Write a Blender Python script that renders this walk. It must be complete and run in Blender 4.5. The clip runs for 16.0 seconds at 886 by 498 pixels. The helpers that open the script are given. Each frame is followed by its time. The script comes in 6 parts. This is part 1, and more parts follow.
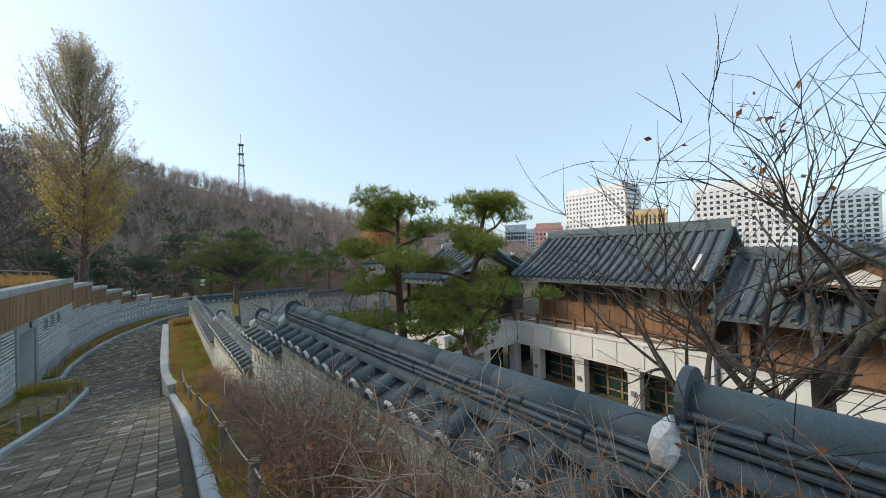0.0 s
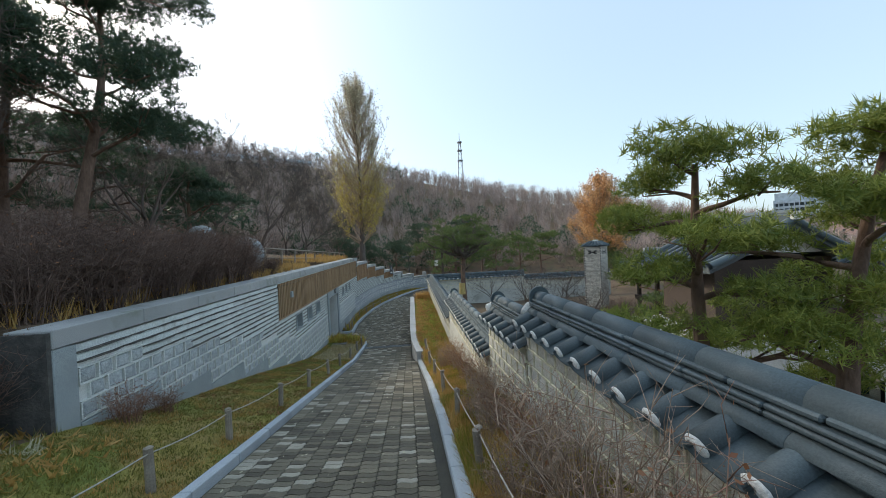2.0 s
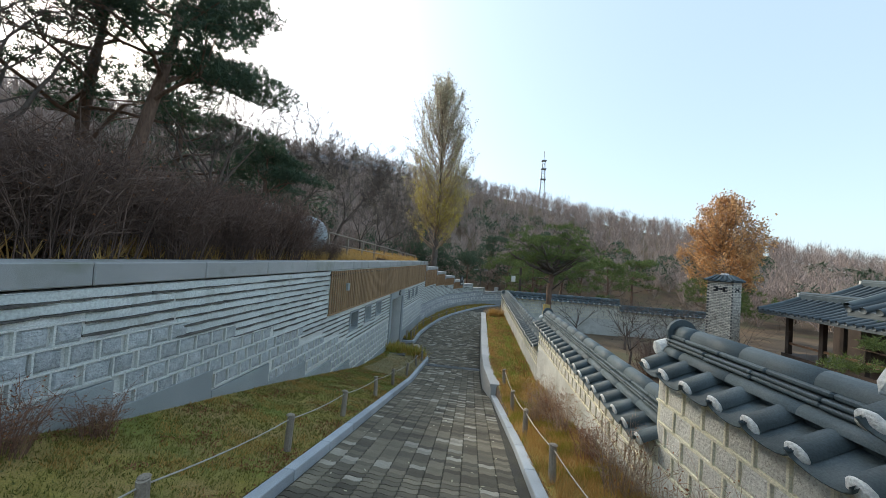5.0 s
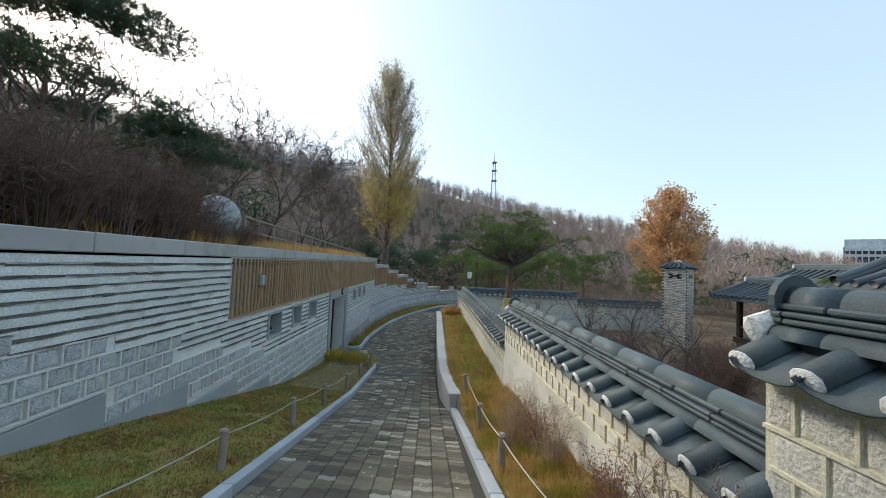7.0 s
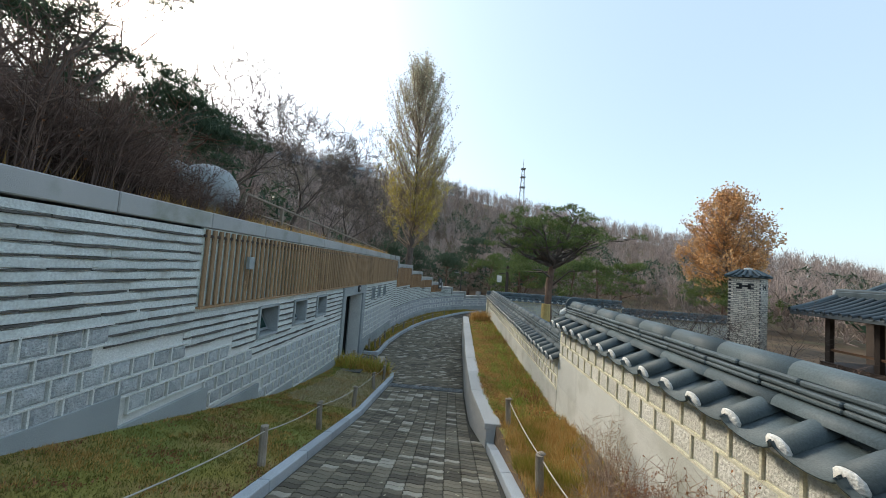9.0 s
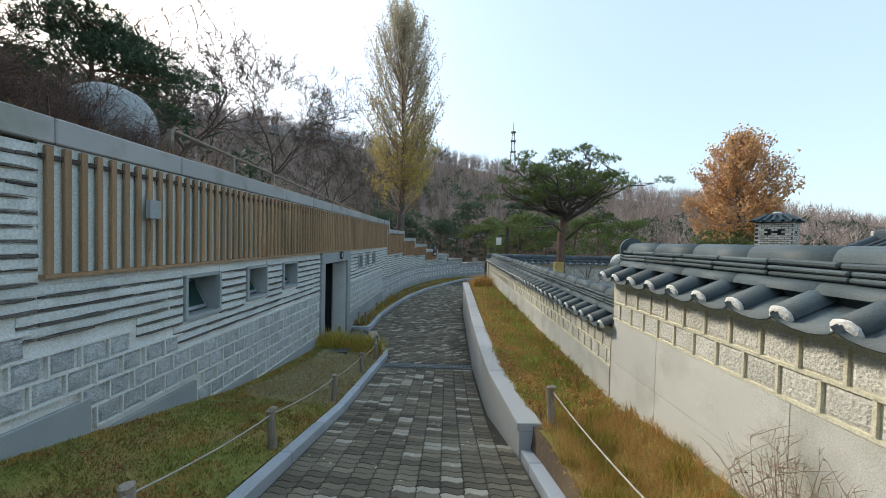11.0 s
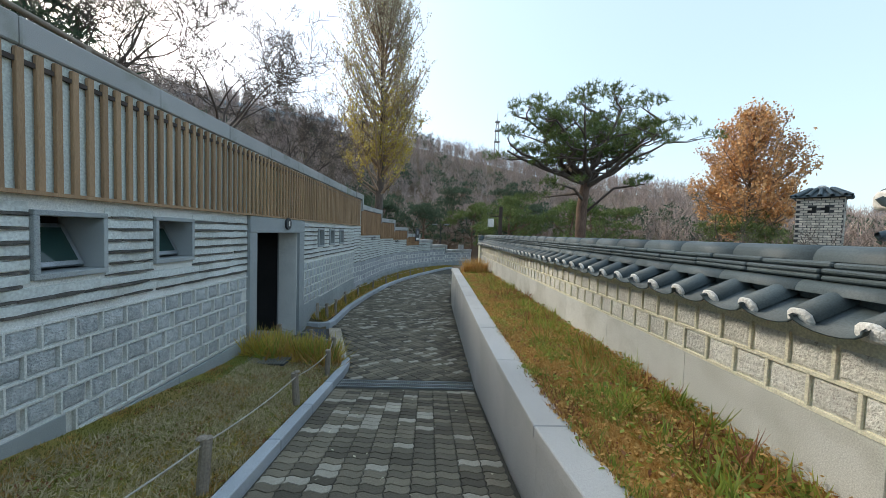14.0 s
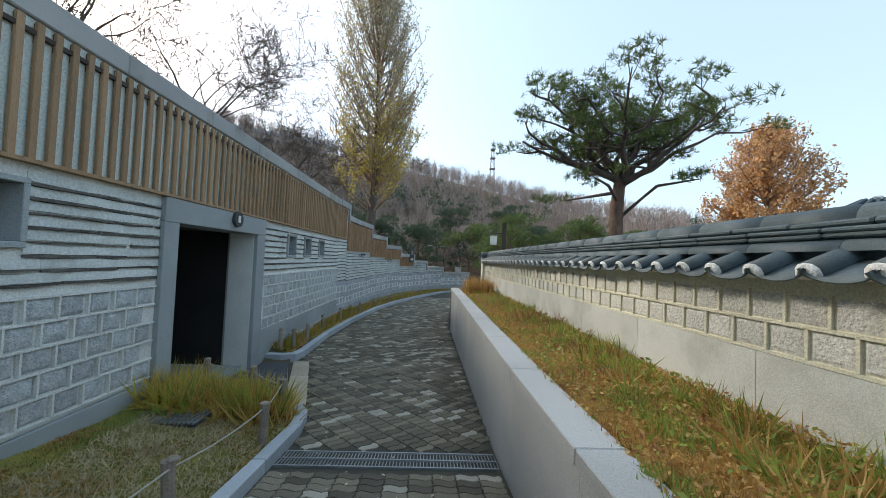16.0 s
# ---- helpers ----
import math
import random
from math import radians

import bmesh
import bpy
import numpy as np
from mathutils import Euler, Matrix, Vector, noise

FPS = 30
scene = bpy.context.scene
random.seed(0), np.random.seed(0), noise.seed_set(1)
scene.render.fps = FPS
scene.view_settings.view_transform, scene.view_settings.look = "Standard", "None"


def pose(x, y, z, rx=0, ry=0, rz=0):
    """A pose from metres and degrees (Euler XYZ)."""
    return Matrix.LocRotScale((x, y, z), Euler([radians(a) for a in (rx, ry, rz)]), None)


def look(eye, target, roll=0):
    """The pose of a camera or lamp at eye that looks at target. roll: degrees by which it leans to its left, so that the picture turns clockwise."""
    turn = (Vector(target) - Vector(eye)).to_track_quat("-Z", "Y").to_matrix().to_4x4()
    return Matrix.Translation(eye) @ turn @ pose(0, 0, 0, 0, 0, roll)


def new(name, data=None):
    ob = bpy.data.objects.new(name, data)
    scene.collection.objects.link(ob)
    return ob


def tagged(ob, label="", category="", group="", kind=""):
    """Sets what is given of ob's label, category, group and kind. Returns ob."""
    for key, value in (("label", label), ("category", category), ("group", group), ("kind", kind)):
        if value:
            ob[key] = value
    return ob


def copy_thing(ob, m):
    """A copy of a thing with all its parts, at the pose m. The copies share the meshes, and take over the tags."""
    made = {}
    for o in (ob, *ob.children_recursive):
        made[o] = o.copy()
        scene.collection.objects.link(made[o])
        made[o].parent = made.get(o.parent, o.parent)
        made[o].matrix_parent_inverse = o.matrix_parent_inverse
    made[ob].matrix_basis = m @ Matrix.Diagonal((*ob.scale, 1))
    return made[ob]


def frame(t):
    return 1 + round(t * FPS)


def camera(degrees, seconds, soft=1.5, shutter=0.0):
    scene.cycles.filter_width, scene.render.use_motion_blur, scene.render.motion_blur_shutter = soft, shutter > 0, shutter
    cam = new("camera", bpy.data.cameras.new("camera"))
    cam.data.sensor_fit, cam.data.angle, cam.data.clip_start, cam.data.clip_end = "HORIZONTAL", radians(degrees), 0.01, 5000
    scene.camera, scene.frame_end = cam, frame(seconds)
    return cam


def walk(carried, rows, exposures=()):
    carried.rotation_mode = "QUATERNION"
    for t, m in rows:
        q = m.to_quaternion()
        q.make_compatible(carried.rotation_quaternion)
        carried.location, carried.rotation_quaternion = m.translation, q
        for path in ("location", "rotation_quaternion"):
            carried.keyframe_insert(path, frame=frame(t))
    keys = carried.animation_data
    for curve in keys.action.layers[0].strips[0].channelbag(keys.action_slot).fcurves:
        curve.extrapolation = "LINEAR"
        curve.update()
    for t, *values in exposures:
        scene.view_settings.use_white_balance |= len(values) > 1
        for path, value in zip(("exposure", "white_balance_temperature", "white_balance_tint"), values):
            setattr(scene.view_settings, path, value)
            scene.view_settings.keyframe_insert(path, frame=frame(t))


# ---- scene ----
# camera and its walk
cam = camera(102.8, 16.0, 0.7)
METRES, EYE, TILT, LEAN, TURN = 17.0, 1.5, -0.64, -0.48, -37.2
START = [
    (0.0, (0.198, 0.758, 1.265), (1.43, 2.334, 1.28), -1.64),
    (0.5, (0.217, 1.122, 1.258), (1.543, 2.617, 1.189), -1.38),
    (1.0, (0.233, 1.408, 1.195), (1.454, 2.989, 1.305), -0.53),
    (1.5, (0.148, 1.768, 1.21), (0.783, 3.664, 1.156), -2.19),
    (2.0, (0.104, 2.254, 1.179), (0.287, 4.245, 1.145), -2.62),
]
ROWS = [
    (2.5, -0.102, 0.1299, -0.0191, 44.26, 0.09, -0.1),
    (3.0, -0.1253, 0.1459, -0.0261, 46.62, 0.25, -0.22),
    (3.5, -0.1443, 0.1708, -0.0331, 45.83, 2.65, 1.02),
    (4.0, -0.1666, 0.1901, -0.0378, 45.8, 1.28, -1.92),
    (6.5, -0.2573, 0.3015, -0.0668, 38.71, 4.47, -3.58),
    (7.0, -0.2725, 0.329, -0.0746, 35.84, 3.2, -2.41),
    (7.5, -0.2955, 0.3512, -0.0797, 39.77, 1.35, -2.58),
    (8.0, -0.3134, 0.3738, -0.0862, 39.35, 2.06, -1.51),
    (8.5, -0.332, 0.3987, -0.091, 42.88, 0.51, -3.73),
    (9.0, -0.3514, 0.4173, -0.097, 39.79, 4.11, -4.24),
    (11.5, -0.4542, 0.534, -0.1255, 39.42, -1.07, -0.52),
    (12.0, -0.474, 0.5584, -0.1296, 41.55, 0.92, -1.22),
    (12.5, -0.4962, 0.5772, -0.136, 37.61, 1.33, -0.94),
    (13.0, -0.5138, 0.6028, -0.1443, 39.67, 1.95, 0.2),
    (13.5, -0.5369, 0.6221, -0.1496, 38.46, 3.08, -2.4),
    (14.0, -0.5526, 0.6464, -0.156, 35.75, -1.75, -1.82),
    (14.5, -0.5691, 0.6722, -0.1605, 36.91, 1.09, -2.89),
    (15.0, -0.5887, 0.6943, -0.166, 34.22, 0.75, -0.89),
    (15.5, -0.6067, 0.7208, -0.1728, 39.06, 2.53, -1.95),
    (16.0, -0.6305, 0.7424, -0.1809, 34.89, 2.58, -2.38),
]
walk(cam, [(t, look(eye, target, roll)) for t, eye, target, roll in START] + [(t, pose(0, 0, EYE, TILT, LEAN, TURN) @ pose(METRES * x, METRES * y, METRES * z, 90 + pitch, roll, yaw)) for t, x, y, z, yaw, pitch, roll in ROWS],
     exposures=[(0.0, 0.13), (1.0, 0.24), (2.0, 0.30), (3.5, 0.38), (6.5, 0.34), (9.0, 0.34), (12.5, 0.46), (16.0, 0.49)])

# world and sun: a hazy winter sky, a low sun ahead and to the west of the path
SUN_AZ, SUN_EL = radians(-52), radians(33)
world = bpy.data.worlds.new("sky")
scene.world = world
world.use_nodes = True
wn, wl = world.node_tree.nodes, world.node_tree.links
sky = wn.new("ShaderNodeTexSky")
sky.sky_type, sky.sun_disc = "NISHITA", False
sky.sun_elevation, sky.sun_rotation = SUN_EL, SUN_AZ
sky.air_density, sky.dust_density, sky.ozone_density, sky.altitude = 1.0, 2.5, 1.0, 50
wn["Background"].inputs["Strength"].default_value = 0.10
wl.new(sky.outputs[0], wn["Background"].inputs["Color"])
haze = wn.new("ShaderNodeBackground")
haze.inputs["Color"].default_value, haze.inputs["Strength"].default_value = (0.56, 0.73, 0.86, 1), 0.62
veil = wn.new("ShaderNodeAddShader")
wl.new(wn["Background"].outputs[0], veil.inputs[0])
wl.new(haze.outputs[0], veil.inputs[1])
wl.new(veil.outputs[0], wn["World Output"].inputs["Surface"])
sun_data = bpy.data.lights.new("sun", "SUN")
sun_data.energy, sun_data.angle, sun_data.color = 2.3, radians(8), (1.0, 0.90, 0.74)
sun_way = Vector((math.sin(SUN_AZ) * math.cos(SUN_EL), math.cos(SUN_AZ) * math.cos(SUN_EL), math.sin(SUN_EL)))
sun = new("sun", sun_data)
sun.matrix_world = look(sun_way * 60, (0, 0, 0))
# ---- materials ----
def surface(name, a, b, scale=6.0, rough=0.8, bump=0.3, fine=60.0, vary=0.15, metal=0.0, spots=None, island=False, stretch=(1, 1, 1), spread=0.25):
    """A two-colour surface: broad patches, fine grain, per-piece variation and relief."""
    m = bpy.data.materials.new(name)
    m.use_nodes = True
    n, l = m.node_tree.nodes, m.node_tree.links
    p = n["Principled BSDF"]
    p.inputs["Roughness"].default_value, p.inputs["Metallic"].default_value = rough, metal
    co = n.new("ShaderNodeTexCoord")
    geo = n.new("ShaderNodeNewGeometry")
    mp = n.new("ShaderNodeMapping")
    mp.inputs["Scale"].default_value = stretch
    l.new(geo.outputs["Position"], mp.inputs["Vector"])
    broad = n.new("ShaderNodeTexNoise")
    broad.inputs["Scale"].default_value, broad.inputs["Detail"].default_value = scale, 5
    grain = n.new("ShaderNodeTexNoise")
    grain.inputs["Scale"].default_value, grain.inputs["Detail"].default_value = fine, 3
    for q in (broad, grain):
        l.new(mp.outputs[0], q.inputs["Vector"])
    ramp = n.new("ShaderNodeMapRange")
    ramp.inputs["From Min"].default_value, ramp.inputs["From Max"].default_value = 0.5 - spread, 0.5 + spread
    l.new(broad.outputs["Fac"], ramp.inputs["Value"])
    mix = n.new("ShaderNodeMix")
    mix.data_type = "RGBA"
    mix.inputs["A"].default_value, mix.inputs["B"].default_value = (*a, 1), (*b, 1)
    l.new(ramp.outputs[0], mix.inputs["Factor"])
    last = mix.outputs["Result"]
    if spots:
        sc, lo, hi, col = spots
        sp = n.new("ShaderNodeTexNoise")
        sp.inputs["Scale"].default_value, sp.inputs["Detail"].default_value = sc, 6
        l.new(geo.outputs["Position"], sp.inputs["Vector"])
        mr = n.new("ShaderNodeMapRange")
        mr.inputs["From Min"].default_value, mr.inputs["From Max"].default_value = lo, hi
        l.new(sp.outputs["Fac"], mr.inputs["Value"])
        mx = n.new("ShaderNodeMix")
        mx.data_type = "RGBA"
        mx.inputs["B"].default_value = (*col, 1)
        l.new(mr.outputs[0], mx.inputs["Factor"])
        l.new(last, mx.inputs["A"])
        last = mx.outputs["Result"]
    # grain and piece-to-piece variation act on the value
    value = n.new("ShaderNodeMath")
    value.operation = "MULTIPLY_ADD"
    l.new(grain.outputs["Fac"], value.inputs[0])
    value.inputs[1].default_value, value.inputs[2].default_value = 0.9, 0.55
    pick = n.new("ShaderNodeObjectInfo").outputs["Random"] if not island else geo.outputs["Random Per Island"]
    each = n.new("ShaderNodeMath")
    each.operation = "MULTIPLY_ADD"
    l.new(pick, each.inputs[0])
    each.inputs[1].default_value, each.inputs[2].default_value = 2 * vary, 1 - vary
    both = n.new("ShaderNodeMath")
    both.operation = "MULTIPLY"
    l.new(value.outputs[0], both.inputs[0])
    l.new(each.outputs[0], both.inputs[1])
    hsv = n.new("ShaderNodeHueSaturation")
    l.new(last, hsv.inputs["Color"])
    l.new(both.outputs[0], hsv.inputs["Value"])
    l.new(hsv.outputs[0], p.inputs["Base Color"])
    if bump:
        bp = n.new("ShaderNodeBump")
        bp.inputs["Strength"].default_value, bp.inputs["Distance"].default_value = bump, 0.02
        l.new(grain.outputs["Fac"], bp.inputs["Height"])
        l.new(bp.outputs[0], p.inputs["Normal"])
    return m


def leafy(name, a, b, rough=0.6, through_light=0.35, vary=0.3):
    """Leaves, needles and grass blades: colour varies from blade to blade, and some light passes through."""
    m = bpy.data.materials.new(name)
    m.use_nodes = True
    n, l = m.node_tree.nodes, m.node_tree.links
    p = n["Principled BSDF"]
    p.inputs["Roughness"].default_value = rough
    geo = n.new("ShaderNodeNewGeometry")
    mix = n.new("ShaderNodeMix")
    mix.data_type = "RGBA"
    mix.inputs["A"].default_value, mix.inputs["B"].default_value = (*a, 1), (*b, 1)
    l.new(geo.outputs["Random Per Island"], mix.inputs["Factor"])
    broad = n.new("ShaderNodeTexNoise")
    broad.inputs["Scale"].default_value = 0.9
    l.new(geo.outputs["Position"], broad.inputs["Vector"])
    val = n.new("ShaderNodeMath")
    val.operation = "MULTIPLY_ADD"
    val.inputs[1].default_value, val.inputs[2].default_value = 2 * vary, 1 - vary
    l.new(broad.outputs["Fac"], val.inputs[0])
    hsv = n.new("ShaderNodeHueSaturation")
    l.new(mix.outputs["Result"], hsv.inputs["Color"])
    l.new(val.outputs[0], hsv.inputs["Value"])
    l.new(hsv.outputs[0], p.inputs["Base Color"])
    tr = n.new("ShaderNodeBsdfTranslucent")
    l.new(hsv.outputs[0], tr.inputs["Color"])
    ms = n.new("ShaderNodeMixShader")
    ms.inputs[0].default_value = through_light
    l.new(p.outputs[0], ms.inputs[1])
    l.new(tr.outputs[0], ms.inputs[2])
    l.new(ms.outputs[0], n["Material Output"].inputs["Surface"])
    return m


def glassy(name, tint=(0.02, 0.03, 0.03)):
    m = bpy.data.materials.new(name)
    m.use_nodes = True
    p = m.node_tree.nodes["Principled BSDF"]
    p.inputs["Base Color"].default_value = (*tint, 1)
    p.inputs["Roughness"].default_value = 0.06
    return m


PAVER = surface("paver_concrete", (0.108, 0.094, 0.066), (0.185, 0.163, 0.118), 1.3, 0.93, 0.4, 70, 0.46)
PAVER_STUFF = surface("paver_concrete_far", (0.108, 0.094, 0.066), (0.185, 0.163, 0.118), 1.3, 0.93, 0.4, 70, 0.46, island=True)
PAVER_PALE = surface("paver_concrete_pale", (0.25, 0.23, 0.18), (0.37, 0.34, 0.275), 3, 0.85, 0.4, 90, 0.2)
BED = surface("joint_sand", (0.05, 0.046, 0.04), (0.075, 0.072, 0.05), 3, 0.95, 0.5, 120)
KERB = surface("granite_kerb", (0.37, 0.41, 0.44), (0.47, 0.51, 0.54), 2, 0.75, 0.2, 120, 0.1, spots=(100, 0.45, 0.8, (0.28, 0.31, 0.33)))
GRANITE = surface("granite_grey", (0.285, 0.32, 0.32), (0.40, 0.44, 0.44), 1.4, 0.75, 0.25, 180, 0.08, spots=(95, 0.45, 0.75, (0.21, 0.225, 0.235)))
GRANITE_WARM = surface("granite_pale", (0.54, 0.55, 0.51), (0.65, 0.655, 0.61), 1.2, 0.8, 0.2, 120, 0.06, spots=(1.7, 0.5, 0.75, (0.42, 0.425, 0.37)))
CAP = surface("granite_cap", (0.31, 0.32, 0.31), (0.42, 0.42, 0.41), 0.9, 0.8, 0.25, 150, 0.07, spots=(2.2, 0.52, 0.75, (0.21, 0.23, 0.17)))
BLOCK = surface("rough_granite_block", (0.32, 0.355, 0.365), (0.56, 0.585, 0.585), 17, 0.85, 1.0, 48, 0.12)
BLOCK_WARM = surface("rough_granite_pale_block", (0.57, 0.565, 0.51), (0.70, 0.69, 0.63), 4, 0.85, 0.8, 45, 0.1, spots=(60, 0.55, 0.7, (0.40, 0.38, 0.33)))
JOINT = surface("pale_joint_mortar", (0.62, 0.635, 0.60), (0.72, 0.73, 0.69), 2, 0.9, 0.25, 70, 0.05)
JOINT_WARM = surface("cream_joint_mortar", (0.66, 0.635, 0.49), (0.75, 0.725, 0.575), 2, 0.9, 0.25, 70, 0.05)
SLAB = surface("white_plaster_course", (0.54, 0.585, 0.56), (0.68, 0.72, 0.69), 1.2, 0.9, 0.35, 40, 0.07, spots=(5, 0.55, 0.8, (0.45, 0.46, 0.42)))
# dark colour used only on the wall end, in place of its shade
END_SHADE = surface("dark_end_shade", (0.05, 0.05, 0.048), (0.14, 0.13, 0.115), 7, 0.8, 0.7, 30, 0.3)
WOOD = surface("larch_batten", (0.25, 0.155, 0.08), (0.38, 0.245, 0.135), 2.0, 0.7, 0.35, 40, 0.16, stretch=(6, 6, 0.5))
BACKING = surface("pale_green_backing", (0.55, 0.62, 0.58), (0.65, 0.70, 0.66), 1, 0.8, 0.1, 50, 0.04)
TILE = surface("dark_roof_tile", (0.052, 0.076, 0.085), (0.096, 0.128, 0.140), 3, 0.6, 0.12, 90, 0.16)
TILE_STUFF = surface("dark_roof_tile_far", (0.062, 0.080, 0.088), (0.098, 0.115, 0.122), 1.2, 0.65, 0.12, 60, 0.2, island=True)
LIME = surface("white_lime_mortar", (0.66, 0.65, 0.60), (0.80, 0.79, 0.75), 5, 0.9, 0.5, 60, 0.06)
WHITE_BAND = surface("white_stone_band", (0.62, 0.61, 0.57), (0.74, 0.73, 0.69), 0.7, 0.8, 0.15, 80, 0.04)
TIMBER = surface("red_brown_timber", (0.15, 0.078, 0.042), (0.25, 0.135, 0.07), 2, 0.65, 0.3, 30, 0.12, stretch=(2, 2, 0.6))
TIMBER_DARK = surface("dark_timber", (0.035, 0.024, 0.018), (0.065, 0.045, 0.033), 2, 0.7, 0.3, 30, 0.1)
PAPER = surface("door_paper", (0.46, 0.40, 0.30), (0.54, 0.48, 0.37), 2, 0.9, 0.1, 30, 0.05)
METAL = surface("galvanised_steel", (0.30, 0.33, 0.35), (0.40, 0.43, 0.45), 5, 0.45, 0.1, 60, 0.08, metal=0.7)
PAINT_DARK = surface("dark_paint", (0.03, 0.033, 0.036), (0.05, 0.053, 0.056), 3, 0.5, 0.05, 40)
POST = surface("weathered_post", (0.22, 0.185, 0.145), (0.33, 0.285, 0.225), 7, 0.85, 0.5, 60, 0.15)
ROPE = surface("pale_rope", (0.42, 0.39, 0.33), (0.55, 0.52, 0.46), 9, 0.9, 0.3, 200)
MAT_DARK = surface("dark_rubber_mat", (0.05, 0.057, 0.066), (0.07, 0.077, 0.086), 3, 0.9, 0.3, 250)
TACTILE = surface("beige_tactile_tile", (0.40, 0.34, 0.25), (0.48, 0.42, 0.32), 3, 0.85, 0.1, 90)
# near-black base colour standing in for shade inside openings, vents and the drain
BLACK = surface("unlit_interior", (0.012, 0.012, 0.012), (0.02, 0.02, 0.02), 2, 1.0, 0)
PLANTER = surface("granite_planter", (0.38, 0.385, 0.375), (0.50, 0.505, 0.49), 0.9, 0.8, 0.25, 170, 0.06, spots=(100, 0.45, 0.8, (0.30, 0.30, 0.295)))
GLASS = glassy("dark_glass", (0.02, 0.05, 0.045))
BLUE_GLASS = glassy("blue_glass", (0.05, 0.075, 0.095))
LITTER = surface("leaf_litter_slope", (0.08, 0.055, 0.035), (0.16, 0.11, 0.065), 0.8, 0.95, 1.0, 12, 0, spots=(0.35, 0.52, 0.66, (0.10, 0.09, 0.045)))
BARK = surface("pine_bark", (0.10, 0.06, 0.042), (0.21, 0.135, 0.095), 7, 0.9, 1.0, 25, 0.1, stretch=(1, 1, 0.4))
BARK_GREY = surface("grey_bark", (0.075, 0.06, 0.05), (0.16, 0.13, 0.11), 6, 0.9, 0.8, 30, 0.1, stretch=(1, 1, 0.4))
TWIG = surface("bare_twigs", (0.28, 0.20, 0.145), (0.45, 0.335, 0.24), 3, 0.9, 0, 30, 0.25, island=True)
TWIG_RED = surface("red_brown_twigs", (0.20, 0.105, 0.07), (0.33, 0.19, 0.13), 2, 0.9, 0, 30, 0.3, island=True)
# twig colour lightened and greyed: distance haze is mixed into it
WOODS = surface("hazed_bare_woods", (0.29, 0.228, 0.20), (0.43, 0.35, 0.31), 0.15, 0.95, 0, 3, 0.25, island=True)
NEEDLE = leafy("pine_needles", (0.065, 0.11, 0.035), (0.17, 0.22, 0.06))
NEEDLE_DARK = leafy("dark_pine_needles", (0.035, 0.07, 0.045), (0.075, 0.115, 0.06))
# brighter, yellower needle copy: sunlight on the courtyard pines put into the colour
NEEDLE_LIT = leafy("sunlit_pine_needles", (0.13, 0.19, 0.035), (0.32, 0.35, 0.07))
YELLOW = leafy("yellow_leaves", (0.52, 0.40, 0.06), (0.68, 0.58, 0.16), through_light=0.5)
BARK_DARK = surface("dark_fruit_bark", (0.045, 0.035, 0.028), (0.10, 0.08, 0.062), 6, 0.9, 0.8, 30, 0.1, spots=(9, 0.56, 0.7, (0.20, 0.19, 0.13)))
STRAW_WRAP = surface("straw_wrap", (0.42, 0.30, 0.10), (0.56, 0.42, 0.17), 8, 0.9, 0.6, 60)
HEDGE_TWIG = surface("dark_hedge_twigs", (0.10, 0.065, 0.05), (0.20, 0.13, 0.10), 2, 0.9, 0, 30, 0.3, island=True)
MAST = surface("grey_mast_paint", (0.20, 0.21, 0.22), (0.26, 0.27, 0.28), 1, 0.6, 0, 5)
LAWN = surface("mossy_winter_lawn", (0.25, 0.21, 0.035), (0.31, 0.215, 0.075), 1.6, 0.95, 1.0, 55, 0, spots=(0.9, 0.46, 0.62, (0.17, 0.195, 0.035)), spread=0.15)
RUSTY = surface("rusty_bed_soil", (0.40, 0.215, 0.055), (0.50, 0.30, 0.085), 1.8, 0.95, 1.0, 45, 0, spots=(1.3, 0.5, 0.62, (0.21, 0.21, 0.045)), spread=0.15)
PALE_LEAF = leafy("pale_leaves", (0.46, 0.43, 0.29), (0.66, 0.62, 0.46), through_light=0.5)
ORANGE = leafy("orange_leaves", (0.56, 0.31, 0.13), (0.76, 0.49, 0.24), through_light=0.45)
RUST = leafy("rust_leaves", (0.22, 0.09, 0.045), (0.40, 0.19, 0.085))
STRAW = leafy("straw_grass", (0.45, 0.25, 0.07), (0.62, 0.42, 0.15))
MOSS = leafy("yellow_green_grass", (0.20, 0.20, 0.03), (0.40, 0.34, 0.06))
LAWN_BLADE = leafy("dull_green_lawn", (0.12, 0.135, 0.03), (0.29, 0.26, 0.06))
HAY = leafy("pale_hay", (0.40, 0.33, 0.19), (0.60, 0.52, 0.33))
GREEN = leafy("green_grass", (0.16, 0.25, 0.045), (0.42, 0.47, 0.09))
# ---- mesh helpers ----
def part(name, bm, material, parent=None, label=""):
    """Links a bmesh as one mesh object under a thing or a part."""
    me = bpy.data.meshes.new(name)
    bm.to_mesh(me)
    bm.free()
    me.materials.append(material)
    ob = new(name, me)
    ob.parent = parent
    return tagged(ob, label)


def thing(name, label, category, at=(0, 0, 0), group="", kind="", turn=0.0):
    ob = new(name)
    ob.matrix_basis = pose(*at, 0, 0, turn)
    ob.empty_display_size = 0.1
    return tagged(ob, label, category, group, kind)


def raw(name, verts, faces, material, parent=None, smooth=False, label=""):
    me = bpy.data.meshes.new(name)
    me.from_pydata(verts, [], faces)
    me.materials.append(material)
    if smooth:
        me.polygons.foreach_set("use_smooth", [True] * len(me.polygons))
    ob = new(name, me)
    ob.parent = parent
    return tagged(ob, label)


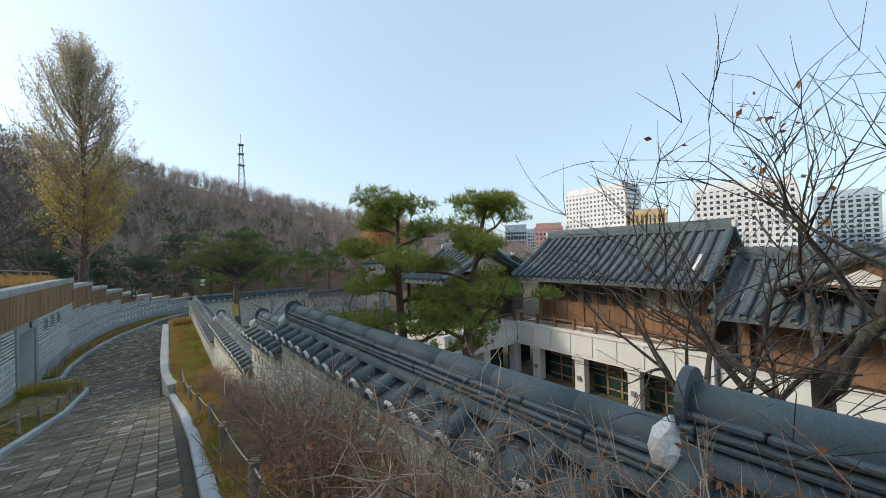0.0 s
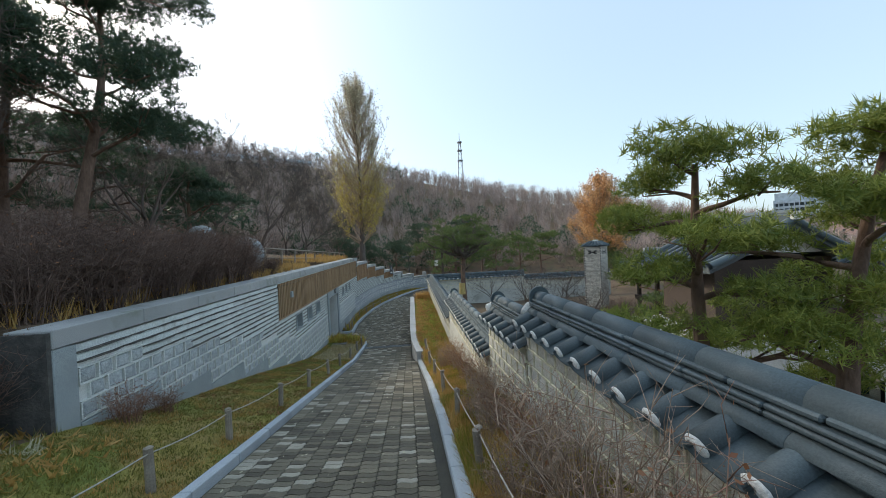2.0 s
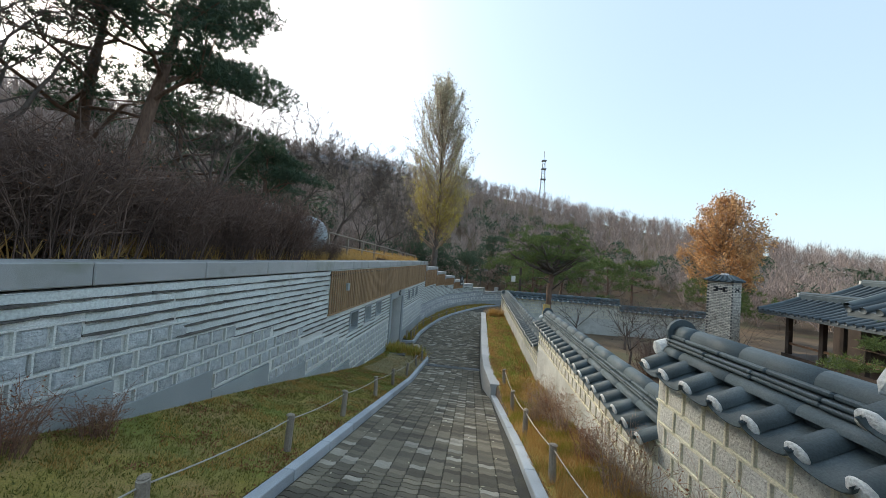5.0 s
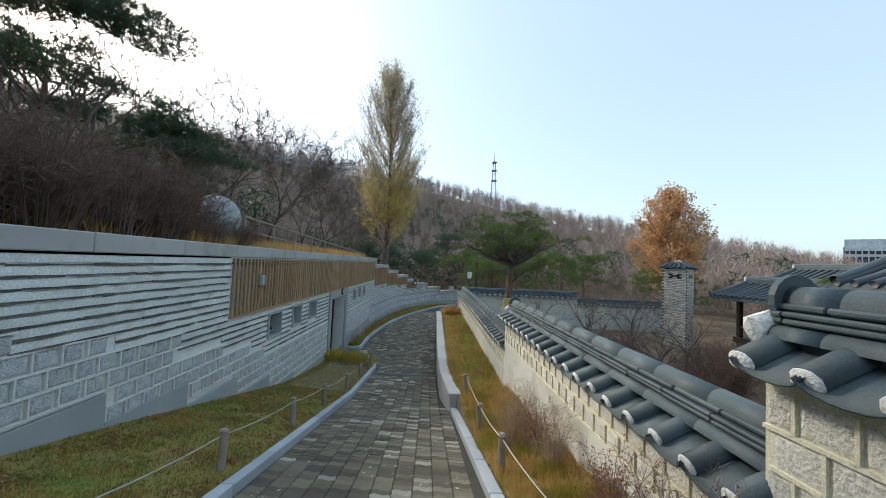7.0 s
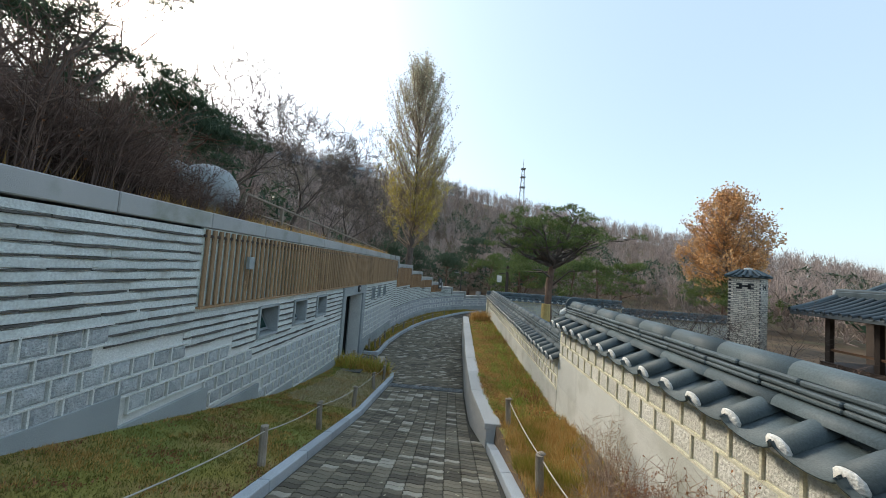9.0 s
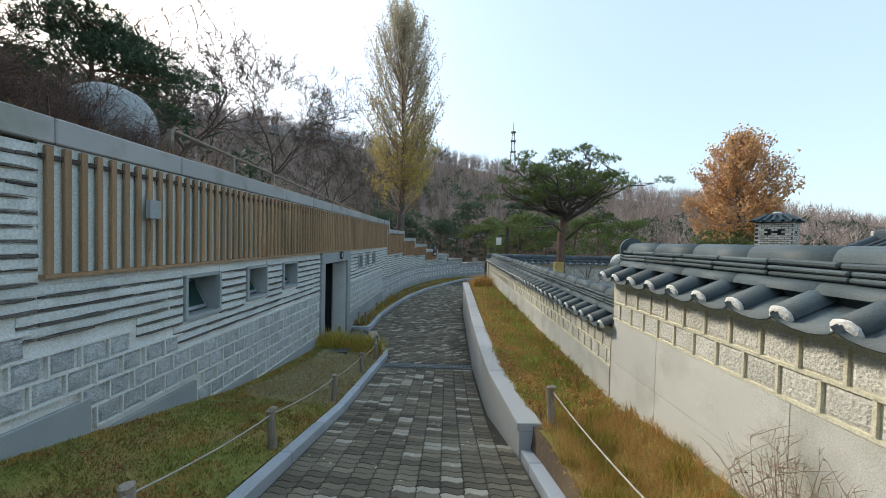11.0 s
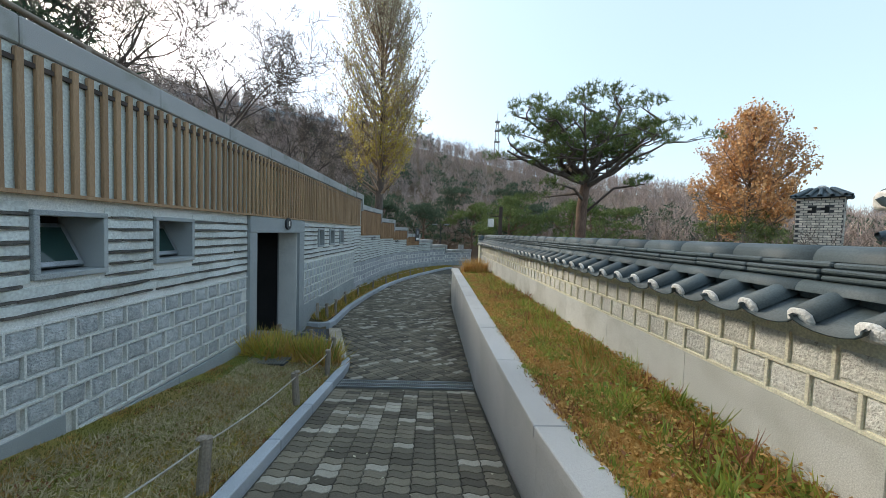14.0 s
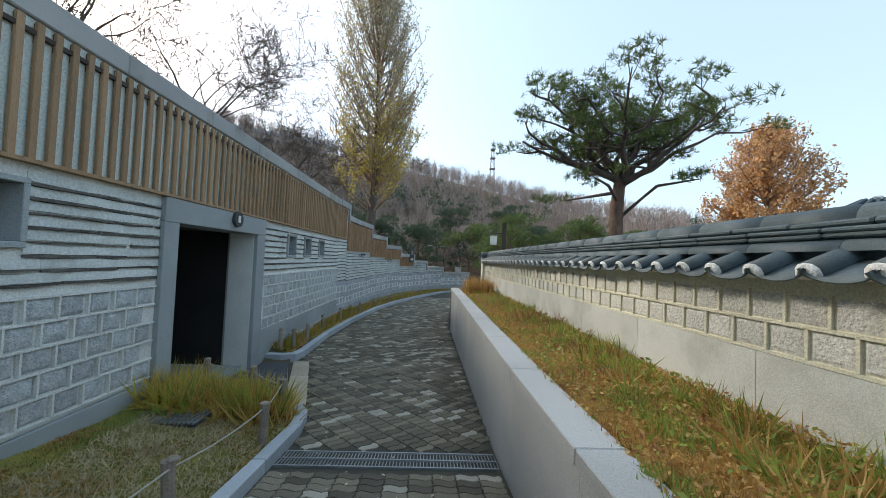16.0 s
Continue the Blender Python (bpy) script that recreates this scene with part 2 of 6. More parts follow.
def shared(name, me, m, parent=None):
    """One more object on a mesh that exists already."""
    ob = new(name, me)
    ob.parent = parent
    ob.matrix_basis = m
    return ob


def mesh_of(name, bm, material, smooth=False):
    me = bpy.data.meshes.new(name)
    bm.to_mesh(me)
    bm.free()
    me.materials.append(material)
    if smooth:
        me.polygons.foreach_set("use_smooth", [True] * len(me.polygons))
    return me


def box(bm, x0, x1, y0, y1, z0, z1, bevel=0.0):
    v = bmesh.ops.create_cube(bm, size=1, matrix=Matrix.Translation(((x0 + x1) / 2, (y0 + y1) / 2, (z0 + z1) / 2)) @ Matrix.Diagonal((x1 - x0, y1 - y0, z1 - z0, 1)))["verts"]
    if bevel:
        es = {e for q in v for e in q.link_edges}
        bmesh.ops.bevel(bm, geom=list(es), offset=bevel, segments=1, affect="EDGES")
    return bm


def a_box(x0, x1, y0, y1, z0, z1, bevel=0.0):
    return box(bmesh.new(), x0, x1, y0, y1, z0, z1, bevel)


def prism(outline, z0, z1):
    """A bmesh slab from a plan outline."""
    bm = bmesh.new()
    low = [bm.verts.new((x, y, z0)) for x, y in outline]
    top = [bm.verts.new((x, y, z1)) for x, y in outline]
    bm.faces.new(top)
    bm.faces.new(low[::-1])
    k = len(outline)
    for i in range(k):
        bm.faces.new((low[i], low[(i + 1) % k], top[(i + 1) % k], top[i]))
    return bm


def cylinder(r, z0, z1, sides=12, r2=None):
    bm = bmesh.new()
    bmesh.ops.create_cone(bm, cap_ends=True, segments=sides, radius1=r, radius2=r if r2 is None else r2, depth=z1 - z0, matrix=Matrix.Translation((0, 0, (z0 + z1) / 2)))
    return bm


class Tubes:
    """Collects tapered tubes into one mesh."""
    def __init__(self):
        self.v, self.f = [], []

    def add(self, pts, radii, sides=5):
        pts = [Vector(p) for p in pts]
        base = len(self.v)
        for i, p in enumerate(pts):
            d = (pts[min(i + 1, len(pts) - 1)] - pts[max(i - 1, 0)]).normalized()
            a = d.orthogonal().normalized()
            b = d.cross(a)
            for k in range(sides):
                w = 2 * math.pi * k / sides
                self.v.append(p + (a * math.cos(w) + b * math.sin(w)) * radii[i])
        for i in range(len(pts) - 1):
            for k in range(sides):
                q = base + i * sides
                self.f.append((q + k, q + (k + 1) % sides, q + sides + (k + 1) % sides, q + sides + k))

    def link(self, name, material, parent=None, label="", smooth=True):
        return raw(name, self.v, self.f, material, parent, smooth, label)


def blades(centres, size, width, spread, count_seed, up=0.4):
    """Pointed triangles round the given places: needles, leaves or blades. Returns verts and faces."""
    rng = np.random.default_rng(count_seed)
    c = np.asarray(centres, float)
    k = len(c)
    d = rng.normal(size=(k, 3)) * spread
    d[:, 2] += up
    d /= np.linalg.norm(d, axis=1, keepdims=True) + 1e-9
    s = rng.normal(size=(k, 3))
    s -= d * (s * d).sum(1, keepdims=True)
    s /= np.linalg.norm(s, axis=1, keepdims=True) + 1e-9
    ln = size * rng.uniform(0.6, 1.3, (k, 1))
    wd = width * rng.uniform(0.7, 1.3, (k, 1))
    v = np.stack([c - s * wd, c + s * wd, c + d * ln], 1).reshape(-1, 3)
    f = np.arange(3 * k).reshape(-1, 3)
    return v, f


def leaf_quads(centres, size, seed, flat=0.0):
    """Small diamond leaves at the given places."""
    rng = np.random.default_rng(seed)
    c = np.asarray(centres, float)
    k = len(c)
    d = rng.normal(size=(k, 3))
    d[:, 2] *= 1 - flat
    d /= np.linalg.norm(d, axis=1, keepdims=True) + 1e-9
    s = rng.normal(size=(k, 3))
    s -= d * (s * d).sum(1, keepdims=True)
    s /= np.linalg.norm(s, axis=1, keepdims=True) + 1e-9
    ln = size * rng.uniform(0.6, 1.4, (k, 1))
    v = np.stack([c - d * ln, c + s * ln * 0.55, c + d * ln, c - s * ln * 0.55], 1).reshape(-1, 3)
    f = np.arange(4 * k).reshape(-1, 4)
    return v, f


def np_mesh(name, v, f, material, parent=None, label=""):
    me = bpy.data.meshes.new(name)
    k, s = len(f), f.shape[1]
    me.vertices.add(len(v))
    me.vertices.foreach_set("co", np.asarray(v, np.float32).ravel())
    me.loops.add(k * s)
    me.loops.foreach_set("vertex_index", np.asarray(f, np.int32).ravel())
    me.polygons.add(k)
    me.polygons.foreach_set("loop_start", np.arange(0, k * s, s, dtype=np.int32))
    me.update(calc_edges=True)
    me.materials.append(material)
    ob = new(name, me)
    ob.parent = parent
    return tagged(ob, label)


def lerp(x, xs, ys):
    if x <= xs[0]:
        return ys[0]
    for i in range(1, len(xs)):
        if x < xs[i]:
            return ys[i - 1] + (ys[i] - ys[i - 1]) * (x - xs[i - 1]) / (xs[i] - xs[i - 1])
    return ys[-1]


# ---- the lie of the land ----
SLOPE = -0.2005
def path_z(y):
    """Height of the paved walk: a long even ramp that eases off towards the drain."""
    if y < 17:
        return -0.12 + SLOPE * y
    return lerp(y, (17, 20.4, 27, 60, 4000), (-3.528, -3.95, -4.2, -4.5, -4.5))


def left_edge(y):
    return lerp(y, (-8, 6, 20, 21, 24.2, 27, 29.5, 33, 36, 39, 42, 44, 46.5), (-2.25, -2.2, -2.38, -2.38, -3.65, -3.75, -3.6, -3.2, -2.55, -1.6, -0.5, 0.35, 2.2))


def right_edge(y):
    return lerp(y, (-8, 8, 11, 15, 16, 17.2, 20, 27, 29.2), (0.42, 0.42, 0.36, 0.19, 0.09, -0.04, -0.08, -0.06, -0.06))


def wall_x(y):
    """Plan line of the face of the tall stone wall."""
    return lerp(y, (7, 30, 33, 36, 39, 41, 43, 45, 47, 49), (-4.35, -4.35, -4.25, -3.95, -3.35, -2.75, -1.9, -0.7, 1.1, 3.4))


STEPS_Y = (31.2, 35.3, 38.0, 40.6, 42.6, 44.3, 46.0, 47.6)
def cap_z(y):
    """Height of the wall's coping, which steps down round the bend."""
    return 0.33 - 0.45 * sum(y > s for s in STEPS_Y[:7])


def smooth_step(v, a, b):
    u = min(max((v - a) / (b - a), 0.0), 1.0)
    return u * u * (3 - 2 * u)


def land(x, y):
    """Height of the ground sheet."""
    yy = min(max(y, -30), 200)
    if x < wall_x(min(max(y, 7), 49)) - 0.44:
        # terrace and wooded slope above the wall
        d = wall_x(min(max(y, 7), 49)) - 0.25 - x
        ter = cap_z(y) - 0.08 if y < 45 else -2.9
        z = ter + 0.10 * min(d, 6) + 0.17 * max(min(d, 60) - 6, 0)
        if y > 45:
            z = z + (path_z(y) + 0.05 - z) * smooth_step(y, 45, 52) * (1 - smooth_step(d, 8, 30))
        if 20.9 < y < 24.1 and d < 3.6:
            return path_z(y) - 0.4
        if y < 7.4:
            near = path_z(y) + 0.62 + 0.25 * max(d, 0)
            k = smooth_step(d, 0.8, 5.0)
            z = near * (1 - k) + max(z, near) * k
    elif x < 1.72 and y < 31.8:
        # planted strips either side of the walk
        z = path_z(y) - 0.02
        e, r = left_edge(y), right_edge(y)
        if x < e - 0.15:
            k = min((e - 0.15 - x) / max(e - 0.15 - wall_x(max(y, 7)), 0.3), 1)
            rise = lerp(y, (0, 7, 9, 12, 15, 18, 21), (0.5, 0.5, 0.34, 0.32, 0.22, 0.13, 0.2))
            z = path_z(y) + 0.09 + rise * k
            if 21.75 < y < 24.4:
                z = path_z(y) - 0.05
            elif y >= 24.4:
                z = path_z(y) + 0.12 + 0.1 * k
        elif x > r + 0.14:
            z = path_z(y) + 0.06 + 0.12 * (x - r) + 0.30 * smooth_step(y, 12.3, 15.6)
            if y > 15.6:
                z = -2.84 + lerp(y, (15.6, 31), (0.03, -0.12))
        else:
            z = path_z(y) - 0.08
    elif y >= 31.8:
        z = path_z(y) + (0.05 if x < left_edge(min(y, 46)) - 0.1 else -0.06)
    else:
        z = -4.6 + 0.02 * max(0, min(y, 30))
    # far hills
    r, az = math.hypot(x, y - 10), math.degrees(math.atan2(x, y - 10))
    el = lerp(az, (-130, -90, -50, -28, -10, 0, 8, 20, 30, 40, 55, 80), (0.1, 0.20, 0.26, 0.26, 0.235, 0.21, 0.18, 0.13, 0.10, 0.06, 0.0, 0.0))
    far = smooth_step(r, 42, 120) * el * 120
    return max(z, z * (1 - smooth_step(r, 42, 120)) + far - 1.5 * smooth_step(r, 42, 120)) if el > 0 else z - 3 * smooth_step(r, 42, 200)


def build_ground():
    ys = np.unique(np.round(np.concatenate([np.linspace(-3000, -60, 6), np.arange(-50, -6, 4), np.arange(-6, 50, 0.5), [7.0, 7.38, 7.42, 31.78, 31.82, 15.58, 15.62], np.arange(50, 160, 5), np.linspace(180, 4000, 10)]), 3))
    verts, rows = [], []
    for y in ys:
        yc = min(max(y, 7), 49)
        w, r, e = wall_x(yc) - 0.25, right_edge(min(max(y, -8), 29)), left_edge(min(max(y, -8), 46.5))
        xs = [w - d for d in (4000, 1500, 500, 250, 180, 140, 120, 105, 90, 78, 66, 56, 46, 38, 30, 24, 19, 15, 12, 9, 7, 5.5, 4.2, 3, 2, 1.2, 0.6, 0.215)]
        xs += list(np.linspace(w - 0.17, e - 0.17, 6)) + [e - 0.13, e]
        rr = max(r, e + 0.6)
        xs += [rr, rr + 0.13, rr + 0.17] + list(np.linspace(rr + 0.4, max(1.70, rr + 0.7), 4))
        last = xs[-1]
        xs += [last + d for d in (0.06, 1, 2.5, 5, 8, 12, 16, 20, 26, 34, 44, 56, 70, 90, 110, 140, 200, 400, 1000, 4000)]
        rows.append(len(xs))
        verts += [(x, y, land(x, y)) for x in xs]
    k = rows[0]
    faces = [(j * k + i, j * k + i + 1, (j + 1) * k + i + 1, (j + 1) * k + i) for j in range(len(ys) - 1) for i in range(k - 1)]
    g = raw("ground", verts, faces, LITTER, smooth=True)
    return tagged(g, "brown leaf-littered ground rising to a wooded hill", "ground", kind="structure")


build_ground()
# ---- the walk: bed, kerbs, planter wall ----
def ribbon(name, ys, left, right, lift, material, thick=0.12):
    """A sheet that follows the walk between two plan lines."""
    v, f = [], []
    for y in ys:
        a, b, z = left(y), right(y), path_z(y) + lift
        v += [(a, y, z), (b, y, z), (a, y, z - thick), (b, y, z - thick)]
    for i in range(len(ys) - 1):
        q, w = 4 * i, 4 * i + 4
        f += [(q, q + 1, w + 1, w), (q + 2, w + 2, w + 3, q + 3), (q, w, w + 2, q + 2), (q + 1, q + 3, w + 3, w + 1)]
    f += [(0, 2, 3, 1), (len(v) - 4, len(v) - 3, len(v) - 1, len(v) - 2)]
    return raw(name, v, f, material)


def far_right(y):
    return right_edge(y) if y < 29.2 else lerp(y, (29.2, 30.5, 32, 34, 46.5), (-0.06, 0.8, 1.2, 6.0, 8.0))


def bed_left(y):
    return left_edge(y) if not 21.75 < y < 24.15 else -4.3


path = ribbon("path", list(np.arange(-7, 21.6, 0.6)) + [21.74, 21.76, 22.5, 23.3, 24.14, 24.16] + list(np.arange(24.6, 46.6, 0.6)), bed_left, far_right, -0.012, BED)
tagged(path, "sloping walk of grey interlocking concrete pavers", "path", kind="structure")


def kerb_line(name, pts, width, height, side, label):
    """Granite kerb stones end to end along plan points, each a piece of its own."""
    root = thing(name, label, "kerb", kind="structure")
    out = []
    for i in range(len(pts) - 1):
        a, b = Vector(pts[i]), Vector(pts[i + 1])
        n = max(1, round((b - a).length / 1.0))
        out += [(a.lerp(b, j / n), a.lerp(b, (j + 1) / n)) for j in range(n)]
    for a, b in out:
        d = (b - a)
        ln = d.length
        bm = a_box(0, ln - 0.006, 0 if side > 0 else -width, width if side > 0 else 0, -0.3, height, 0.012)
        za, zb = path_z(a.y), path_z(b.y)
        m = Matrix(((d.x / ln, -d.y / ln, 0, a.x), (d.y / ln, d.x / ln, 0, a.y), ((zb - za) / ln, 0, 1, za), (0, 0, 0, 1)))
        bm.transform(m)
        part("kerb_stone", bm, KERB, root)
    return root


LEFT_KERB = [(-2.25, -6), (-2.2, 6), (-2.38, 20), (-2.36, 20.9), (-2.42, 21.3), (-2.62, 21.6), (-2.95, 21.72), (-4.3, 21.72)]
kerb_line("kerb_1", LEFT_KERB, 0.14, 0.12, 1, "long grey granite kerb beside the walk")
FAR_KERB = [(-4.3, 24.2), (-3.95, 24.17), (-3.68, 24.3), (-3.62, 24.7), (-3.75, 27), (-3.6, 29.5), (-3.2, 33), (-2.55, 36), (-1.6, 39), (-0.5, 42), (0.35, 44), (2.2, 46.5)]
kerb_line("kerb_2", FAR_KERB, 0.16, 0.14, 1, "curved granite kerb round the planting bed")
kerb_line("kerb_3", [(0.42, -6), (0.42, 8), (0.36, 11), (0.2, 15), (0.17, 15.6)], 0.15, 0.10, -1, "straight grey granite kerb along the downhill side")


def planter_wall():
    """Pale granite retaining wall with a level coping beside the lower walk."""
    root = thing("planter_wall", "low pale granite retaining wall with a flat coping", "wall", kind="structure")
    top = -2.79
    ys = [15.35, 17.0, 18.4, 19.8, 21.2, 22.6, 24.0, 25.4, 26.8, 28.2, 29.0]
    for a, b in zip(ys, ys[1:]):
        xa, xb = right_edge(a), right_edge(b)
        m = Matrix(((1, (xb - xa) / (b - a), 0, xa - a * (xb - xa) / (b - a)), (0, 1, 0, 0), (0, 0, 1, 0), (0, 0, 0, 1)))
        bm = a_box(0.01, 0.24, a, b - 0.004, path_z(b) - 0.4, top - 0.10)
        bm.transform(m)
        part("panel", bm, PLANTER, root)
        bm = a_box(-0.02, 0.27, a, b - 0.005, top - 0.10, top, 0.008)
        bm.transform(m)
        part("coping", bm, PLANTER, root)
    # rounded far end
    outline = [(0.0 - 0.06 + 0.145 + 0.145 * math.cos(w) * 1.0, 29.0 + 0.145 * math.sin(w)) for w in np.linspace(0, math.pi, 9)]
    part("panel", prism([(x, y) for x, y in outline], path_z(29) - 0.4, top - 0.1), PLANTER, root)
    outline = [(0.06 + 0.155 * math.cos(w), 29.0 + 0.16 * math.sin(w)) for w in np.linspace(0, math.pi, 9)]
    part("coping", prism(outline, top - 0.1, top), PLANTER, root)


planter_wall()


def drain():
    """Steel grating across the walk."""
    root = thing("drain_grate", "galvanised steel drain grating set across the walk", "drain")
    a, b, y0, y1 = left_edge(20.3) + 0.02, right_edge(20.3) - 0.02, 20.12, 20.46
    m = Matrix(((1, 0, 0, 0), (0, 1, 0, 0), (0, -0.124, 1, path_z(20.3) + 20.3 * 0.124 + 0.003), (0, 0, 0, 1)))
    bm = bmesh.new()
    for y in (y0, (y0 + y1) / 2, y1):
        box(bm, a, b, y - 0.012, y + 0.012, -0.03, 0.012)
    bm.transform(m)
    part("rim", bm, METAL, root)
    x = a + 0.02
    k = 0
    while x < b:
        bm = a_box(x - 0.004, x + 0.004, y0 + 0.012, y1 - 0.012, -0.028, 0.008)
        bm.transform(m)
        part("bar", bm, METAL, root)
        x += 0.035
    bm = a_box(a, b, y0, y1, -0.06, -0.035)
    bm.transform(m)
    part("channel", bm, BLACK, root)


drain()

# ---- tall stone wall beside the walk ----
FACE = -4.35
WINDOWS = [(16.12, 16.78, -1.86, -1.32), (17.60, 18.2, -1.83, -1.31), (18.95, 19.56, -1.80, -1.31)]
SLITS = [(25.2, 25.65, -1.84, -1.38), (26.35, 26.8, -1.82, -1.38), (27.62, 28.05, -1.82, -1.38)]
PORTAL = (21.12, 23.90)
SLAT_Y0, SLAT_Z = 14.36, -1.10


def block_top(y):
    """Where the slate courses give way to stone blocks: level runs that step down with the ramp."""
    if y > 15.9:
        return -2.22
    return lerp(math.floor((y - 7.3) / 1.15) * 1.15 + 7.3, (7.3, 15.35), (-0.26, -2.0))


def block_low(y):
    """Top of the granite plinth."""
    if y > 17.8:
        return -3.46
    return lerp(math.floor((y - 7.3) / 1.5) * 1.5 + 7.9, (7.3, 11.2, 13.2, 16.0, 17.8), (-0.84, -1.72, -2.2, -2.98, -3.4))


def main_wall():
    root = thing("wall_west", "tall grey stone wall of slate courses and granite blocks", "wall", kind="structure")
    x0 = FACE - 0.45
    # core, left open at windows and the portal
    cuts = sorted([(a - 0.03, b + 0.03, z0 - 0.03, z1 + 0.03) for a, b, z0, z1 in WINDOWS + SLITS] + [(21.4, 23.55, -4.69, -1.42)])
    bm = bmesh.new()
    y = 7.02
    for a, b, z0, z1 in cuts:
        box(bm, x0, FACE, y, a, -4.7, 0.06)
        box(bm, x0, FACE, a, b, -4.7, z0)
        box(bm, x0, FACE, a, b, z1, 0.06)
        y = b
    box(bm, x0, FACE, y, 30.2, -4.7, 0.06)
    part("core", bm, JOINT, root)
    # end pier
    part("pier", a_box(FACE - 0.28, FACE + 0.04, 6.98, 7.3, -1.6, 0.08, 0.01), GRANITE, root, "grey granite end pier")
    # thin dark sheet added over the end face, painting its shade
    part("return_wall", a_box(x0 - 3.4, FACE + 0.032, 6.92, 6.974, -1.6, 0.30), END_SHADE, root, "dark panel painting the shade on the wall end")
    # coping stones
    y = 6.98
    while y < 31.15:
        e = min(y + 1.5, 31.2)
        part("coping", a_box(x0 - 0.05, FACE + 0.05, y, e - 0.008, 0.09, 0.33, 0.012), CAP, root)
        y = e
    # plinth
    y = 7.3
    while y < 30:
        e = min(y + 1.5, 30.0)
        if not (e > 21.1 and y < 23.92):
            part("plinth", a_box(FACE - 0.02, FACE + 0.045, y, e - 0.005, -4.7, block_low(y + 0.02), 0.006), GRANITE, root)
        elif y < 21.1:
            part("plinth", a_box(FACE - 0.02, FACE + 0.045, y, 21.1, -4.7, block_low(y), 0.006), GRANITE, root)
        y = e
    part("plinth", a_box(FACE - 0.02, FACE + 0.045, 23.92, 25.3, -4.7, -3.4, 0.006), GRANITE, root)
    return root


main_wall_root = main_wall()


def free_runs(y0, y1, z0, z1, holes):
    """Parts of a course that no opening interrupts."""
    runs = [(y0, y1)]
    for a, b, c, d in holes:
        if z1 > c and z0 < d:
            out = []
            for p, q in runs:
                if b <= p or a >= q:
                    out.append((p, q))
                else:
                    out += [(p, a)] if a > p + 0.05 else []
                    out += [(b, q)] if q > b + 0.05 else []
            runs = out
    return runs


HOLES = [(a - 0.055, b + 0.055, z0 - 0.06, z1 + 0.055) for a, b, z0, z1 in WINDOWS + SLITS] + [(PORTAL[0], PORTAL[1], -5, -1.1)]


def wavy_slab(y0, y1, z0, z1, depth, rng, wob):
    """A long course stone with uneven edges."""
    n = max(2, int((y1 - y0) / 0.16))
    v, f = [], []
    for i in range(n + 1):
        y = y0 + (y1 - y0) * i / n
        a, b, d = rng.uniform(-wob, wob), rng.uniform(-wob, wob), depth + rng.uniform(-0.006, 0.006)
        end = 0.5 if i in (0, n) else 1
        v += [(-0.02, y, z0 + a), (d * end, y, z0 + a + 0.004), (d * end, y, z1 + b - 0.004), (-0.02, y, z1 + b)]
    for i in range(n):
        q, w = 4 * i, 4 * i + 4
        for k in range(3):
            f.append((q + k, w + k, w + k + 1, q + k + 1))
    f += [(0, 1, 2, 3), (4 * n + 3, 4 * n + 2, 4 * n + 1, 4 * n)]
    return v, f


def slate_courses(root):
    """White plaster courses divided by thin projecting slates."""
    rng = random.Random(5)
    pitch, z = 0.125, 0.06
    breaks = sorted([7.3 + 1.15 * k for k in range(1, 8)] + [15.9, SLAT_Y0])
    while z > -2.3:
        z1, z0 = z, z - pitch
        y = 7.32
        while y < 30.0:
            e = min(y + rng.uniform(1.0, 2.4), 30.0)
            mark = z0 + 0.4 * pitch
            stop = [s for s in breaks if y + 0.05 < s < e - 0.05 and (s == SLAT_Y0 or (mark > block_top(s - 0.05)) != (mark > block_top(s + 0.05)))]
            if stop:
                e = stop[0]
            if not (y >= SLAT_Y0 - 0.01 and z1 > SLAT_Z + 0.02):
                if z0 + 0.4 * pitch > block_top(y + 0.02) and z0 + 0.4 * pitch > block_top(e - 0.05):
                    for p, q in free_runs(y, e, z0, z1, HOLES):
                        v, f = wavy_slab(p, q, z0 + 0.030, z1 - 0.004, 0.022, rng, 0.006)
                        raw("plaster_course", [(FACE + a, b, c) for a, b, c in v], f, SLAB, root)
                        s = p
                        while s < q - 0.06:
                            u = min(s + rng.uniform(0.35, 0.95), q)
                            v, f = wavy_slab(s, u - 0.01, z0 + 0.002 + rng.uniform(-0.006, 0.006), z0 + rng.uniform(0.022, 0.034), 0.043 + rng.uniform(-0.01, 0.014), rng, 0.006)
                            SLATES.append(([(FACE + a, b, c) for a, b, c in v], f))
                            s = u
            y = e
        z -= pitch


def joined(name, pieces, material, root, kind="stuff"):
    v, f = [], []
    for pv, pf in pieces:
        q = len(v)
        v += pv
        f += [tuple(i + q for i in face) for face in pf]
    ob = raw(name, v, f, material, root)
    ob["kind"] = kind
    return ob


SLATE_FAR = surface("dark_slate_courses", (0.05, 0.05, 0.048), (0.15, 0.14, 0.12), 7, 0.8, 0.7, 30, 0.35, island=True)
SLATES = []
slate_courses(main_wall_root)
joined("slate_course", SLATES, SLATE_FAR, main_wall_root)


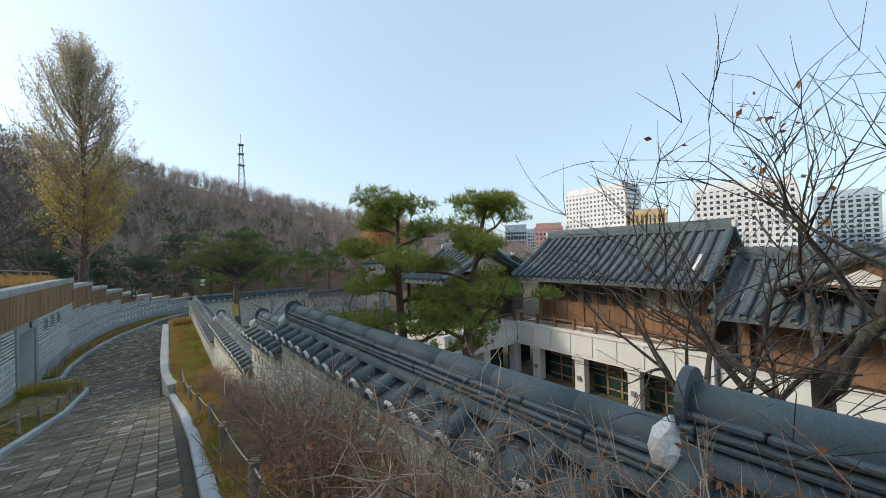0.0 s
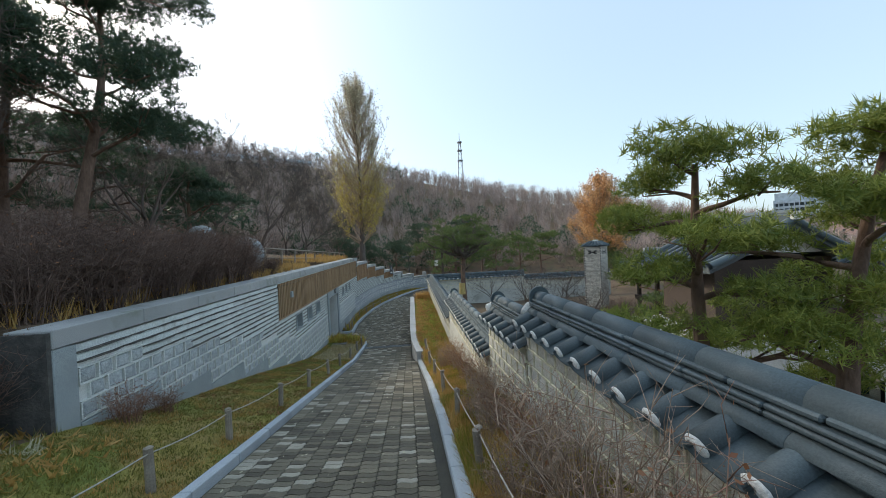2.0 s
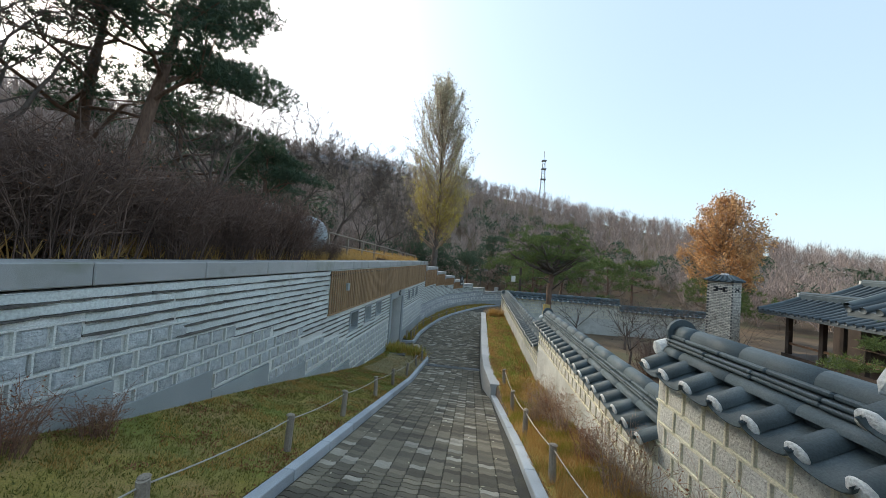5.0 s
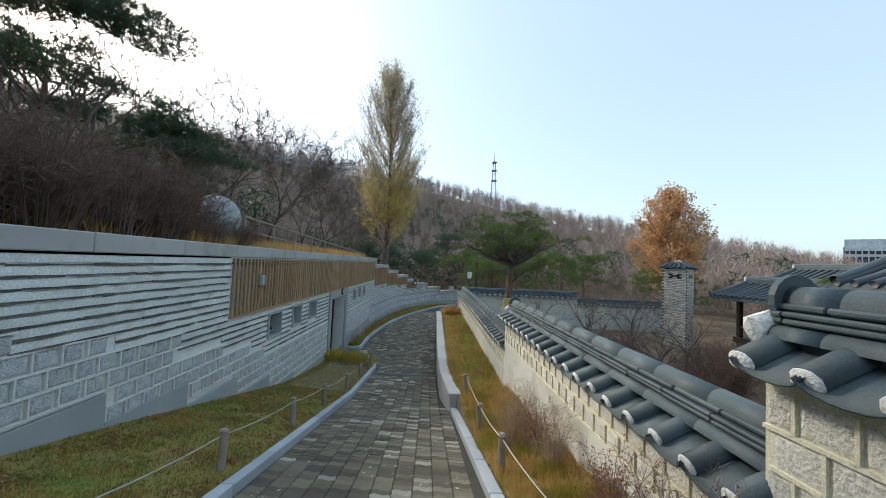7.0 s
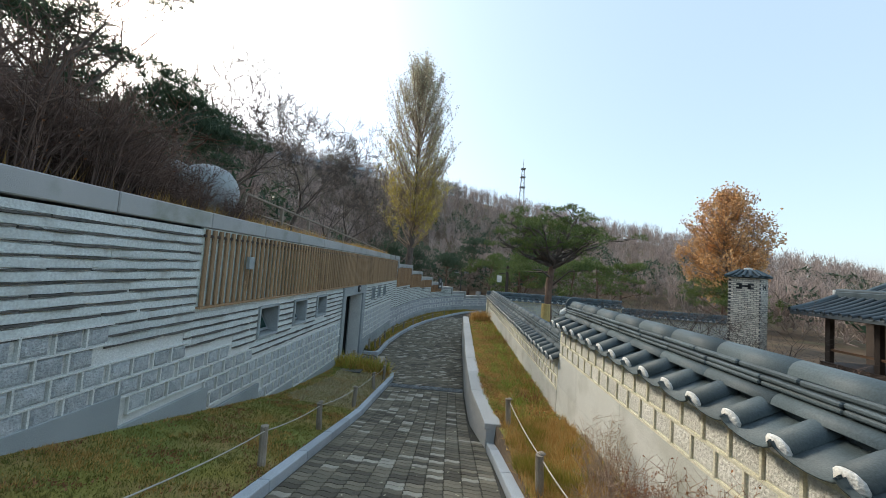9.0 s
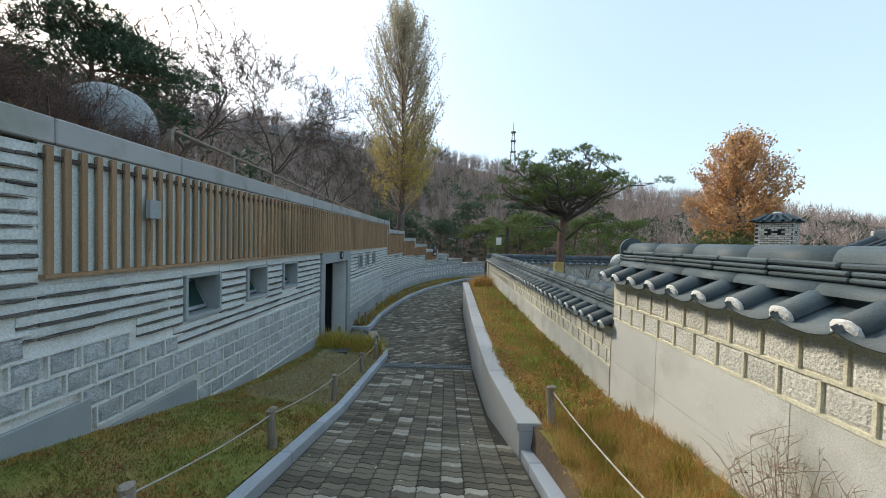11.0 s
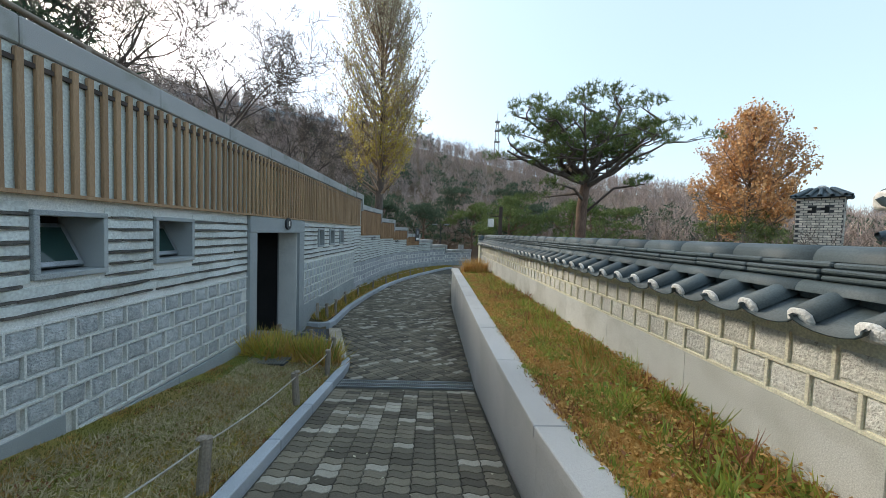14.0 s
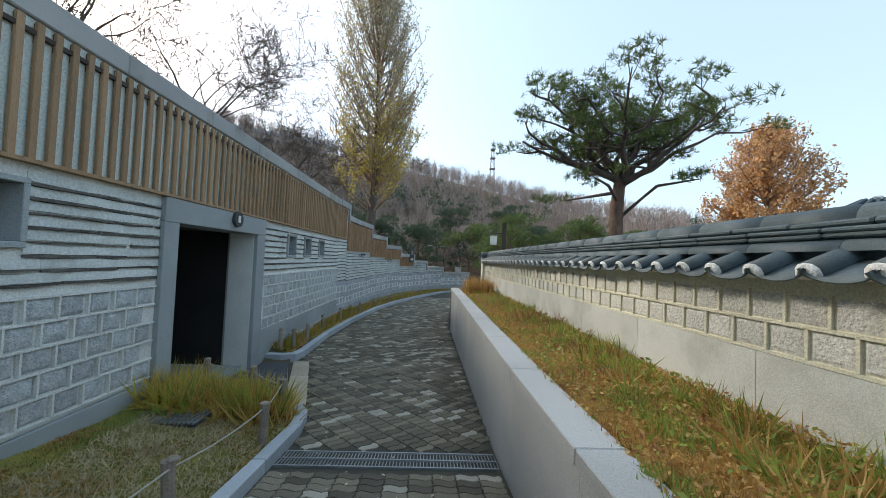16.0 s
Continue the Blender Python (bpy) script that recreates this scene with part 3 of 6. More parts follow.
def block_mesh(w, h, material, seed):
    """A rock-faced block: bevelled, with a bulging uneven front toward +x."""
    rng = random.Random(seed)
    v = [(0, 0, 0), (0, w, 0), (0, w, h), (0, 0, h)]
    g = 0.012
    ring = [(0.016, g, g), (0.016, w - g, g), (0.016, w - g, h - g), (0.016, g, h - g)]
    k = 0.034
    inner = [(0.030 + rng.uniform(0, 0.010), y + rng.uniform(-0.01, 0.01), z + rng.uniform(-0.01, 0.01)) for y, z in ((k, k), (w - k, k), (w - k, h - k), (k, h - k))]
    mid = [(0.034 + rng.uniform(0, 0.012), w / 2 + rng.uniform(-0.03, 0.03), h / 2 + rng.uniform(-0.02, 0.02))]
    v = v + ring + inner + mid
    f = []
    for a, b in ((0, 4), (4, 8)):
        for i in range(4):
            f.append((a + i, a + (i + 1) % 4, b + (i + 1) % 4, b + i))
    f += [(8 + i, 8 + (i + 1) % 4, 12) for i in range(4)]
    me = bpy.data.meshes.new("stone")
    me.from_pydata(v, [], f)
    me.materials.append(material)
    return me


def stone_blocks(root):
    """Rough blocks between raised pale joints."""
    kinds = [block_mesh(0.266, 0.203, BLOCK, s) for s in range(6)]
    rng = random.Random(9)
    h, w, count = 0.225, 0.29, 0
    joints = []
    z = -0.26
    row = 0
    while z > -3.7:
        z0 = z - h
        y = 7.32 + (row % 2) * 0.14
        while y < 29.9:
            skip = PORTAL[0] < y + w and y < PORTAL[1]
            if not skip and z0 + h * 0.5 < block_top(y + 0.1) and z0 + h * 0.5 > block_low(y + 0.1):
                ww = w * rng.uniform(0.86, 1.0)
                m = Matrix.Translation((FACE - 0.004 if count else FACE - 0.004, y + 0.015, z0 + 0.015)) @ Matrix.Diagonal((1, ww / w, rng.uniform(0.97, 1.03), 1))
                shared("stone", rng.choice(kinds), m, root)
                joints.append((y, z0))
                count += 1
            y += w
        z -= h
        row += 1
    # raised mortar round every block
    pieces = []
    for y, z0 in joints:
        for a, b, c, d in ((y - 0.012, y + 0.012, z0, z0 + h), (y, y + w, z0 - 0.012, z0 + 0.012), (y, y + w, z0 + h - 0.012, z0 + h + 0.012)):
            t = FACE + 0.037 + rng.uniform(0, 0.006)
            v = [(FACE - 0.005, a, c), (t, a + 0.003, c + 0.003), (t, a + 0.003, d - 0.003), (FACE - 0.005, a, d), (FACE - 0.005, b, c), (t, b - 0.003, c + 0.003), (t, b - 0.003, d - 0.003), (FACE - 0.005, b, d)]
            pieces.append((v, [(0, 1, 2, 3), (4, 7, 6, 5), (1, 5, 6, 2), (0, 4, 5, 1), (2, 6, 7, 3)]))
    joined("joint", pieces, JOINT, root)


stone_blocks(main_wall_root)


def window_in_wall(n, y0, y1, z0, z1, deep=True):
    """A small square opening with a granite surround and a tilted dark sash."""
    root = thing("window_%d" % n, "small square window opening with granite surround", "window", kind="structure")
    t = 0.05
    for a, b, c, e in ((y0 - t, y1 + t, z1, z1 + 0.05), (y0 - t, y1 + t, z0 - 0.055, z0), (y0 - t, y0, z0, z1), (y1, y1 + t, z0, z1)):
        part("surround", a_box(FACE - 0.43, FACE + 0.05, a, b, c, e, 0.006), GRANITE, root)
    # near-black sheet at the back paints the darkness inside the opening
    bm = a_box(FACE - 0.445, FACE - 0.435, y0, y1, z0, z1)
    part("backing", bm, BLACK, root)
    sash = part("sash", a_box(-0.02, 0.02, y0 + 0.02, y1 - 0.02, 0.0, (z1 - z0) * 0.9, 0.004), METAL, root, "pale metal framed sash")
    sash.matrix_basis = pose(FACE - 0.15 if deep else FACE - 0.40, 0, z0 + 0.03, 0, -28 if deep else 3, 0)
    pane = part("pane", a_box(0.021, 0.026, y0 + 0.07, y1 - 0.07, 0.05, (z1 - z0) * 0.9 - 0.05), GLASS, sash)


for i, q in enumerate(WINDOWS):
    window_in_wall(i + 1, *q)
for i, q in enumerate(SLITS):
    window_in_wall(i + 4, *q, deep=False)


def slat_screen(n, y0, y1, z0, z1, xf, turn=0.0, pitch=0.152):
    """Upright larch battens over a pale backing."""
    root = thing("slat_screen", "screen of upright larch battens under the coping", "wood screen", (xf, y0, 0), group="batten screens", turn=turn)
    L = y1 - y0
    part("backing", a_box(-0.03, 0.012, 0, L, z0, z1), BACKING, root)
    part("top_rail", a_box(0.012, 0.05, 0, L, z1 - 0.14, z1 - 0.10), TIMBER_DARK, root)
    part("sill", a_box(-0.02, 0.085, 0, L, z0 - 0.035, z0), WOOD, root)
    me = mesh_of("batten", a_box(0.024, 0.062, -0.03, 0.03, z0, z1 - 0.02, 0.005), WOOD)
    me2 = mesh_of("clip", a_box(0.012, 0.035, -0.02, 0.02, z1 - 0.2, z1 - 0.03), TIMBER_DARK)
    y = 0.06
    while y < L - 0.03:
        b = shared("batten", me, Matrix.Translation((0, y, 0)), root)
        shared("clip", me2, Matrix.Identity(4), b)
        y += pitch
    return root


slat_screen(1, SLAT_Y0, 31.15, SLAT_Z, 0.085, FACE)


def portal():
    """The doorway: granite jambs and lintel, a deep reveal and a dark glazed door within."""
    root = thing("door_1", "deep granite doorway with a dark open entrance", "doorway", kind="structure")
    y0, y1 = PORTAL
    lo = -4.1
    part("jamb", a_box(FACE - 0.5, FACE + 0.07, y0, y0 + 0.27, lo, -1.46, 0.008), GRANITE, root)
    part("jamb", a_box(FACE - 0.5, FACE + 0.07, y1 - 0.33, y1, lo, -1.46, 0.008), GRANITE, root)
    part("lintel", a_box(FACE - 0.5, FACE + 0.075, y0, y1, -1.46, -1.14, 0.008), GRANITE, root)
    part("soffit", a_box(FACE - 3.8, FACE - 0.5, y0 - 0.2, y1 + 0.2, -1.44, 0.22), LITTER, root)
    # inner walls and door leaf coloured near-black: the unlit inside is painted on
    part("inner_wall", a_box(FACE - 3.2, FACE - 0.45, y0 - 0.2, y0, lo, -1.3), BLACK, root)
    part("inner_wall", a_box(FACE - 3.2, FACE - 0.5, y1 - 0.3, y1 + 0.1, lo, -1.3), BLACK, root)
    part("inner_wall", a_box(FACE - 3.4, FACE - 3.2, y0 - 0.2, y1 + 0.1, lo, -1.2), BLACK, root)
    part("threshold", a_box(FACE - 3.2, FACE - 0.1, y0 + 0.27, y1 - 0.33, lo - 0.3, -4.02), GRANITE, root)
    part("base_band", a_box(FACE - 0.49, FACE + 0.074, y1 - 0.338, y1 + 0.004, lo, -3.28), GRANITE, root)
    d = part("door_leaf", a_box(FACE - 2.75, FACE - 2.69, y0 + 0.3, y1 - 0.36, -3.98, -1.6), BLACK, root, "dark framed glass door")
    part("pane", a_box(FACE - 2.685, FACE - 2.68, y0 + 0.45, y1 - 0.5, -3.85, -1.75), GLASS, d)
    part("pane", a_box(FACE - 2.679, FACE - 2.674, y0 + 0.9, y0 + 1.15, -2.35, -2.0), PAPER, d, "small pale notice")
    s = part("sign", cylinder(0.135, 0, 0.05, 20), PAINT_DARK, root, "round dark sign with a pale pictogram")
    s.matrix_basis = pose(FACE + 0.08, 22.75, -1.25, 0, 90, 0)
    part("pictogram", a_box(-0.06, 0.055, -0.035, 0.035, 0.05, 0.056), LIME, s)
    t = part("tag", a_box(0, 0.012, 0, 0.05, 0, 0.08), LIME, root)
    t.matrix_basis = pose(FACE - 0.3, y1 - 0.345, -2.5)


portal()
# ---- tile-capped garden walls ----
def half_tube(r, ln, seg=8, thick=0.018, taper=1.0):
    """A half-round tile along +x, open side down."""
    v, f = [], []
    for x, k in ((0, 1.0), (ln, taper)):
        for rr in (r * k, (r - thick) * k):
            for i in range(seg + 1):
                w = math.pi * i / seg
                v.append((x, rr * math.cos(w), rr * math.sin(w)))
    n = seg + 1
    for i in range(seg):
        f += [(i, i + 1, 2 * n + i + 1, 2 * n + i), (n + i, 3 * n + i, 3 * n + i + 1, n + i + 1), (i, n + i, n + i + 1, i + 1), (2 * n + i, 2 * n + i + 1, 3 * n + i + 1, 3 * n + i)]
    return v, f


def tile_mesh(name, v, f, material):
    me = bpy.data.meshes.new(name)
    me.from_pydata(v, [], f)
    me.materials.append(material)
    me.polygons.foreach_set("use_smooth", [True] * len(me.polygons))
    return me


PITCH = 0.345
RUN = 0.40
v, f = half_tube(0.081, RUN + 0.05, 8, 0.018, 0.93)
COVER = tile_mesh("cover_tile", v, f, TILE)
v, f = half_tube(0.19, RUN + 0.10, 8, 0.02)
PAN = tile_mesh("pan_tile", [(x, y, -z * 0.44) for x, y, z in v], [q[::-1] for q in f], TILE)
bm = bmesh.new()
bmesh.ops.create_uvsphere(bm, u_segments=10, v_segments=6, radius=0.083)
for q in bm.verts:
    q.co.x *= 0.36
    q.co.z = max(q.co.z * (0.95 if q.co.z > 0 else 0.5), -0.02)
    q.co.x += 0.006 * math.sin(40 * q.co.z + 9 * q.co.y)
PLUG = mesh_of("mortar_plug", bm, LIME, True)
v, f = half_tube(0.10, 0.62, 8, 0.02)
RIDGE = tile_mesh("ridge_tile", v, f, TILE)
LEVEL = mesh_of("level_tile", a_box(0, 0.47, -0.125, 0.125, -0.02, 0.02, 0.012), TILE)
LEVEL2 = mesh_of("level_tile", a_box(0, 0.52, -0.15, 0.15, -0.016, 0.016, 0.010), TILE)
HALF = [block_mesh(0.30, 0.21, BLOCK_WARM, s + 20) for s in range(5)]


def garden_wall(n, start, along, length, z_tip, base, rows, ends=(True, True), label="stone garden wall capped with dark roof tiles", stones=True, tall=None):
    """A level run of wall: +x of its own frame points to the viewer's side, +y along the wall. z_tip: height of the eave."""
    turn = math.degrees(math.atan2(-along[0], along[1]))
    root = thing("garden_wall_%d" % n, label, "garden wall", (start[0], start[1], z_tip), group="garden wall runs", kind="structure", turn=turn)
    h = -0.06
    # the viewer's face is at x = -0.14 of the eave line, the body 0.44 m thick
    xf, xb = 0.14, 0.60
    lo = base - z_tip
    part("core", a_box(xf, xb, 0.0, length, lo, h + 0.03), JOINT_WARM, root)
    mid = (xf + xb) / 2
    rng = random.Random(n)
    y = 0.0
    k = 0
    slope = Matrix.Rotation(radians(-24), 4, "Y")
    back = Matrix.Translation((2 * mid, 0, 0)) @ Matrix.Rotation(math.pi, 4, "Z")
    count = max(1, round((length - 0.1) / PITCH))
    p = length / count
    for i in range(count + 1):
        y = i * p
        j = Matrix.Rotation(radians(rng.uniform(-1.2, 1.2)), 4, "Z") @ Matrix.Translation((rng.uniform(-0.012, 0.012), 0, rng.uniform(-0.004, 0.004)))
        for side in (Matrix.Identity(4), back):
            yy = y if side is not back else -y
            m = side @ Matrix.Translation((0.0, yy, 0.0)) @ slope @ j
            c = shared("cover_tile", COVER, m, root)
            shared("mortar_plug", PLUG, Matrix.Translation((-0.012, 0, 0.0)), c)
            if i < count:
                m = side @ Matrix.Translation((-0.075, yy + (p / 2 if side is not back else -p / 2), 0.022)) @ slope @ j
                shared("pan_tile", PAN, m, root)
    top = RUN * math.sin(radians(24))
    # bedding under the ridge, then two level courses, a half-round course each side and the ridge
    part("ridge_bed", a_box(mid - 0.11, mid + 0.11, -0.02, length + 0.02, 0.0, top + 0.13), TILE, root)
    for dx in (-0.115, 0.115):
        y = -0.04
        while y < length - 0.02:
            shared("ridge_tile", RIDGE, Matrix.Translation((mid + dx, y, top - 0.015)) @ Matrix.Rotation(math.pi / 2, 4, "Z") @ Matrix.Diagonal(((min(0.615, length + 0.04 - y)) / 0.62, 0.75, 0.75, 1)), root)
            y += 0.62
    for me, dz, ln in ((LEVEL2, 0.085, 0.525), (LEVEL2, 0.12, 0.525), (LEVEL, 0.165, 0.475)):
        y = -0.05
        while y < length:
            shared("level_tile", me, Matrix.Translation((mid + rng.uniform(-0.005, 0.005), y, top + dz)) @ Matrix.Rotation(math.pi / 2, 4, "Z") @ Matrix.Rotation(radians(rng.uniform(-0.6, 0.6)), 4, "Y") @ Matrix.Diagonal((min(1.0, (length + 0.05 - y) / ln), 1, 1, 1)), root)
            y += ln
    y = -0.06
    while y < length:
        shared("ridge_tile", RIDGE, Matrix.Translation((mid, y, top + 0.185)) @ Matrix.Rotation(math.pi / 2, 4, "Z") @ Matrix.Diagonal((min(1.0, (length + 0.06 - y) / 0.62), 1, 1, 1)), root)
        y += 0.62
    # end tiles and mortar lumps
    for at_end, yy in ((ends[0], -0.07), (ends[1], length + 0.03)):
        if at_end:
            outline = [(0.15 * math.cos(w), 0.15 * math.sin(w) + 0.03) for w in np.linspace(-0.6, math.pi + 0.6, 12)]
            bm = prism(outline, 0, 0.04)
            bm.transform(Matrix.Translation((mid, yy + 0.04, top + 0.17)) @ Matrix.Rotation(math.pi / 2, 4, "X"))
            part("end_tile", bm, TILE, root)
            bm = bmesh.new()
            bmesh.ops.create_icosphere(bm, subdivisions=2, radius=0.13)
            for q in bm.verts:
                q.co = Vector((q.co.x * 1.2, q.co.y * 0.55, q.co.z * 0.9)) * (1 + 0.25 * noise.noise(q.co * 9 + Vector((n, 0, 0))))
            bm.transform(Matrix.Translation((mid - 0.10, yy + 0.07, top + 0.02)))
            part("mortar_lump", bm, LIME, root)
    # block courses under the eave
    if stones:
        hh, w = 0.215, 0.27
        pieces = []
        for r in range(rows):
            z0 = -0.12 - (r + 1) * hh
            y = -0.14 * (r % 2)
            while y < length - 0.05:
                a, b = max(y, 0), min(y + w, length)
                if b - a > 0.08:
                    m = Matrix.Translation((xf + 0.004, b - 0.012, z0 + 0.010)) @ Matrix.Rotation(math.pi, 4, "Z") @ Matrix.Diagonal((0.36, (b - a - 0.022) / 0.30, 0.93, 1))
                    shared("stone", rng.choice(HALF), m, root)
                    for c, d, e, g in ((a - 0.010, a + 0.010, z0, z0 + hh), (a, b, z0 - 0.011, z0 + 0.011)):
                        t = xf - 0.020
                        pieces.append(([(xf, c, e), (t, c, e), (t, c, g), (xf, c, g), (xf, d, e), (t, d, e), (t, d, g), (xf, d, g)], [(3, 2, 1, 0), (5, 6, 7, 4), (2, 6, 5, 1), (1, 5, 4, 0), (3, 7, 6, 2)]))
                y += w
        joined("joint", pieces, JOINT_WARM, root)
        z1 = -0.12 - rows * hh - 0.013
        if z1 > lo + 0.1:
            y = 0.0
            while y < length:
                e = min(y + 1.45, length)
                z = z1
                while z > lo:
                    zz = max(z - 0.55, lo)
                    part("granite_panel", a_box(xf - 0.018, xf + 0.05, y + 0.003, e - 0.003, zz + 0.002, z - 0.002), GRANITE_WARM, root)
                    z = zz
                y = e
    return root


def wall_tip(y):
    return lerp(y, (-8, 3, 7.1, 9.3, 16, 32), (1.92, 1.68, 1.55, 1.45, 1.37, 1.35))


def run_of_wall(n, y0, y1, z_tip, base, rows, ends):
    a, b = Vector((wall_tip(y0), y0)), Vector((wall_tip(y1), y1))
    d = (b - a)
    garden_wall(n, a, d.normalized(), d.length, z_tip, base, rows, ends)


run_of_wall(1, -6.0, 1.30, 0.19, -1.6, 4, (False, True))
run_of_wall(2, 1.33, 7.14, -0.02, -2.2, 4, (False, True))
run_of_wall(3, 7.17, 9.22, -0.36, -2.6, 4, (False, True))
run_of_wall(4, 9.25, 16.05, -1.14, -4.7, 2, (False, True))
run_of_wall(5, 16.08, 31.4, -1.80, -4.7, 2, (False, False))
# walls that run off across the garden at the foot of the walk
garden_wall(6, (9.6, 31.4), (-1, 0), 8.2, -1.85, -4.8, 4, (False, False), "far stone garden wall with dark tiles")
garden_wall(7, (18.0, 32.6), (-1, 0), 8.3, -2.35, -4.9, 3, (True, True), "lower far stone garden wall with dark tiles")
# ---- the wall round the bend: stepped coping, slats, courses and blocks ----
def bend_wall():
    root = thing("wall_bend", "curved stone wall whose coping steps down round the bend", "wall", kind="structure")
    rng = random.Random(41)
    ys = sorted(set(list(np.arange(30.0, 48.9, 0.45)) + list(STEPS_Y)))
    ys = [y for i, y in enumerate(ys) if i == 0 or y - ys[i - 1] > 0.08 or y in STEPS_Y]
    slates, stones, joints, slats = [], [], [], []
    for a, b in zip(ys, ys[1:]):
        p, q = Vector((wall_x(a), a, 0)), Vector((wall_x(b), b, 0))
        d = (q - p)
        ln = d.length
        d.normalize()
        n = Vector((d.y, -d.x, 0))
        top = cap_z((a + b) / 2)
        m = Matrix(((n.x, d.x, 0, p.x), (n.y, d.y, 0, p.y), (0, 0, 1, 0), (0, 0, 0, 1)))

        def place(bm, name, mat):
            bm.transform(m)
            part(name, bm, mat, root)
        place(a_box(-0.45, 0, -0.004, ln + 0.004, -5, top - 0.24), "core", JOINT)
        place(a_box(-0.5, 0.09, 0, ln, top - 0.22, top, 0.0), "coping", CAP)
        if a in STEPS_Y:
            place(a_box(-0.48, 0.07, 0.0, 0.2, top - 0.3, top + 0.44), "coping_upstand", CAP)
        low = top - (1.43 if top > -0.2 else 1.2 if top > -1.0 else 0.85)
        if top > -1.9 and a >= 31.1:
            place(a_box(-0.01, 0.012, 0, ln, low, top - 0.24), "backing", TIMBER_DARK)
            place(a_box(-0.02, 0.075, 0, ln, low - 0.03, low), "sill", WOOD)
            y = 0.05
            while y < ln:
                v = [(0.012, y - 0.03, low), (0.06, y - 0.03, low), (0.06, y + 0.03, low), (0.012, y + 0.03, low)]
                v = [tuple(m @ Vector(c)) for c in v] + [tuple(m @ Vector((c[0], c[1], top - 0.25))) for c in v]
                slats.append((v, [(0, 1, 5, 4), (1, 2, 6, 5), (2, 3, 7, 6)]))
                y += 0.125
        else:
            low = top - 0.25 if a >= 31.1 else -1.12
        z = low - 0.04
        while z > -2.75:
            v, f = wavy_slab(-0.01, ln + 0.01, z - 0.095, z - 0.004, 0.022, rng, 0.006)
            place_v = [tuple(m @ Vector(c)) for c in v]
            raw("plaster_course", place_v, f, SLAB, root)
            v, f = wavy_slab(0, ln, z - 0.122, z - 0.098, 0.045 + rng.uniform(-0.01, 0.01), rng, 0.006)
            slates.append(([tuple(m @ Vector(c)) for c in v], f))
            z -= 0.125
        zz = z
        k = 0
        while zz > -3.9:
            y = (k % 2) * 0.15
            while y + 0.1 < ln:
                e = min(y + 0.28, ln)
                v, f = wavy_slab(y, e, zz - 0.2, zz - 0.01, 0.035 + rng.uniform(-0.008, 0.01), rng, 0.004)
                stones.append(([tuple(m @ Vector(c)) for c in v], f))
                y += 0.3
            zz -= 0.225
            k += 1
        place(a_box(-0.02, 0.05, 0, ln, -5, -3.9), "plinth", GRANITE)
    STONE_FAR = surface("rough_granite_far_block", (0.33, 0.355, 0.38), (0.46, 0.485, 0.50), 3, 0.85, 0.9, 45, 0.14, island=True)
    WOOD_FAR = surface("larch_batten_far", (0.27, 0.155, 0.075), (0.38, 0.23, 0.12), 2.0, 0.7, 0.35, 40, 0.16, island=True)
    joined("slate_course", slates, SLATE_FAR, root)
    joined("stone", stones, STONE_FAR, root)
    joined("batten", slats, WOOD_FAR, root)


bend_wall()


def far_sign(at, turn):
    root = thing("wall_sign", "dark wall sign with a pale symbol and lettering bars", "sign", at, turn=turn)
    part("board", a_box(0, 0.05, -0.33, 0.33, 0, 1.0, 0.01), PAINT_DARK, root)
    bm = bmesh.new()
    bmesh.ops.create_cone(bm, cap_ends=True, segments=16, radius1=0.17, radius2=0.17, depth=0.01, matrix=Matrix.Translation((0.055, 0, 0.68)) @ Matrix.Rotation(math.pi / 2, 4, "Y"))
    part("symbol", bm, METAL, root)
    for k in range(3):
        part("lettering_bar", a_box(0.05, 0.056, -0.22 + 0.15 * k, -0.11 + 0.15 * k, 0.12, 0.26), LIME, root)


def on_wall(y):
    d = Vector((wall_x(y + 0.3) - wall_x(y - 0.3), 0.6)).normalized()
    return wall_x(y) + 0.07 * d.y, y - 0.07 * d.x, math.degrees(math.atan2(-d.x, d.y))


x, y, t = on_wall(42.2)
far_sign((x, y, -2.05), t)


def wall_ornament(y, z):
    """Small dark iron ornament, a row of curled strokes."""
    x, yy, t = on_wall(y)
    root = thing("wall_ornament", "small black iron scroll ornament on the wall", "ornament", (x - 0.02, yy, z), group="wall ornaments", turn=t)
    tb = Tubes()
    for k in range(3):
        c = -0.28 + 0.28 * k
        tb.add([(0.03, c + 0.13 * math.cos(w), 0.06 * math.sin(w) * (1 + 0.3 * k % 2)) for w in np.linspace(0, 4.6, 9)], [0.014] * 9, 5)
    tb.link("scroll", PAINT_DARK, root)


for y, z in ((33.6, -1.75), (38.6, -2.0), (43.3, -2.35)):
    wall_ornament(y, z)

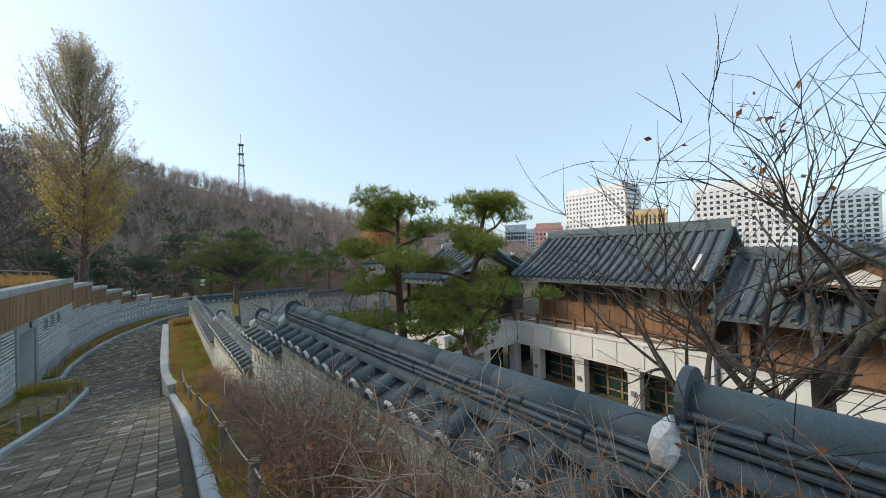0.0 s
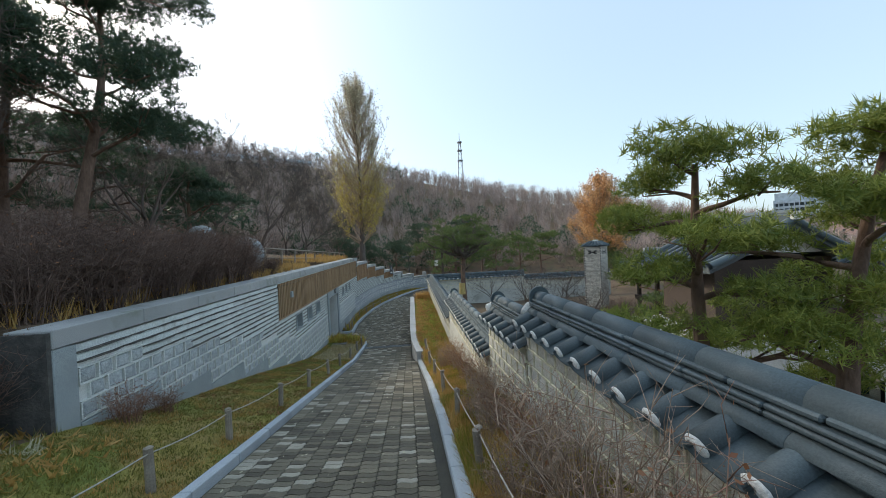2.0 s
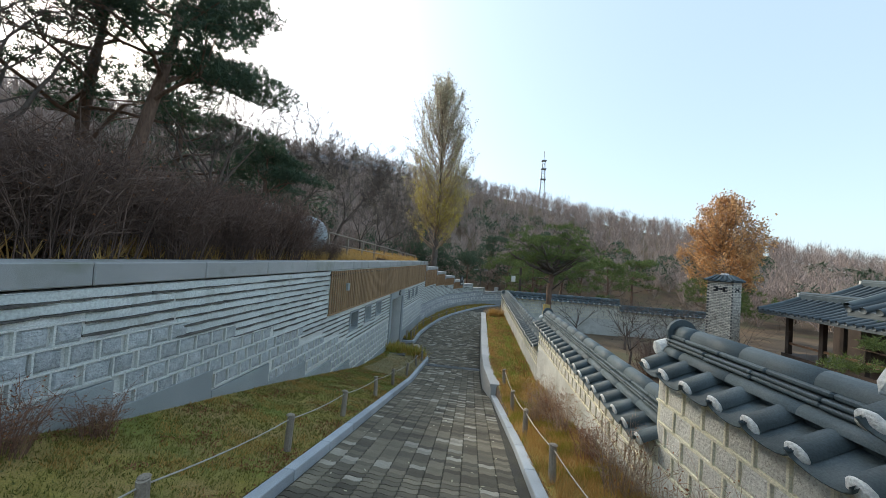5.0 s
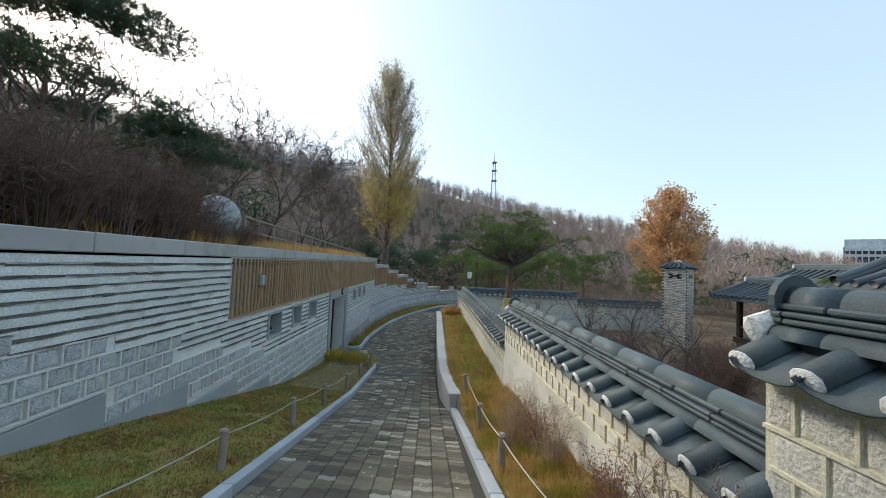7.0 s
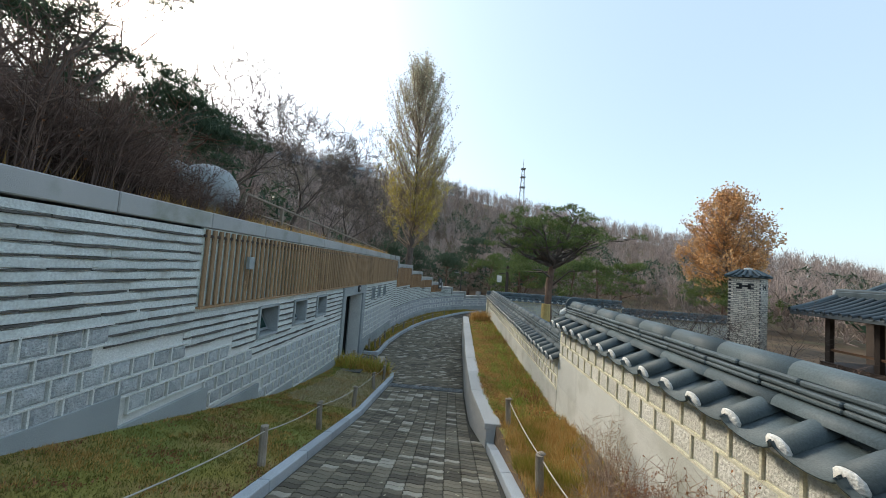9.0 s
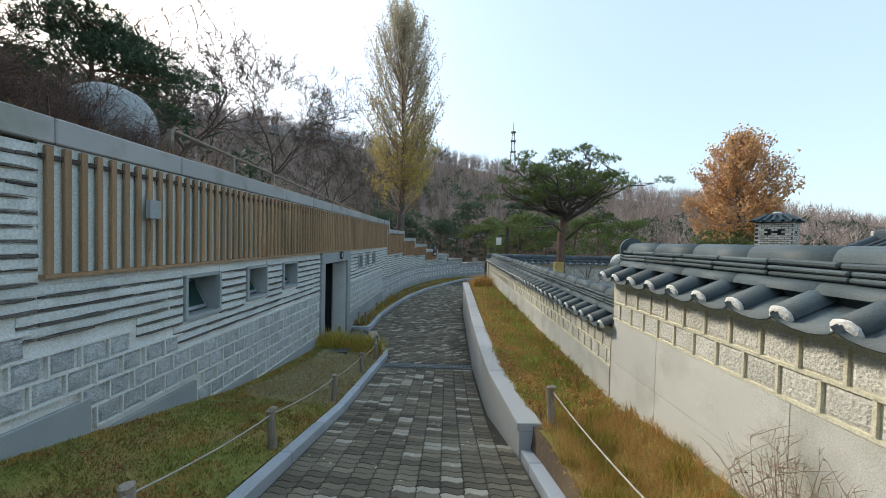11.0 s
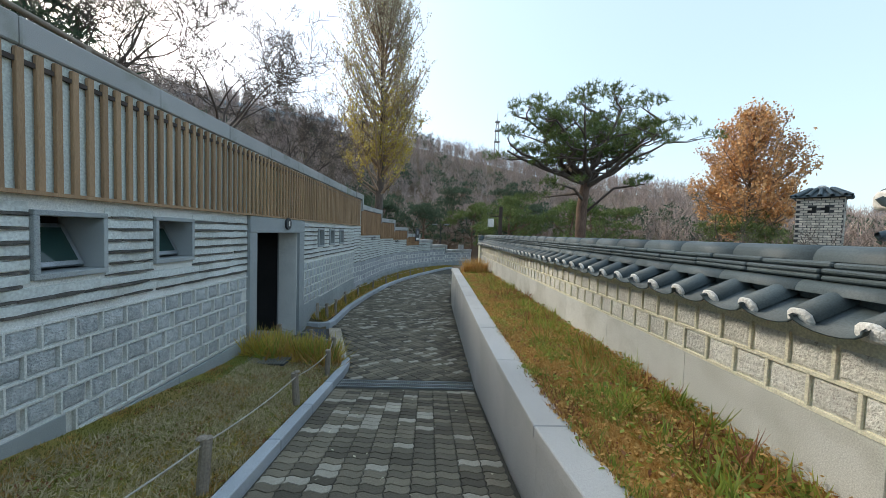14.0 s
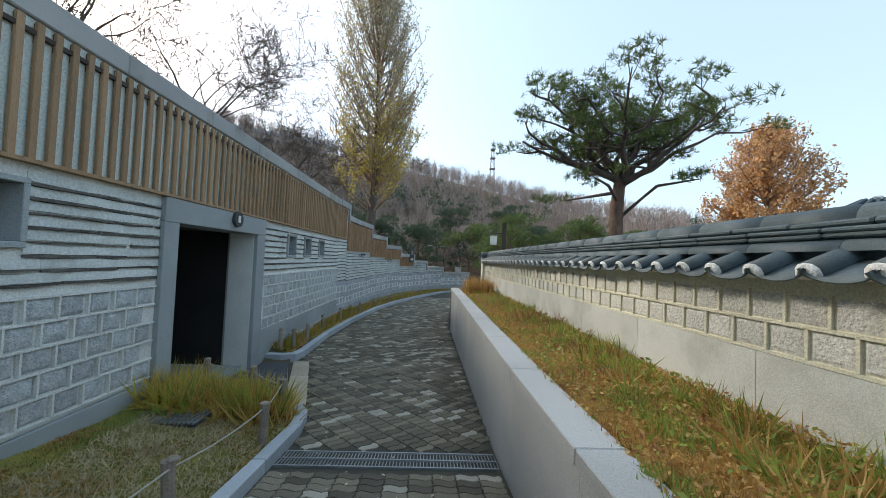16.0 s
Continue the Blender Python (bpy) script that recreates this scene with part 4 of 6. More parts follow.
# ---- doorway forecourt ----
m = tagged(ribbon("floor_mat", [21.86, 22.6, 23.4, 24.05], lambda y: -4.2, lambda y: lerp(y, (21.8, 24.1), (-2.98, -3.75)), 0.012, MAT_DARK, 0.02), "dark rubber mat laid before the doorway", "mat")
paving = thing("tactile_paving", "beige ribbed tactile paving strip beside the mat", "paving")
for k in range(7):
    y0 = 21.80 + k * 0.34
    def strip_x(y):
        return lerp(y, (21.8, 24.2), (-2.93, -3.68))
    v = []
    for y in (y0, y0 + 0.33):
        v += [(strip_x(y), y, path_z(y) + 0.012), (strip_x(y) + 0.32, y, path_z(y) + 0.012), (strip_x(y), y, path_z(y) - 0.03), (strip_x(y) + 0.32, y, path_z(y) - 0.03)]
    t = raw("tile", v, [(0, 1, 5, 4), (0, 4, 6, 2), (1, 3, 7, 5), (0, 2, 3, 1), (4, 5, 7, 6)], TACTILE, paving)
    bm = bmesh.new()
    for j in range(4):
        xx = strip_x(y0 + 0.16) + 0.05 + 0.075 * j
        box(bm, xx - 0.014, xx + 0.014, y0 + 0.02, y0 + 0.31, path_z(y0 + 0.16) + 0.006, path_z(y0 + 0.16) + 0.018)
    part("rib", bm, TACTILE, t)


def steel_grid(at, w, d):
    root = thing("access_grate", "square steel grating in the planting bed", "grate", at)
    part("rim", a_box(-w / 2, w / 2, -d / 2, d / 2, -0.03, 0.0), PAINT_DARK, root)
    for k in range(15):
        x = -w / 2 + w * (k + 0.5) / 15
        part("bar", a_box(x - 0.006, x + 0.006, -d / 2, d / 2, 0.0, 0.02), METAL, root)
    for k in range(6):
        y = -d / 2 + d * (k + 0.5) / 6
        part("cross_bar", a_box(-w / 2, w / 2, y - 0.005, y + 0.005, 0.0, 0.016), METAL, root)


steel_grid((-3.75, 20.75, land(-3.75, 20.75) + 0.03), 0.75, 0.5)


def junction_box(y, z):
    root = thing("junction_box", "small grey junction box fixed to the battens", "box", (FACE + 0.085, y, z))
    part("case", a_box(0, 0.07, -0.075, 0.075, -0.11, 0.11, 0.008), GRANITE, root)
    tb = Tubes()
    tb.add([(0.01, 0, -0.11), (0.012, 0.01, -0.3), (0.01, -0.01, -0.5)], [0.012] * 3, 6)
    tb.link("conduit", WOOD, root)


junction_box(15.45, -0.42)

# ---- terrace: stone balls and a rail ----
def stone_ball(at, r):
    root = thing("stone_ball", "large weathered grey stone ball on the terrace", "stone", at, group="stone balls")
    bm = bmesh.new()
    bmesh.ops.create_icosphere(bm, subdivisions=4, radius=r)
    for q in bm.verts:
        q.co *= 1 + 0.02 * noise.noise(q.co * 5) + 0.012 * noise.noise(q.co * 14)
    part("ball", bm, GRANITE, root)
    part("base", cylinder(r * 0.7, -r * 1.3, -r * 0.8, 16), GRANITE, root)


stone_ball((-6.5, 17.2, 1.12), 0.66)
stone_ball((-9.5, 19.6, 1.9), 0.6)


def rail():
    root = thing("terrace_rail", "weathered timber handrail sloping along the terrace", "rail", (-6.1, 18.0, land(-6.1, 18)))
    o = Vector(root.matrix_basis.translation)
    tb = Tubes()
    ys = list(np.arange(18.0, 36, 1.9))
    top = [Vector((-6.1 + 0.01 * (y - 18), y, lerp(y, (18, 36), (1.30, 0.62)))) for y in ys]
    for p in top:
        part("post", a_box(p.x - o.x - 0.04, p.x - o.x + 0.04, p.y - o.y - 0.04, p.y - o.y + 0.04, land(p.x, p.y) - o.z - 0.2, p.z - o.z), POST, root)
    for dz, nm in ((0.0, "handrail"), (-0.42, "lower_rail")):
        tb = Tubes()
        tb.add([p - o + Vector((0, 0, dz)) for p in top], [0.04 if dz == 0 else 0.025] * len(top), 6)
        tb.link(nm, POST, root)


rail()


# ---- traditional tiled buildings ----
def tiled_roof(root, x0, x1, y0, y1, z_eave, z_ridge, pitch=0.33, gable=True):
    """A two-slope roof with its ridge along y, curved up at the eaves, with rows of round tiles."""
    mid = (x0 + x1) / 2
    n = 8

    def prof(k):
        return z_eave + (z_ridge - z_eave) * (0.72 * k + 0.28 * k * k)
    for s, xe in ((1, x0), (-1, x1)):
        v, f = [], []
        for j in range(n + 1):
            k = j / n
            x = xe + (mid - xe) * k
            for y in (y0, y1):
                v += [(x, y, prof(k)), (x, y, prof(k) - 0.14)]
        for j in range(n):
            q, w = 4 * j, 4 * j + 4
            f += [(q, w, w + 2, q + 2), (q + 1, q + 3, w + 3, w + 1), (q, q + 1, w + 1, w), (q + 2, w + 2, w + 3, q + 3)]
        f += [(0, 2, 3, 1)]
        raw("roof_slope", v, f, TILE_STUFF, root)
        rows = Tubes()
        m = int((y1 - y0) / pitch)
        for i in range(m + 1):
            y = y0 + 0.06 + i * (y1 - y0 - 0.12) / m
            rows.add([(xe + (mid - xe) * k - (0.05 * s if k == 0 else 0), y, prof(k) + 0.035) for k in (0, 0.2, 0.4, 0.6, 0.8, 1.0)], [0.085] * 6, 7)
            c = len(rows.v)
            rows.f.append(tuple(range(c - 42, c - 35)))
        ob = rows.link("tile_field", TILE_STUFF, root)
        ob["kind"] = "stuff"
    part("ridge", a_box(mid - 0.16, mid + 0.16, y0 - 0.05, y1 + 0.05, z_ridge - 0.05, z_ridge + 0.24, 0.03), TILE, root)
    tb = Tubes()
    tb.add([(mid, y0 - 0.08, z_ridge + 0.26), (mid, y1 + 0.08, z_ridge + 0.26)], [0.11, 0.11], 8)
    tb.link("ridge_roll", TILE, root)
    for y in (y0 - 0.1, y1 + 0.1):
        part("ridge_end", a_box(mid - 0.16, mid + 0.16, y - 0.06, y + 0.06, z_ridge + 0.05, z_ridge + 0.3, 0.02), LIME, root)
    for y in (y0 + 0.5, y1 - 0.5):
        v = [(x0 + 0.9, y, prof(0.3)), (mid, y, z_ridge - 0.15), (x1 - 0.9, y, prof(0.3))]
        raw("gable", v + [(a, b + 0.1, c) for a, b, c in v], [(0, 1, 2), (5, 4, 3), (0, 3, 4, 1), (1, 4, 5, 2), (2, 5, 3, 0)], LIME, root)
    for y in (y0, y1):
        for xe in (x0, x1):
            tb = Tubes()
            tb.add([(xe + (mid - xe) * k, y, prof(k) + 0.08) for k in np.linspace(0, 1, 7)], [0.12] * 7, 6)
            tb.link("verge_roll", TILE, root)


def pavilion():
    """Two-storey hall: white stone ground floor, timber upper floor with balcony and tiled roof."""
    root = thing("hall", "timber hall with tiled roof over a white stone ground floor", "building")
    X, y0, y1 = 12.7, 4.1, 11.4
    zt, zb, g = -1.98, -2.98, -5.2
    part("floor_slab", a_box(X, 19.7, y0, y1, zb, zt - 0.02), WHITE_BAND, root)
    for k in range(8):
        a = y0 + (y1 - y0) * k / 8
        part("fascia_panel", a_box(X - 0.03, X, a + 0.09, a + (y1 - y0) / 8 - 0.09, zb + 0.12, zt - 0.14), WHITE_BAND, root)
    part("coping_band", a_box(X - 0.05, X + 0.3, y0, y1 + 0.05, zt - 0.10, zt), WHITE_BAND, root)
    for k in range(4):
        y = y1 - 0.87 - 2.04 * k
        c = part("column", a_box(X + 0.15, X + 0.5, y - 0.2, y + 0.2, g, zb), WHITE_BAND, root)
        part("capital", a_box(X + 0.05, X + 0.5, y - 0.26, y + 0.26, zb - 0.14, zb), WHITE_BAND, c)
        part("lamp", a_box(X + 0.07, X + 0.15, y - 0.07, y + 0.07, -3.9, -3.75), METAL, c)
        w = part("window", a_box(X + 0.9, X + 0.93, y - 1.84, y - 0.2, g, zb), GLASS, root, "dark green glass behind the columns")
        for z in (-3.35, -3.75, -4.2, -4.6):
            part("bar", a_box(X + 0.86, X + 0.9, y - 1.84, y - 0.2, z - 0.025, z + 0.025), WOOD, w)
        for yy in (y - 1.3, y - 0.75):
            part("mullion", a_box(X + 0.85, X + 0.9, yy - 0.03, yy + 0.03, g, zb), WOOD, w)
    # near-black wall: the shade behind the columns is put into its colour
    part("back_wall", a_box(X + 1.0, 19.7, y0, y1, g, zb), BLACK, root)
    # upper floor
    xw = X + 1.0
    part("upper_wall", a_box(xw, 19.2, y0 + 0.3, y1 - 0.6, zt, 0.25), TIMBER, root)
    for k in range(4):
        y = y1 - 0.62 - 2.0 * k
        part("post", a_box(xw - 0.09, xw + 0.1, y - 0.1, y + 0.1, zt, 0.3), TIMBER, root)
    for z in (-0.15, -1.1, -1.85):
        part("rail_beam", a_box(xw - 0.05, xw + 0.02, y0 + 0.3, y1 - 0.6, z - 0.06, z + 0.06), TIMBER, root)
    for k in range(10):
        y = y1 - 1.0 - 0.62 * k
        d = part("door_panel", a_box(xw - 0.035, xw + 0.01, y - 0.27, y + 0.27, -1.78, -0.22), TIMBER, root)
        part("lattice", a_box(xw - 0.045, xw - 0.034, y - 0.2, y + 0.2, -1.0, -0.32), PAPER if k in (0, 7, 8) else TIMBER_DARK, d)
    # balcony rail
    b = part("balcony_rail", a_box(X + 0.12, X + 0.2, y0, y1, zt + 0.30, zt + 0.36), TIMBER, root)
    part("bottom_rail", a_box(X + 0.13, X + 0.19, y0, y1, zt + 0.06, zt + 0.11), TIMBER, b)
    for k in range(9):
        y = y1 - 0.1 - 0.88 * k
        part("baluster", a_box(X + 0.09, X + 0.21, y - 0.05, y + 0.05, zt, zt + 0.42), TIMBER, b)
    tiled_roof(root, X - 0.1, 18.7, 4.25, 11.6, 0.02, 1.78)
    # dark board added under the eave; its colour paints the shade there
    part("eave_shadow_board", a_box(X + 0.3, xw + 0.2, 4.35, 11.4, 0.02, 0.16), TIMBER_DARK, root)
    # wing that closes the court
    x0, yf = 8.5, 11.45
    part("wing_slab", a_box(x0, X, yf, 15.2, zb, zt - 0.02), WHITE_BAND, root)
    for k in range(4):
        a = x0 + (X - x0) * k / 4
        part("fascia_panel", a_box(a + 0.09, a + (X - x0) / 4 - 0.09, yf - 0.03, yf, zb + 0.12, zt - 0.14), WHITE_BAND, root)
    part("coping_band", a_box(x0 - 0.05, X - 0.05, yf - 0.05, yf + 0.25, zt - 0.1, zt), WHITE_BAND, root)
    for k in range(3):
        x = x0 + 0.4 + 2.0 * k
        part("column", a_box(x - 0.2, x + 0.2, yf + 0.15, yf + 0.5, g, zb), WHITE_BAND, root)
        part("window", a_box(x + 0.2, x + 1.8, yf + 0.9, yf + 0.93, g, zb), GLASS, root)
    part("wing_wall", a_box(x0 + 1.0, X + 0.9, yf + 1.0, 14.7, zt, 0.2), TIMBER_DARK, root)
    for k in range(5):
        part("baluster", a_box(x0 + 0.2 + 1.0 * k, x0 + 0.3 + 1.0 * k, yf + 0.12, yf + 0.22, zt, zt + 0.42), TIMBER, root)
    part("balcony_rail", a_box(x0 + 0.1, X - 0.1, yf + 0.13, yf + 0.2, zt + 0.3, zt + 0.36), TIMBER, root)
    tiled_roof(root, x0 + 0.3, X + 1.6, yf + 0.4, 15.1, 0.05, 1.35)


pavilion()


def side_hall():
    root = thing("side_hall", "low tiled hall with a white gable beside the court", "building")
    part("wall", a_box(13.5, 18, -8, 3.7, -2.4, -0.5), TIMBER_DARK, root)
    part("base_wall", a_box(13.3, 18, -8, 3.7, -5, -2.9), WHITE_BAND, root)
    part("floor_slab", a_box(12.9, 18, -8.5, 4.0, -2.9, -2.4), WHITE_BAND, root)
    for k in range(7):
        y = 3.5 - 1.7 * k
        part("post", a_box(13.38, 13.5, y - 0.1, y + 0.1, -2.4, -0.6), TIMBER, root)
        part("door_panel", a_box(13.44, 13.5, y - 1.45, y - 0.25, -2.3, -0.8), TIMBER, root)
    tiled_roof(root, 12.4, 18.6, -9, 4.05, -0.75, 0.75)
    # gable that faces the court
    yc, zr, w = 1.25, 0.86, 1.25
    v = [(12.75, yc - w, zr - 0.72), (12.75, yc + w, zr - 0.72), (12.75, yc, zr)]
    raw("gable", v + [(x + 0.1, y, z) for x, y, z in v], [(0, 2, 1), (3, 4, 5), (0, 1, 4, 3), (1, 2, 5, 4), (2, 0, 3, 5)], TIMBER, root)
    v = [(12.72, yc - 0.62, zr - 0.66), (12.72, yc + 0.62, zr - 0.66), (12.72, yc, zr - 0.28)]
    raw("gable_panel", v + [(x + 0.025, y, z) for x, y, z in v], [(0, 2, 1), (3, 4, 5), (0, 1, 4, 3), (1, 2, 5, 4), (2, 0, 3, 5)], LIME, root)
    for q in (-1, 1):
        for k in range(11):
            x = 12.65 + 0.3 * k
            tb = Tubes()
            tb.add([(x, yc + q * (w + 0.35), zr - 0.82), (x, yc + q * 0.7, zr - 0.36), (x, yc, zr + 0.1)], [0.15, 0.15, 0.15], 6)
            tb.link("cover_roll", TILE_STUFF, root)
    part("gable_ridge", a_box(12.5, 15.8, yc - 0.13, yc + 0.13, zr + 0.12, zr + 0.36, 0.03), TILE, root)


side_hall()


def garden_pavilion():
    root = thing("garden_pavilion", "open garden pavilion with posts and a dark tiled roof", "building")
    x0, x1, y0, y1 = 15.2, 19.6, 19.4, 26.8
    part("deck", a_box(x0 + 0.7, x1 - 0.7, y0 + 0.7, y1 - 0.7, -3.4, -3.1), TIMBER_DARK, root)
    for x in (x0 + 0.9, x1 - 0.9):
        for y in np.linspace(y0 + 0.9, y1 - 0.9, 4):
            part("post", a_box(x - 0.1, x + 0.1, y - 0.1, y + 0.1, -4.6, -1.0), TIMBER_DARK, root)
    part("inner_wall", a_box(x0 + 2.2, x1 - 0.9, y0 + 1.0, y1 - 3.2, -3.1, -1.0), TIMBER_DARK, root)
    part("rail", a_box(x0 + 0.85, x0 + 0.95, y0 + 0.8, y1 - 0.8, -2.6, -2.5), TIMBER, root)
    part("beam", a_box(x0 + 0.7, x1 - 0.7, y0 + 0.7, y1 - 0.7, -1.2, -1.02), TIMBER_DARK, root)
    tiled_roof(root, x0, x1, y0, y1, -1.0, -0.2, 0.36)


garden_pavilion()


def chimney(at, w, h):
    """Free-standing patterned brick chimney with a tiled cap."""
    root = thing("brick_chimney", "tall free-standing grey brick chimney with tiled cap", "chimney", at, turn=38)
    part("core", a_box(-w / 2 + 0.018, w / 2 - 0.018, -w / 2 + 0.018, w / 2 - 0.018, 0, h), PAINT_DARK, root)
    bricks = []
    rng = random.Random(6)
    z, row = 0.02, 0
    while z < h - 0.1:
        for side in range(4):
            rot = Matrix.Rotation(side * math.pi / 2, 4, "Z")
            y = -w / 2 + 0.01 + 0.11 * (row % 2)
            while y < w / 2 - 0.05:
                e = min(y + 0.2, w / 2 - 0.01)
                if not (h - 0.62 < z < h - 0.36 and (-0.32 < y < -0.08 or 0.02 < y < 0.26)):
                    bm = [(w / 2 - 0.02, y, z), (w / 2, y, z), (w / 2, e, z), (w / 2 - 0.02, e, z)]
                    v = [tuple(rot @ Vector(c)) for c in bm] + [tuple(rot @ Vector((c[0], c[1], c[2] + 0.075))) for c in bm]
                    bricks.append((v, [(1, 2, 6, 5), (0, 1, 5, 4), (2, 3, 7, 6), (4, 5, 6, 7), (3, 2, 1, 0)]))
                y += 0.22
        z += 0.092
        row += 1
    BRICK = surface("grey_brick", (0.50, 0.47, 0.40), (0.66, 0.62, 0.53), 6, 0.9, 0.3, 40, 0.25, island=True)
    joined("brick", bricks, BRICK, root)
    for side in range(4):
        for y in (-0.2, 0.14):
            bm = a_box(w / 2 - 0.013, w / 2 - 0.008, y - 0.11, y + 0.11, h - 0.6, h - 0.37)
            bm.transform(Matrix.Rotation(side * math.pi / 2, 4, "Z"))
            part("vent", bm, BLACK, root)
    bm = bmesh.new()
    bmesh.ops.create_cone(bm, cap_ends=True, segments=4, radius1=w * 0.86, radius2=w * 0.3, depth=0.32, matrix=Matrix.Translation((0, 0, h + 0.14)) @ Matrix.Rotation(math.pi / 4, 4, "Z"))
    cap = part("tiled_cap", bm, TILE, root)
    tb = Tubes()
    for side in range(4):
        rot = Matrix.Rotation(side * math.pi / 2, 4, "Z")
        for k in range(5):
            y = -w * 0.5 + w * 0.25 * k
            tb.add([rot @ Vector((w * 0.62, y, h + 0.02)), rot @ Vector((w * 0.25, y * 0.4, h + 0.33))], [0.07, 0.06], 6)
    tb.link("cover_tile", TILE, cap)
    part("finial", a_box(-0.3, 0.3, -0.12, 0.12, h + 0.28, h + 0.45, 0.04), LIME, cap)


chimney((13.9, 27.6, -4.3), 1.25, 4.75)


# ---- lamps, tower and far buildings ----
def street_lamp(at, h, label):
    root = thing("street_lamp", label, "lamp post", at, group="street lamps")
    part("pole", cylinder(0.06, 0, h, 8, 0.045), PAINT_DARK, root)
    part("arm", a_box(-0.75, 0.75, -0.03, 0.03, h - 0.06, h), PAINT_DARK, root)
    for x in (-0.62, 0.62):
        part("head", a_box(x - 0.28, x + 0.28, -0.12, 0.12, h - 0.12, h - 0.04, 0.02), METAL, root)


street_lamp((-0.2, 50.5, -4.3), 3.9, "dark street lamp with two flat heads")


def lantern_post(at, h):
    root = thing("lantern_post", "dark timber post carrying a white hanging lantern", "lamp post", at)
    part("post", a_box(-0.09, 0.09, -0.09, 0.09, 0, h), TIMBER_DARK, root)
    part("bracket", a_box(-0.6, 0.0, -0.03, 0.03, h - 0.6, h - 0.54), TIMBER_DARK, root)
    part("lantern", a_box(-0.72, -0.4, -0.14, 0.14, h - 1.2, h - 0.72, 0.02), LIME, root)


lantern_post((3.0, 35.0, -4.3), 4.6)


def lattice_tower(at, h, w):
    root = thing("radio_tower", "slender lattice radio mast on the hilltop", "tower", at)
    tb = Tubes()
    for sx in (-1, 1):
        for sy in (-1, 1):
            tb.add([(sx * w, sy * w, 0), (sx * w * 0.35, sy * w * 0.35, h)], [0.15, 0.11], 4)
    tb.link("leg", MAST, root)
    br = Tubes()
    for k in range(9):
        a, b = 1 - 0.65 * k / 9, 1 - 0.65 * (k + 1) / 9
        z0, z1 = h * k / 9, h * (k + 1) / 9
        for sx, sy, ex, ey in ((-1, -1, 1, -1), (1, -1, 1, 1), (1, 1, -1, 1), (-1, 1, -1, -1)):
            br.add([(sx * w * a, sy * w * a, z0), (ex * w * b, ey * w * b, z1)], [0.075, 0.075], 3)
    br.link("bracing", MAST, root)
    for z in (0.55, 0.78, 0.97):
        part("platform", a_box(-w * 1.1 * (1.1 - z * 0.4), w * 1.1 * (1.1 - z * 0.4), -w * 0.8, w * 0.8, h * z, h * z + 0.5), MAST, root)
    part("antenna", cylinder(0.14, h, h * 1.2, 5), MAST, root)


lattice_tower((200 * math.sin(radians(8.6)), 200 * math.cos(radians(8.6)), 33), 24, 1.5)


CONCRETE = surface("pale_facade", (0.66, 0.67, 0.68), (0.76, 0.77, 0.78), 0.05, 0.8, 0, 1, 0.05)
TAN = surface("tan_facade", (0.56, 0.42, 0.24), (0.62, 0.48, 0.29), 0.05, 0.8, 0, 1, 0.05)
PINK = surface("pink_brick_facade", (0.50, 0.30, 0.27), (0.56, 0.36, 0.32), 0.05, 0.8, 0, 1, 0.05)
GREYBLUE = surface("blue_grey_facade", (0.36, 0.45, 0.52), (0.42, 0.51, 0.58), 0.05, 0.5, 0, 1, 0.05)


def tower_block(name, label, az0, az1, dist, top, mat, turn=0.0, storeys=16, bays=18, depth=40, win=(0.5, 0.45), base=-12, group=""):
    """A far block with a grid of recessed windows."""
    a = Vector((math.sin(radians(az0)), math.cos(radians(az0)))) * dist
    b = Vector((math.sin(radians(az1)), math.cos(radians(az1)))) * (dist + turn)
    d = b - a
    L = d.length
    ang = math.degrees(math.atan2(d.y, d.x))
    root = thing(name, label, "building", (a.x, a.y, base), group=group, turn=ang)
    H = top - base
    part("wall", a_box(0, L, 0.6, depth, 0, H), mat, root)
    part("parapet", a_box(L * 0.02, L * 0.98, 1.2, depth, H, H + 2.5), mat, root)
    # frame of piers and spandrels in front of the glass
    part("glazing", a_box(0.5, L - 0.5, 0.35, 0.6, 1, H - 1), BLUE_GLASS, root)
    me_p = mesh_of("pier", a_box(-0.5 * (1 - win[0]) * L / bays, 0.5 * (1 - win[0]) * L / bays, 0, 0.6, 0, H), mat)
    for k in range(bays + 1):
        shared("pier", me_p, Matrix.Translation((L * k / bays, 0, 0)), root)
    hs = H / storeys
    me_s = mesh_of("spandrel", a_box(0, L, 0.04, 0.6, -0.5 * (1 - win[1]) * hs, 0.5 * (1 - win[1]) * hs), mat)
    for k in range(storeys + 1):
        shared("spandrel", me_s, Matrix.Translation((0, 0, min(hs * k, H - 0.3 * hs))), root)
    for k in range(storeys):
        z = hs * (k + 0.5)
        part("side_window", a_box(L, L + 0.1, 3, depth - 3, z - hs * 0.15, z + hs * 0.15), BLUE_GLASS, root)
    return root


tower_block("hotel", "tall white slab block with a grid of square windows", 57.2, 65.2, 260, 38.0, CONCRETE, -20, 17, 16, 22)
tower_block("office_block", "tan office block with vertical window strips", 66.0, 70.2, 230, 19.5, TAN, 0, 12, 8, 25, (0.4, 0.9))
tower_block("apartment_block", "white apartment block beyond the roofs", 73.5, 83.0, 240, 31.0, CONCRETE, 0, 14, 14, 30, (0.5, 0.5))
tower_block("apartment_block", "pale high-rise block beyond the roofs", 84.5, 89.0, 300, 27.0, GREYBLUE, 0, 14, 8, 30, (0.6, 0.6))
tower_block("brick_block", "pink brick block beyond the roofs", 52.6, 56.6, 240, 15.5, PINK, 0, 9, 7, 25, (0.4, 0.4))
